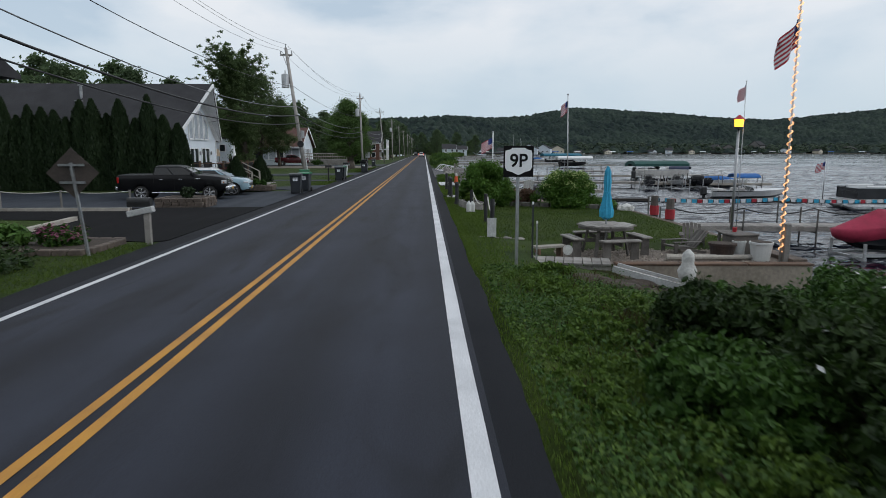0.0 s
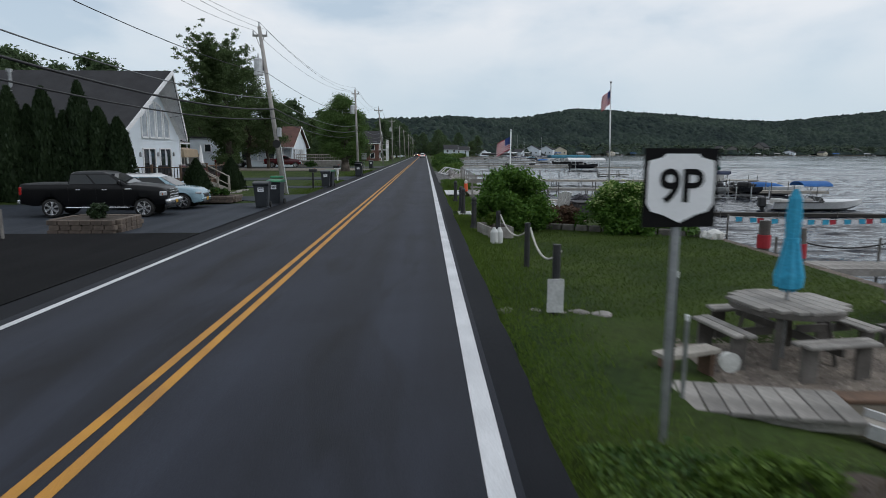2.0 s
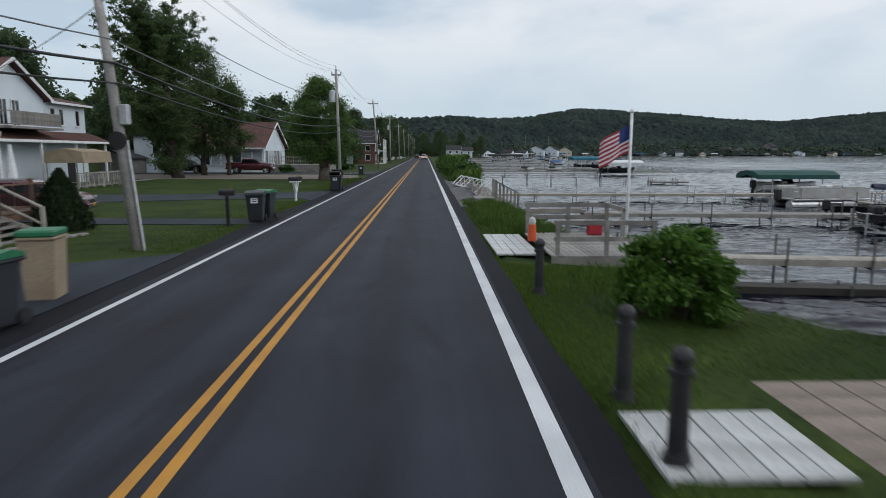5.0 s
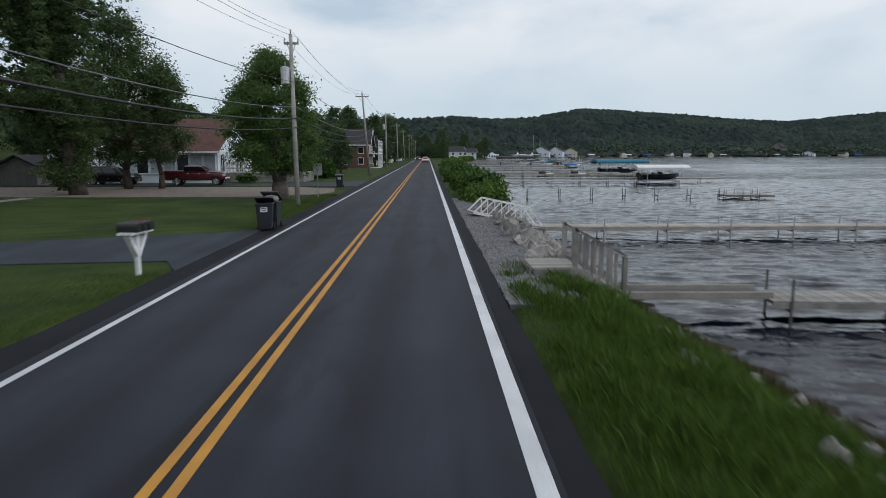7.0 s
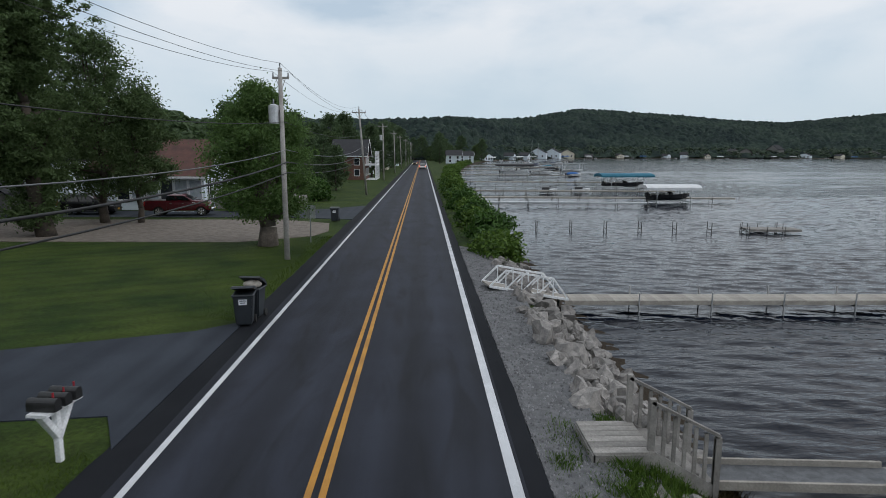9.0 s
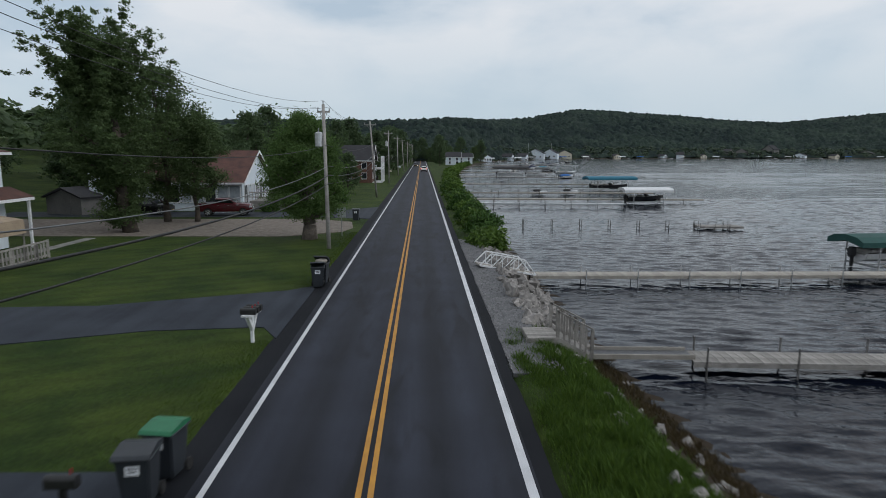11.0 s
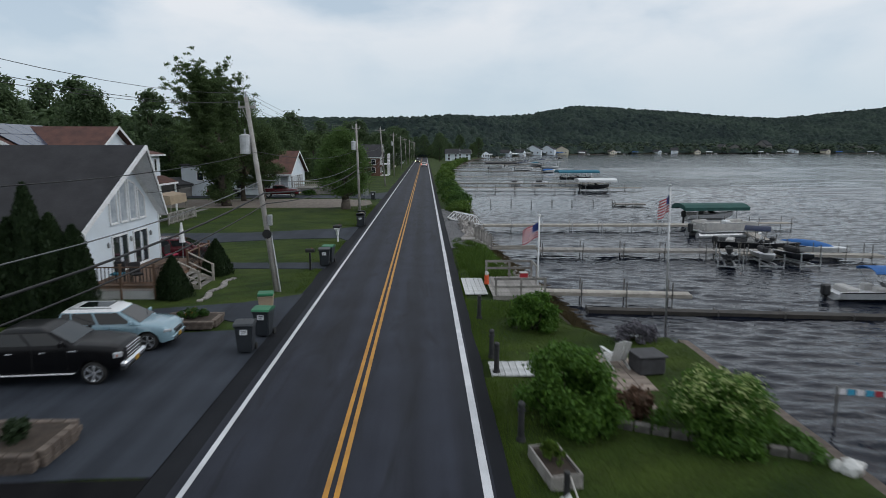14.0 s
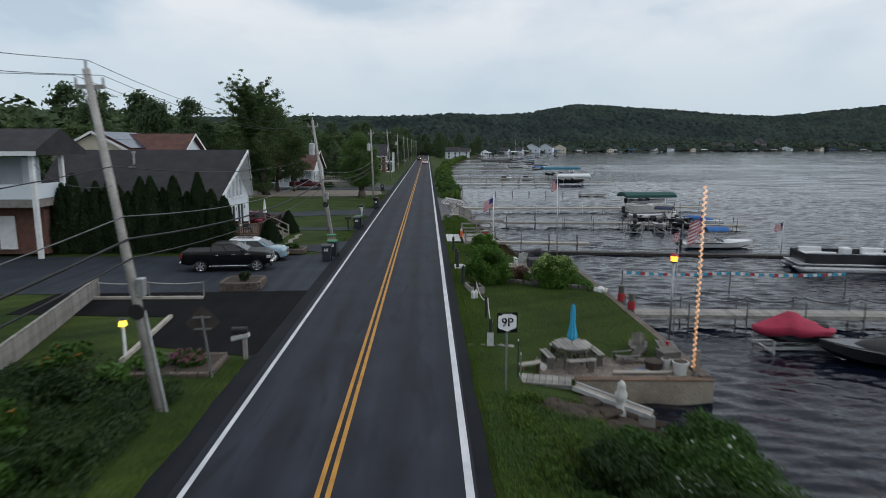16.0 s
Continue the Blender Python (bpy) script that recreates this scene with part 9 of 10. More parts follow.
for i, (x, y, rx, h) in enumerate(((-6.6, 11.2, 0.9, 0.6), (-9.8, 10.2, 1.5, 0.9), (-11.5, 14.0, 1.3, 0.9), (-7.4, 7.4, 1.2, 0.8), (-10.6, 6.8, 1.6, 1.1), (-12.4, 11.0, 1.6, 1.2), (-8.6, 15.2, 1.0, 0.6))):
    bush("garden_plants", "dark leafy perennials filling the front garden", x, y, dome(rng_of(700 + i), rx, rx, h, 40), (LEAF_WILD, LEAF_BUSH)[i % 2], 6000, 0.09, 720 + i, "plants", flowers=(LEAF_ORANGE, 160, 0.06, h * 0.45) if i in (1, 3) else None)
bush("shrub", "green shrub beside the cottage deck", -14.6, 106.2, dome(rng_of(426), 1.0, 0.8, 0.9, 14), LEAF_BUSH, 1500, 0.12, 427)
for i, y in enumerate(range(118, 126, 2)):
    bush("tall_reeds", "dense tall green reeds beside the driveway", -9.8 - 0.3 * i, y, dome(rng_of(430 + i), 1.5, 1.2, 2.3, 22), LEAF_BUSH, 2400, 0.2, 440 + i, "reeds")

bush("round_bush", "large round leafy green bush by the lawn", 5.45, 31.55, dome(rng_of(450), 1.3, 1.3, 1.9, 90, 0.17, 0.30), LEAF_ROUND, 30000, 0.062, 451)
bush("hydrangea", "green hydrangea bush with pale cream flower heads", 8.9, 30.75, dome(rng_of(452), 1.4, 1.15, 1.6, 84, 0.16, 0.28), LEAF_ROUND, 24000, 0.06, 453, flowers=(LEAF_LIME, 5200, 0.05, 0.8))
bush("perennial_clump", "rust and pink perennials between the bushes", 7.15, 31.9, dome(rng_of(454), 0.75, 0.55, 0.7, 26), LEAF_RUST, 3800, 0.07, 455, "plant")
bush("grass_clump", "yellow-green grasses in the wooden trough", 4.55, 28.95, dome(rng_of(456), 0.25, 0.55, 0.42, 14, 0.1, 0.2), VERGEBLADE, 900, 0.09, 457, "plant", z=0.0)
bush("round_bush", "green bush at the bank near the deck", 6.0, 39.9, dome(rng_of(458), 0.95, 0.95, 1.45, 60, 0.17, 0.30), LEAF_ROUND, 15000, 0.062, 459)
bush("lavender", "grey lavender mound at the seawall's end", 9.4, 38.4, dome(rng_of(460), 1.0, 0.6, 0.6, 26), LEAF_GREY, 3200, 0.07, 461, "plant")
bush("low_plants", "yellow-green plants on the seawall corner", 10.4, 30.0, dome(rng_of(462), 0.5, 0.9, 0.4, 16), LEAF_HYDRA, 1500, 0.08, 463, "plant")

# overgrown bank in the foreground
for i, (x, y, rx, ry, h) in enumerate(((7.2, 8.2, 1.7, 1.7, 1.55), (8.6, 10.4, 1.6, 1.6, 1.75), (6.1, 6.2, 1.2, 1.3, 1.0), (9.3, 12.4, 1.3, 1.3, 1.5), (6.4, 10.6, 1.1, 1.3, 0.85), (5.4, 8.6, 0.9, 1.2, 0.6), (8.0, 5.6, 1.6, 1.6, 1.9), (7.3, 12.0, 1.1, 1.1, 0.8))):
    bush("wild_shrub", "overgrown dark green wild shrub on the bank", x, y, dome(rng_of(470 + i), rx, ry, h, 70, 0.14, 0.28), LEAF_WILD if i % 2 == 0 else LEAF_BUSH, 18000, 0.055, 480 + i, flowers=(FLOWERWHITE, 40, 0.06, h * 0.5) if i in (0, 1, 6) else None)
for i in range(14):
    y = 84 + 5.2 * i
    bush("bank_shrub", "green shrubs crowding the bank beside the road", 5.6 + 0.2 * math.sin(i * 2.1), y, dome(rng_of(520 + i), 1.35, 3.0, 1.1 + 0.7 * abs(math.sin(i * 1.7)), 40, 0.3, 0.6), (WEED, LEAF_BUSH)[i % 2], 4200 if i < 7 else 2200, 0.14 if i < 7 else 0.2, 540 + i, "shrubs")
for i in range(16):
    y = 160 + 12 * i
    bush("bank_shrub", "distant green shrubs on the lake bank", float(np.interp(y, SHORE_Y, SHORE_X)) - 2.2, y, dome(rng_of(560 + i), 1.6, 6.0, 1.4, 26, 0.4, 0.7), WEED, 1500, 0.3, 580 + i, "shrubs")


# ---- grass and weeds ----
def blades(name, label, n, place, hmin, hmax, w, material, seed):
    rng = rng_of(seed)
    p = place(rng, n)
    n = len(p)
    a = rng.uniform(0, 2 * math.pi, n)
    h = rng.uniform(hmin, hmax, n) * p[:, 3]
    d = np.stack([np.cos(a), np.sin(a), np.zeros(n)], 1)
    lean = rng.normal(scale=0.35, size=(n, 3)) * h[:, None]
    lean[:, 2] = 0
    b = p[:, :3]
    t = b + lean
    t[:, 2] += h
    m = b + lean * 0.35
    m[:, 2] += h * 0.6
    q = np.stack([b - d * w, b + d * w, m + d * w * 0.7, t, m - d * w * 0.7], 1)
    me = bpy.data.meshes.new(name)
    me.from_pydata(q.reshape(-1, 3).tolist(), [], np.arange(n * 5).reshape(-1, 5).tolist())
    me.materials.append(material)
    return tagged(new(name, me), label, "grass", kind="stuff")


def verge(rng, n):
    y = rng.uniform(2, 50, n)
    x = 3.50 + np.abs(rng.normal(scale=1.0, size=n)) * np.where(y < 15, 1.6, 0.55)
    keep = (x < 8.5) & ~((y > 16.4) & (y < 17.6) & (x > 4.5)) & ~((y > 34.3) & (y < 35.9) & (x < 5.4)) & ~((y > 44) & (x < 7.4) & (x > 3.72))
    x, y = x[keep], y[keep]
    k = np.clip((x - 3.55) / 1.2, 0.35, 1.0) * np.where(y < 15, 0.9, 0.7)
    return np.stack([x, y, ground_z(x, y) - 0.01, k], 1)


blades("verge_grass", "uncut green grass and weeds along the road edge", 60000, verge, 0.06, 0.20, 0.006, VERGEBLADE, 601)


def lawn(rng, n):
    x = rng.uniform(3.7, 11.1, n)
    y = rng.uniform(20, 44, n)
    keep = ~((y > 28.7) & (y < 37) & (x > 4.6) & (x < 9.6) & (y > 31.9 - 0.455 * (x - 5.6))) & (ground_z(x, y) > -0.6)
    x, y = x[keep], y[keep]
    return np.stack([x, y, ground_z(x, y) - 0.005, np.ones(len(x))], 1)


blades("lawn_grass", "short mown lawn grass by the lake", 52000, lawn, 0.03, 0.07, 0.006, GRASSBLADE, 602)


def left_edge(rng, n):
    y = rng.uniform(2, 98, n)
    x = -3.95 - np.abs(rng.normal(scale=1.2, size=n))
    ok = ((y < 18.6)) | ((y > 45.4) & (y < 51.2)) | ((y > 53.4) & (y < 61.8)) | ((y > 70.5) & (y < 90))
    x, y = x[ok], y[ok]
    return np.stack([x, y, ground_z(x, y) - 0.01, np.where(x > -4.4, 1.3, 0.8)], 1)


blades("lawn_grass", "mown lawn grass beside the road shoulder", 42000, left_edge, 0.04, 0.10, 0.007, GRASSBLADE, 603)


def bank_top(rng, n):
    y = rng.uniform(41, 62, n)
    x = rng.uniform(3.7, 7.6, n)
    z = ground_z(x, y)
    ok = (z > -0.42) & ~((y > 43.8) & (y < 48.8) & (x < 7.5))
    return np.stack([x[ok], y[ok], z[ok] - 0.01, np.clip((x[ok] - 3.4) / 1.6, 0.4, 1.6)], 1)


blades("bank_grass", "rough green grass on the bank top", 22000, bank_top, 0.08, 0.22, 0.007, WEED, 604)


def bank_tall(rng, n):
    """Tufts of long grass on the bank between the deck and the boulders."""
    tx, ty = rng.uniform(3.85, 6.6, 300), rng.uniform(48.6, 63.0, 300)
    tall = rng.uniform(0.35, 1.35, 300)
    k = rng.integers(0, 300, n)
    x, y = tx[k] + rng.normal(scale=0.13, size=n), ty[k] + rng.normal(scale=0.17, size=n)
    z = ground_z(x, y)
    ok = (z > -0.50 - 0.25 * rng.random(n)) & (x > 3.75)
    return np.stack([x[ok], y[ok], z[ok] - 0.02, np.interp(x[ok], (3.6, 4.8, 5.8, 6.8), (0.3, 0.95, 0.8, 0.45)) * np.where(y[ok] > 60, 0.6, 1.0) * tall[k[ok]]], 1)


def bank_dry(rng, n):
    y = rng.uniform(40.5, 63.0, n)
    xs = np.interp(y, SHORE_Y, SHORE_X)
    x = xs - rng.uniform(0.05, 1.15, n)
    z = ground_z(x, y)
    return np.stack([x, y, z - 0.02, np.ones(n)], 1)


blades("tall_bank_grass", "long bright green grass on the lake bank", 42000, bank_tall, 0.15, 0.52, 0.009, WEED, 605)
blades("dry_bank_weeds", "brown dead weeds along the waterline", 9000, bank_dry, 0.08, 0.26, 0.010, DRYGRASS, 606)


def start_bank(rng, n):
    """Long mixed weeds on the bank by the walk's start."""
    tx, ty = rng.uniform(4.0, 7.6, 300), rng.uniform(3.0, 15.2, 300)
    k = rng.integers(0, 300, n)
    x, y = tx[k] + rng.normal(scale=0.12, size=n), ty[k] + rng.normal(scale=0.14, size=n)
    ok = x > 3.85
    x, y = x[ok], y[ok]
    return np.stack([x, y, ground_z(x, y) - 0.02, np.clip((x - 3.4) / 1.8, 0.4, 1.2)], 1)


def cover(name, label, n, size, material, seed, lift, xa=3.75, xb=8.6, ya=2.5, yb=15.6, thin=-0.25):
    """Low leafy ground cover lying over the bank in uneven humps."""
    rng = rng_of(seed)
    x, y = rng.uniform(xa, xb, n), rng.uniform(ya, yb, n)
    patch = np.sin(1.9 * x + 0.8 * np.sin(1.3 * y) + seed) * np.sin(1.5 * y + 0.7 * x + seed) + rng.normal(scale=0.35, size=n)
    bare = (((x - 6.3) / 1.05) ** 2 + ((y - 14.9) / 0.62) ** 2 < 1) | (((x - 8.1) / 1.3) ** 2 + ((y - 15.2) / 1.5) ** 2 < 1)
    edge = np.abs((x - (xa + xb) / 2) / (xb - xa) * 2) ** 4 + np.abs((y - (ya + yb) / 2) / (yb - ya) * 2) ** 4 + 0.35 * np.sin(2.3 * y + x) + rng.normal(scale=0.12, size=n)
    ok = (patch > thin) & ~((y > 16.6) & (x > -7.6) & (x < 0)) & ((edge < 1.15) | (xa > 0)) & ~bare & ~((y > 16.3) & (x > 4.5))
    x, y, patch = x[ok], y[ok], patch[ok]
    k = len(x)
    z = ground_z(x, y) + np.clip((np.abs(x) - 3.6) / 1.2, 0.25, 1.0) * lift * (0.25 + 0.5 * np.clip(patch, 0, 1)) * rng.uniform(0.1, 1.2, k)
    nrm = rng.normal(scale=0.55, size=(k, 3))
    nrm[:, 2] += 1
    nrm /= np.linalg.norm(nrm, axis=1)[:, None]
    u = np.cross(nrm, rng.normal(size=(k, 3)))
    u /= np.linalg.norm(u, axis=1)[:, None]
    v = np.cross(nrm, u)
    p = np.stack([x, y, z], 1)
    s = size * rng.uniform(0.5, 1.3, (k, 1))
    q = np.stack([p - u * s, p + v * s * 0.55, p + u * s, p - v * s * 0.55], 1)
    me = bpy.data.meshes.new(name)
    me.from_pydata(q.reshape(-1, 3).tolist(), [], np.arange(k * 4).reshape(-1, 4).tolist())
    me.materials.append(material)
    return tagged(new(name, me), label, "weeds", kind="stuff")


cover("ground_cover", "bright green leafy ground cover on the road bank", 78000, 0.027, WEED, 607, 0.30)
cover("ground_cover", "dark green leafy weeds on the road bank", 52000, 0.034, LEAF_BUSH, 609, 0.28)
cover("garden_cover", "dark leafy plants filling the front garden", 60000, 0.065, LEAF_WILD, 612, 0.6, -16.5, -5.0, 3.0, 18.2, -0.9)
blades("dry_weeds", "dry brown stalks among the bank weeds", 3500, start_bank, 0.08, 0.24, 0.007, DRYGRASS, 608)

for i, (x, y, rx, ry, h) in enumerate(((4.9, 10.6, 0.6, 1.6, 0.22), (5.4, 12.4, 0.9, 1.0, 0.24), (4.7, 13.4, 0.5, 1.2, 0.2), (5.0, 7.2, 0.7, 1.3, 0.28), (4.3, 9.0, 0.35, 1.5, 0.16), (5.0, 15.0, 0.6, 0.4, 0.22), (4.6, 5.0, 0.5, 1.2, 0.25))):
    bush("bank_weeds", "low broad-leaved green weeds on the road bank", x, y, dome(rng_of(800 + i), rx, ry, h, 40, 0.25, 0.5, 0.02), WEED, 5200, 0.042, 820 + i, "weeds")
bm = bm_new()
for k, (x, y) in enumerate(((5.7, 15.0), (6.3, 14.9), (6.7, 14.7), (6.1, 14.5), (7.3, 15.4), (7.9, 15.1), (8.2, 14.4), (7.5, 14.5), (7.0, 15.9), (8.4, 15.9))):
    ball(bm, (x, y, gz_at(x, y) - 0.01), (0.5, 0.4, 0.09), 3, 0.5, k)
solid("bare_soil", bm, SOIL, "bare brown soil patch on the bank", "soil", kind="stuff")

# rocks of the bank
rk = thing("rock_revetment", "grey limestone boulders piled along the lake bank", "rocks", kind="structure")
rg = rng_of(620)
rock_meshes = []
for k in range(7):
    bm = bm_new()
    ball(bm, (0, 0, 0), (1, 0.8, 0.62), 2, 0.9, 30 + k)
    for v in bm.verts:
        v.co += Vector(noise.noise_vector(v.co * 2.2 + Vector((k * 4.0, 0, 0)))) * 0.12
    rock_meshes.append(mesh_of(bm, "rock", ROCK))
for k in range(300):
    y = rg.uniform(62.8, 83)
    u = rg.uniform(0, 1)
    xs = float(np.interp(y, SHORE_Y, SHORE_X))
    x = xs - 2.6 + 2.1 * u
    if 74.4 < y < 76.4 and x > 6.6:
        continue
    s = rg.uniform(0.15, 0.33) * (1.0 if rg.uniform() < 0.9 else 1.4)
    o = piece("rock", rock_meshes[k % 7], rk, Matrix.Translation((x, y, gz_at(x, y) + s * 0.32)) @ Euler((rg.uniform(0, 6), rg.uniform(0, 6), rg.uniform(0, 6))).to_matrix().to_4x4() @ Matrix.Diagonal((s, s, s, 1)))
for k in range(60):
    y = rg.uniform(49, 62.6)
    xs = float(np.interp(y, SHORE_Y, SHORE_X))
    x = xs - rg.uniform(0.2, 2.6)
    s = rg.uniform(0.08, 0.22)
    piece("rock", rock_meshes[k % 7], rk, Matrix.Translation((x, y, gz_at(x, y) + s * 0.2)) @ Euler((rg.uniform(0, 6), rg.uniform(0, 6), 0)).to_matrix().to_4x4() @ Matrix.Diagonal((s, s, s, 1)))
slab("gravel_verge", [(3.6, 58.5), (4.4, 58.5), (4.9, 61), (5.1, 66), (5.3, 76), (5.0, 84), (3.6, 86)], -0.115, GRAVEL, "crushed grey gravel verge beside the road", "gravel verge", 0.12)
pv, pf = [], []
for k in range(5200):
    y = rg.uniform(58.5, 85)
    x = rg.uniform(3.55, 5.6)
    s = rg.uniform(0.018, 0.05)
    z = max(-0.115, gz_at(x, y)) if x < 5.1 else gz_at(x, y)
    b0 = len(pv)
    for dx, dy, dz in ((-1, 0, 0), (0, -1, 0), (1, 0.1, 0), (0, 1, 0), (0, 0, 0.9)):
        pv.append((x + dx * s * rg.uniform(0.7, 1.2), y + dy * s * rg.uniform(0.7, 1.2), z + dz * s))
    pf += [(b0, b0 + 1, b0 + 4), (b0 + 1, b0 + 2, b0 + 4), (b0 + 2, b0 + 3, b0 + 4), (b0 + 3, b0, b0 + 4)]
me = bpy.data.meshes.new("gravel_stones")
me.from_pydata(pv, [], pf)
me.materials.append(mat("gravel_stone", (0.20, 0.20, 0.205), (0.10, 0.10, 0.105), 0.9, scale=3, fine=20, bump=0.2, island=0.4))
tagged(new("gravel_stones", me), "loose crushed grey stones on the verge", "gravel", kind="stuff")


# ---- far shore ----
def canopy(name, label, material, seed, cell=8.0):
    """The closed roof of a distant wood: rounded crowns of uneven height side by side over the hills."""
    rng = rng_of(seed)
    az = np.radians(np.concatenate([np.arange(-30, -4, 0.5), np.arange(-4, 44, 0.075)]))
    d = np.concatenate([np.linspace(6, 120, 44), np.linspace(123, 540, 120)])
    ta, dd = np.meshgrid(np.tan(az), d)
    y = 800 + 0 * dd
    for _ in range(30):
        y = np.interp(y * ta, FAR_X, FAR_Y) + dd
    x = y * ta
    tops, jx, jy = rng.uniform(2.5, 8.5, (64, 64)), rng.uniform(0.1, 0.9, (64, 64)), rng.uniform(0.1, 0.9, (64, 64))
    wide = rng.uniform(0.55, 0.95, (64, 64)) * cell
    cx, cy = np.floor(x / cell).astype(int), np.floor(y / cell).astype(int)
    up = np.full(x.shape, 0.5)
    for i in (-1, 0, 1):
        for j in (-1, 0, 1):
            p, q = (cx + i) % 64, (cy + j) % 64
            r2 = ((cx + i + jx[p, q]) * cell - x) ** 2 + ((cy + j + jy[p, q]) * cell - y) ** 2
            up = np.maximum(up, tops[p, q] * (1 - 0.9 * r2 / wide[p, q] ** 2))
    z = ground_z(x, y) + up * smooth(dd / 22) + rng.normal(scale=0.35, size=x.shape)
    ny, nx = x.shape
    k = np.arange(nx * ny).reshape(ny, nx)
    f = np.stack([k[:-1, :-1], k[:-1, 1:], k[1:, 1:], k[1:, :-1]], -1).reshape(-1, 4)
    me = bpy.data.meshes.new(name)
    me.from_pydata(np.stack([x, y, z], -1).reshape(-1, 3).tolist(), [], f.tolist())
    me.materials.append(material)
    me.polygons.foreach_set("use_smooth", np.ones(len(me.polygons), dtype=bool))
    return tagged(new(name, me), label, "woods", kind="stuff")


def far_woods(name, label, n, place, rmin, rmax, material, seed, per=26, tuft=0.30):
    """Tree crowns of a distant wood, each a clump of leaf tufts standing on the hill."""
    rng = rng_of(seed)
    c = place(rng, n)
    n = len(c)
    r = rng.uniform(rmin, rmax, n) * np.clip(np.hypot(c[:, 0], c[:, 1]) / 850, 0.5, 1.0)
    d = rng.normal(size=(n, per, 3))
    d /= np.linalg.norm(d, axis=2)[:, :, None]
    d[:, :, 2] = np.abs(d[:, :, 2]) * 1.25 - 0.25
    p = c[:, None, :] + d * r[:, None, None] * rng.uniform(0.75, 1.0, (n, per, 1))
    nrm = d + rng.normal(scale=0.45, size=d.shape)
    nrm[:, :, 2] += 0.9
    nrm /= np.linalg.norm(nrm, axis=2)[:, :, None]
    u = np.cross(nrm, rng.normal(size=d.shape))
    u /= np.linalg.norm(u, axis=2)[:, :, None]
    v = np.cross(nrm, u)
    s = (r[:, None, None] * rng.uniform(tuft * 0.75, tuft * 1.25, (n, per, 1)))
    q = np.stack([p - u * s, p - v * s * 0.8 - nrm * s * 0.15, p + u * s, p + v * s * 0.8 - nrm * s * 0.15], 2)
    me = bpy.data.meshes.new(name)
    me.from_pydata(q.reshape(-1, 3).tolist(), [], np.arange(n * per * 4).reshape(-1, 4).tolist())
    me.materials.append(material)
    return tagged(new(name, me), label, "woods", kind="stuff")


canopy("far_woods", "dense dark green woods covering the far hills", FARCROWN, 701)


def shore_place(rng, n):
    x = rng.uniform(44, 1000, n) ** 1.0
    fy = np.interp(x, FAR_X, FAR_Y)
    y = fy + 8 + 55 * rng.uniform(0, 1, n) ** 0.6
    return np.stack([x, y, ground_z(x, y) + rng.uniform(0.8, 4.0, n)], 1)


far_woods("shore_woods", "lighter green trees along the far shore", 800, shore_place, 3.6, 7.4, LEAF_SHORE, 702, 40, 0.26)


def left_place(rng, n):
    x = rng.uniform(-330, -50, n)
    y = rng.uniform(10, 520, n)
    return np.stack([x, y, ground_z(x, y) + rng.uniform(5, 11, n)], 1)


far_woods("hillside_woods", "dark green woods rising behind the houses", 2300, left_place, 5.0, 9.0, LEAF_WOOD, 703, 52)
rg = rng_of(710)
far_houses = [(10.1, 14, 20, 12, 0), (11.4, 16, 19, 12, 0), (12.6, 16, 18, 11, 1), (8.9, 14, 13, 7, 0), (7.6, 18, 14, 9, 0), (5.4, 12, 14, 8, 0), (3.7, 20, 14, 9, 2), (17.0, 12, 12, 6, 1), (20.9, 12, 9, 6, 0), (22.3, 8, 13, 9, 0), (26.0, 44, 24, 13, 2), (27.0, 52, 20, 13, 2), (27.9, 34, 18, 8, 0), (29.1, 66, 27, 18, 2), (31.2, 16, 18, 8, 0), (33.5, 14, 14, 7, 1), (35.5, 46, 22, 11, 2), (14.5, 12, 10, 5, 2), (24.0, 14, 11, 6, 1)]
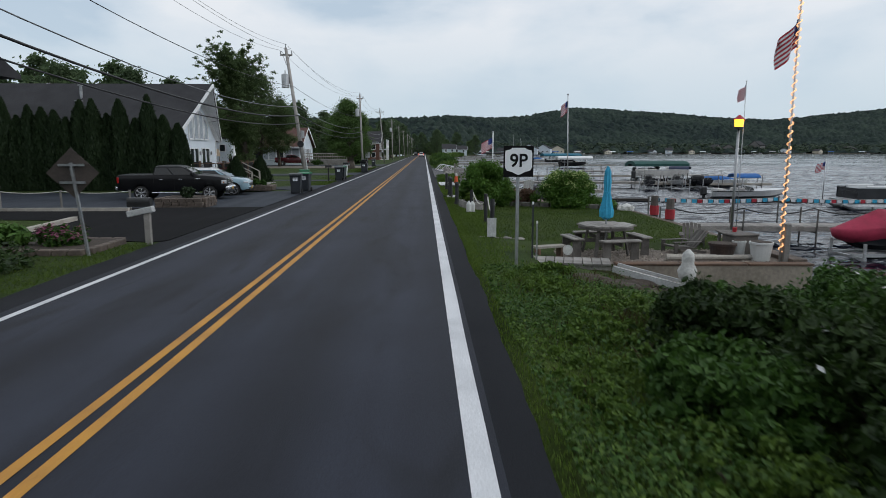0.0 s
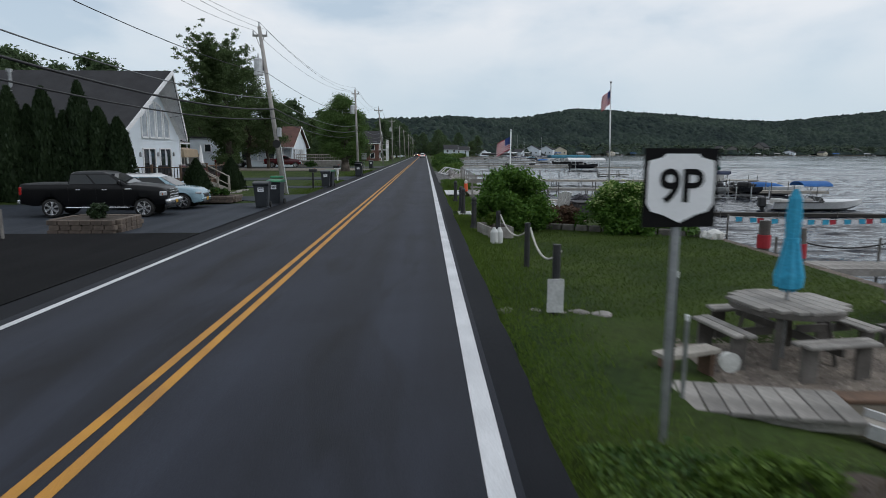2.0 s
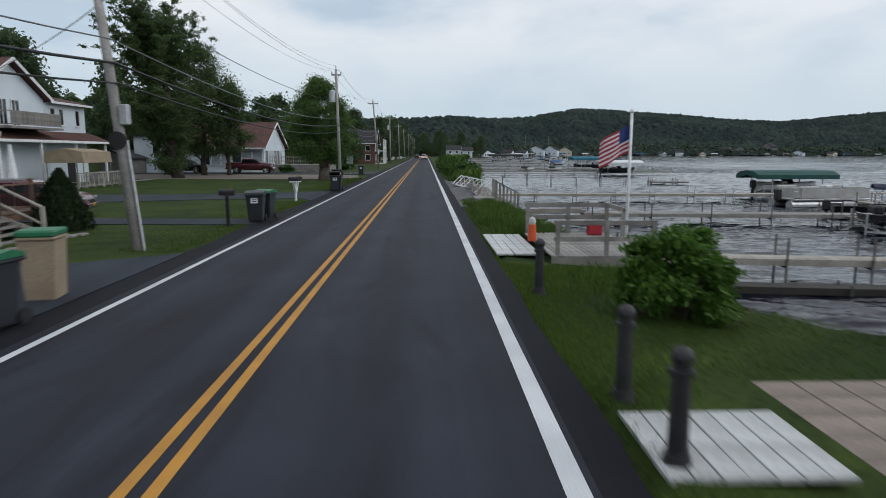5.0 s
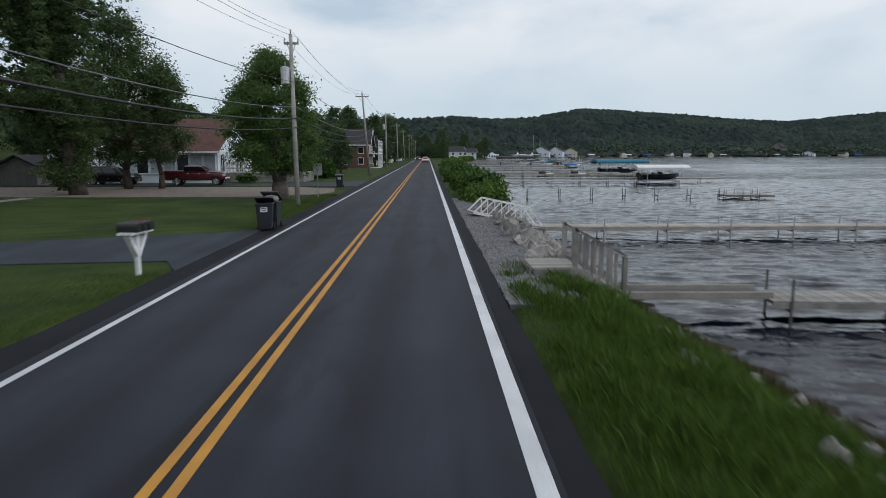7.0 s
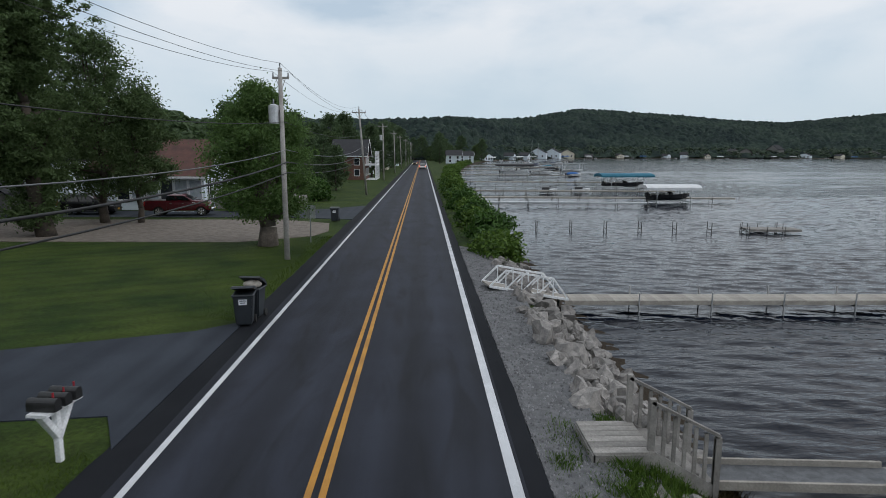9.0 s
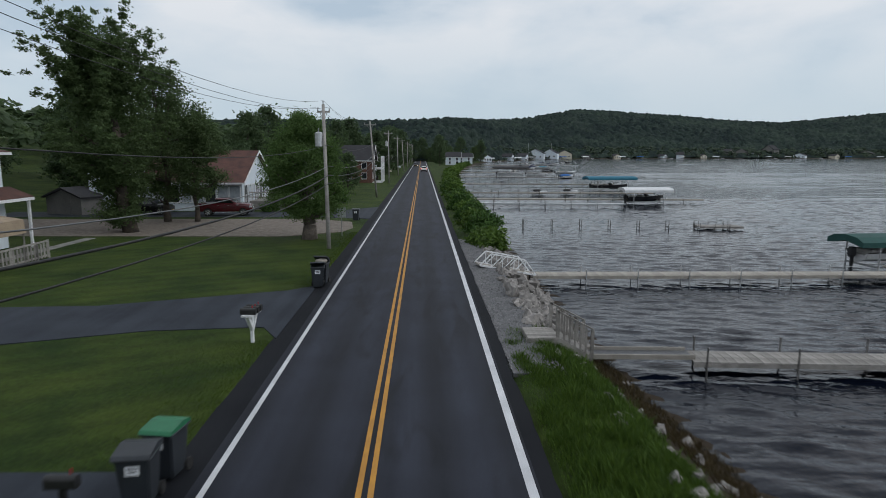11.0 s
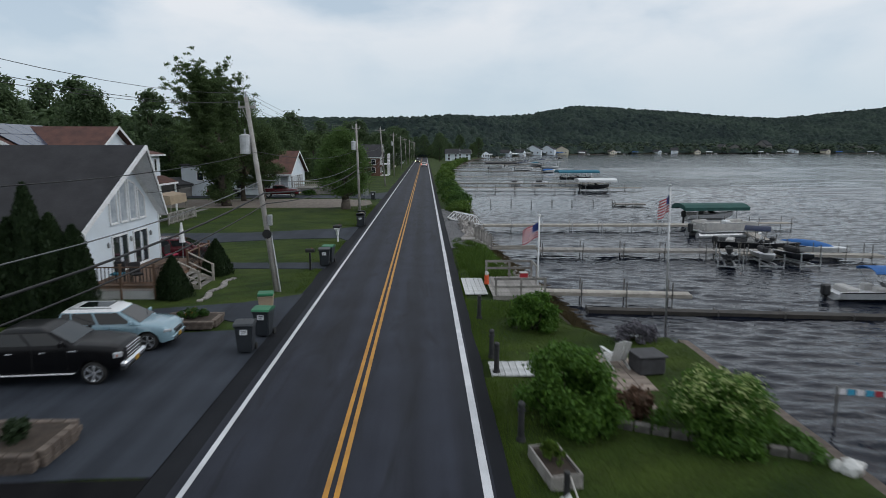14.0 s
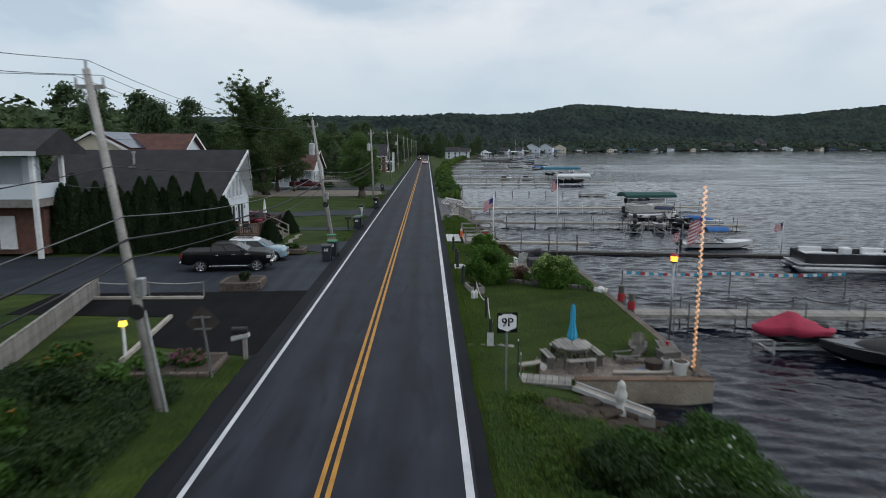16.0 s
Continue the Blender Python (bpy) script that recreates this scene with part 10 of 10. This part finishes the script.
for k, (az, back, w, h, c) in enumerate(far_houses):
    w, h, back = w * (0.8 if az > 8 else 0.6), h * (0.8 if az > 8 else 0.6), back * 0.6
    ta, y = math.tan(radians(az)), 700.0
    for _ in range(30):
        y = float(np.interp(2 + (y - 40) * ta, FAR_X, FAR_Y)) + back
    x = 2 + (y - 40) * ta
    hs = thing("lake_house", "distant pale house among trees on the far shore", "house", pose(x, y, gz_at(x, y) - 0.5, 0, 0, (0 if k < 3 else rg.choice((0, 90, 60, -50, 20))) - az + rg.uniform(-18, 18)), "houses on the far shore")
    part("wall", prism(bm_new(), [(-w / 2, 0), (w / 2, 0), (w / 2, h * 0.6), (0, h), (-w / 2, h * 0.6)], "y", -4, 4), (SIDING, CREAM, SHEDGREY)[c], hs)
    rb = bm_new()
    prism(rb, [(-w / 2 - 0.5, h * 0.56), (0, h + 0.1), (w / 2 + 0.5, h * 0.56), (w / 2 + 0.5, h * 0.62), (0, h + 0.35), (-w / 2 - 0.5, h * 0.62)], "y", -4.5, 4.5)
    part("roof", rb, SHINGLE, hs)
    for k in (-0.3, 0, 0.3):
        window(hs, (k * w, -4.0, h * 0.2), 1.3, 1.5, "y", -1)
for i in range(20):
    x = 56 + 13 * i + 0.9 * i * i + rg.uniform(-6, 6)
    y = float(np.interp(x, FAR_X, FAR_Y)) - rg.uniform(8, 18)
    dk2 = thing("dock", "distant pale dock with boats at the far shore", "dock", pose(x, y, WATER_Z, 0, 0, 90 + rg.uniform(-15, 15)), "docks at the far shore")
    part("decking", box(bm_new(), (0, 0, 0.4), (16, 1.4, 0.15)), WOODPALE, dk2)
    for k in (-6, -2, 2, 6):
        part("leg", box(bm_new(), (k, 0, -0.3), (0.2, 1.2, 1.6)), PIPE, dk2)
    if i % 3 != 1:
        lf = thing("boat_lift", "distant boat lift with a pale canopy", "boat lift", pose(x - 3, y + 2, WATER_Z, 0, 0, rg.uniform(-40, 40)), "boat lifts at the far shore")
        part("canopy", prism(bm_new(), [(-1.6, 2.4), (1.6, 2.4), (1.3, 2.9), (0, 3.1), (-1.3, 2.9)], "x", -3.6, 3.6), (TRIM, CANVASBLUE, HULLWHITE, SEATVINYL)[i % 4], lf)
        for q in (-3, 3):
            for w in (-1.4, 1.4):
                part("post", box(bm_new(), (q, w, 0.8), (0.12, 0.12, 3.2)), ALU, lf)
    if i % 2 == 0:
        runabout("tiny distant white boat at the far shore", pose(x + 4, y, WATER_Z - 0.1, 0, 0, 80), 7, 2.4, 1.0, HULLWHITE)

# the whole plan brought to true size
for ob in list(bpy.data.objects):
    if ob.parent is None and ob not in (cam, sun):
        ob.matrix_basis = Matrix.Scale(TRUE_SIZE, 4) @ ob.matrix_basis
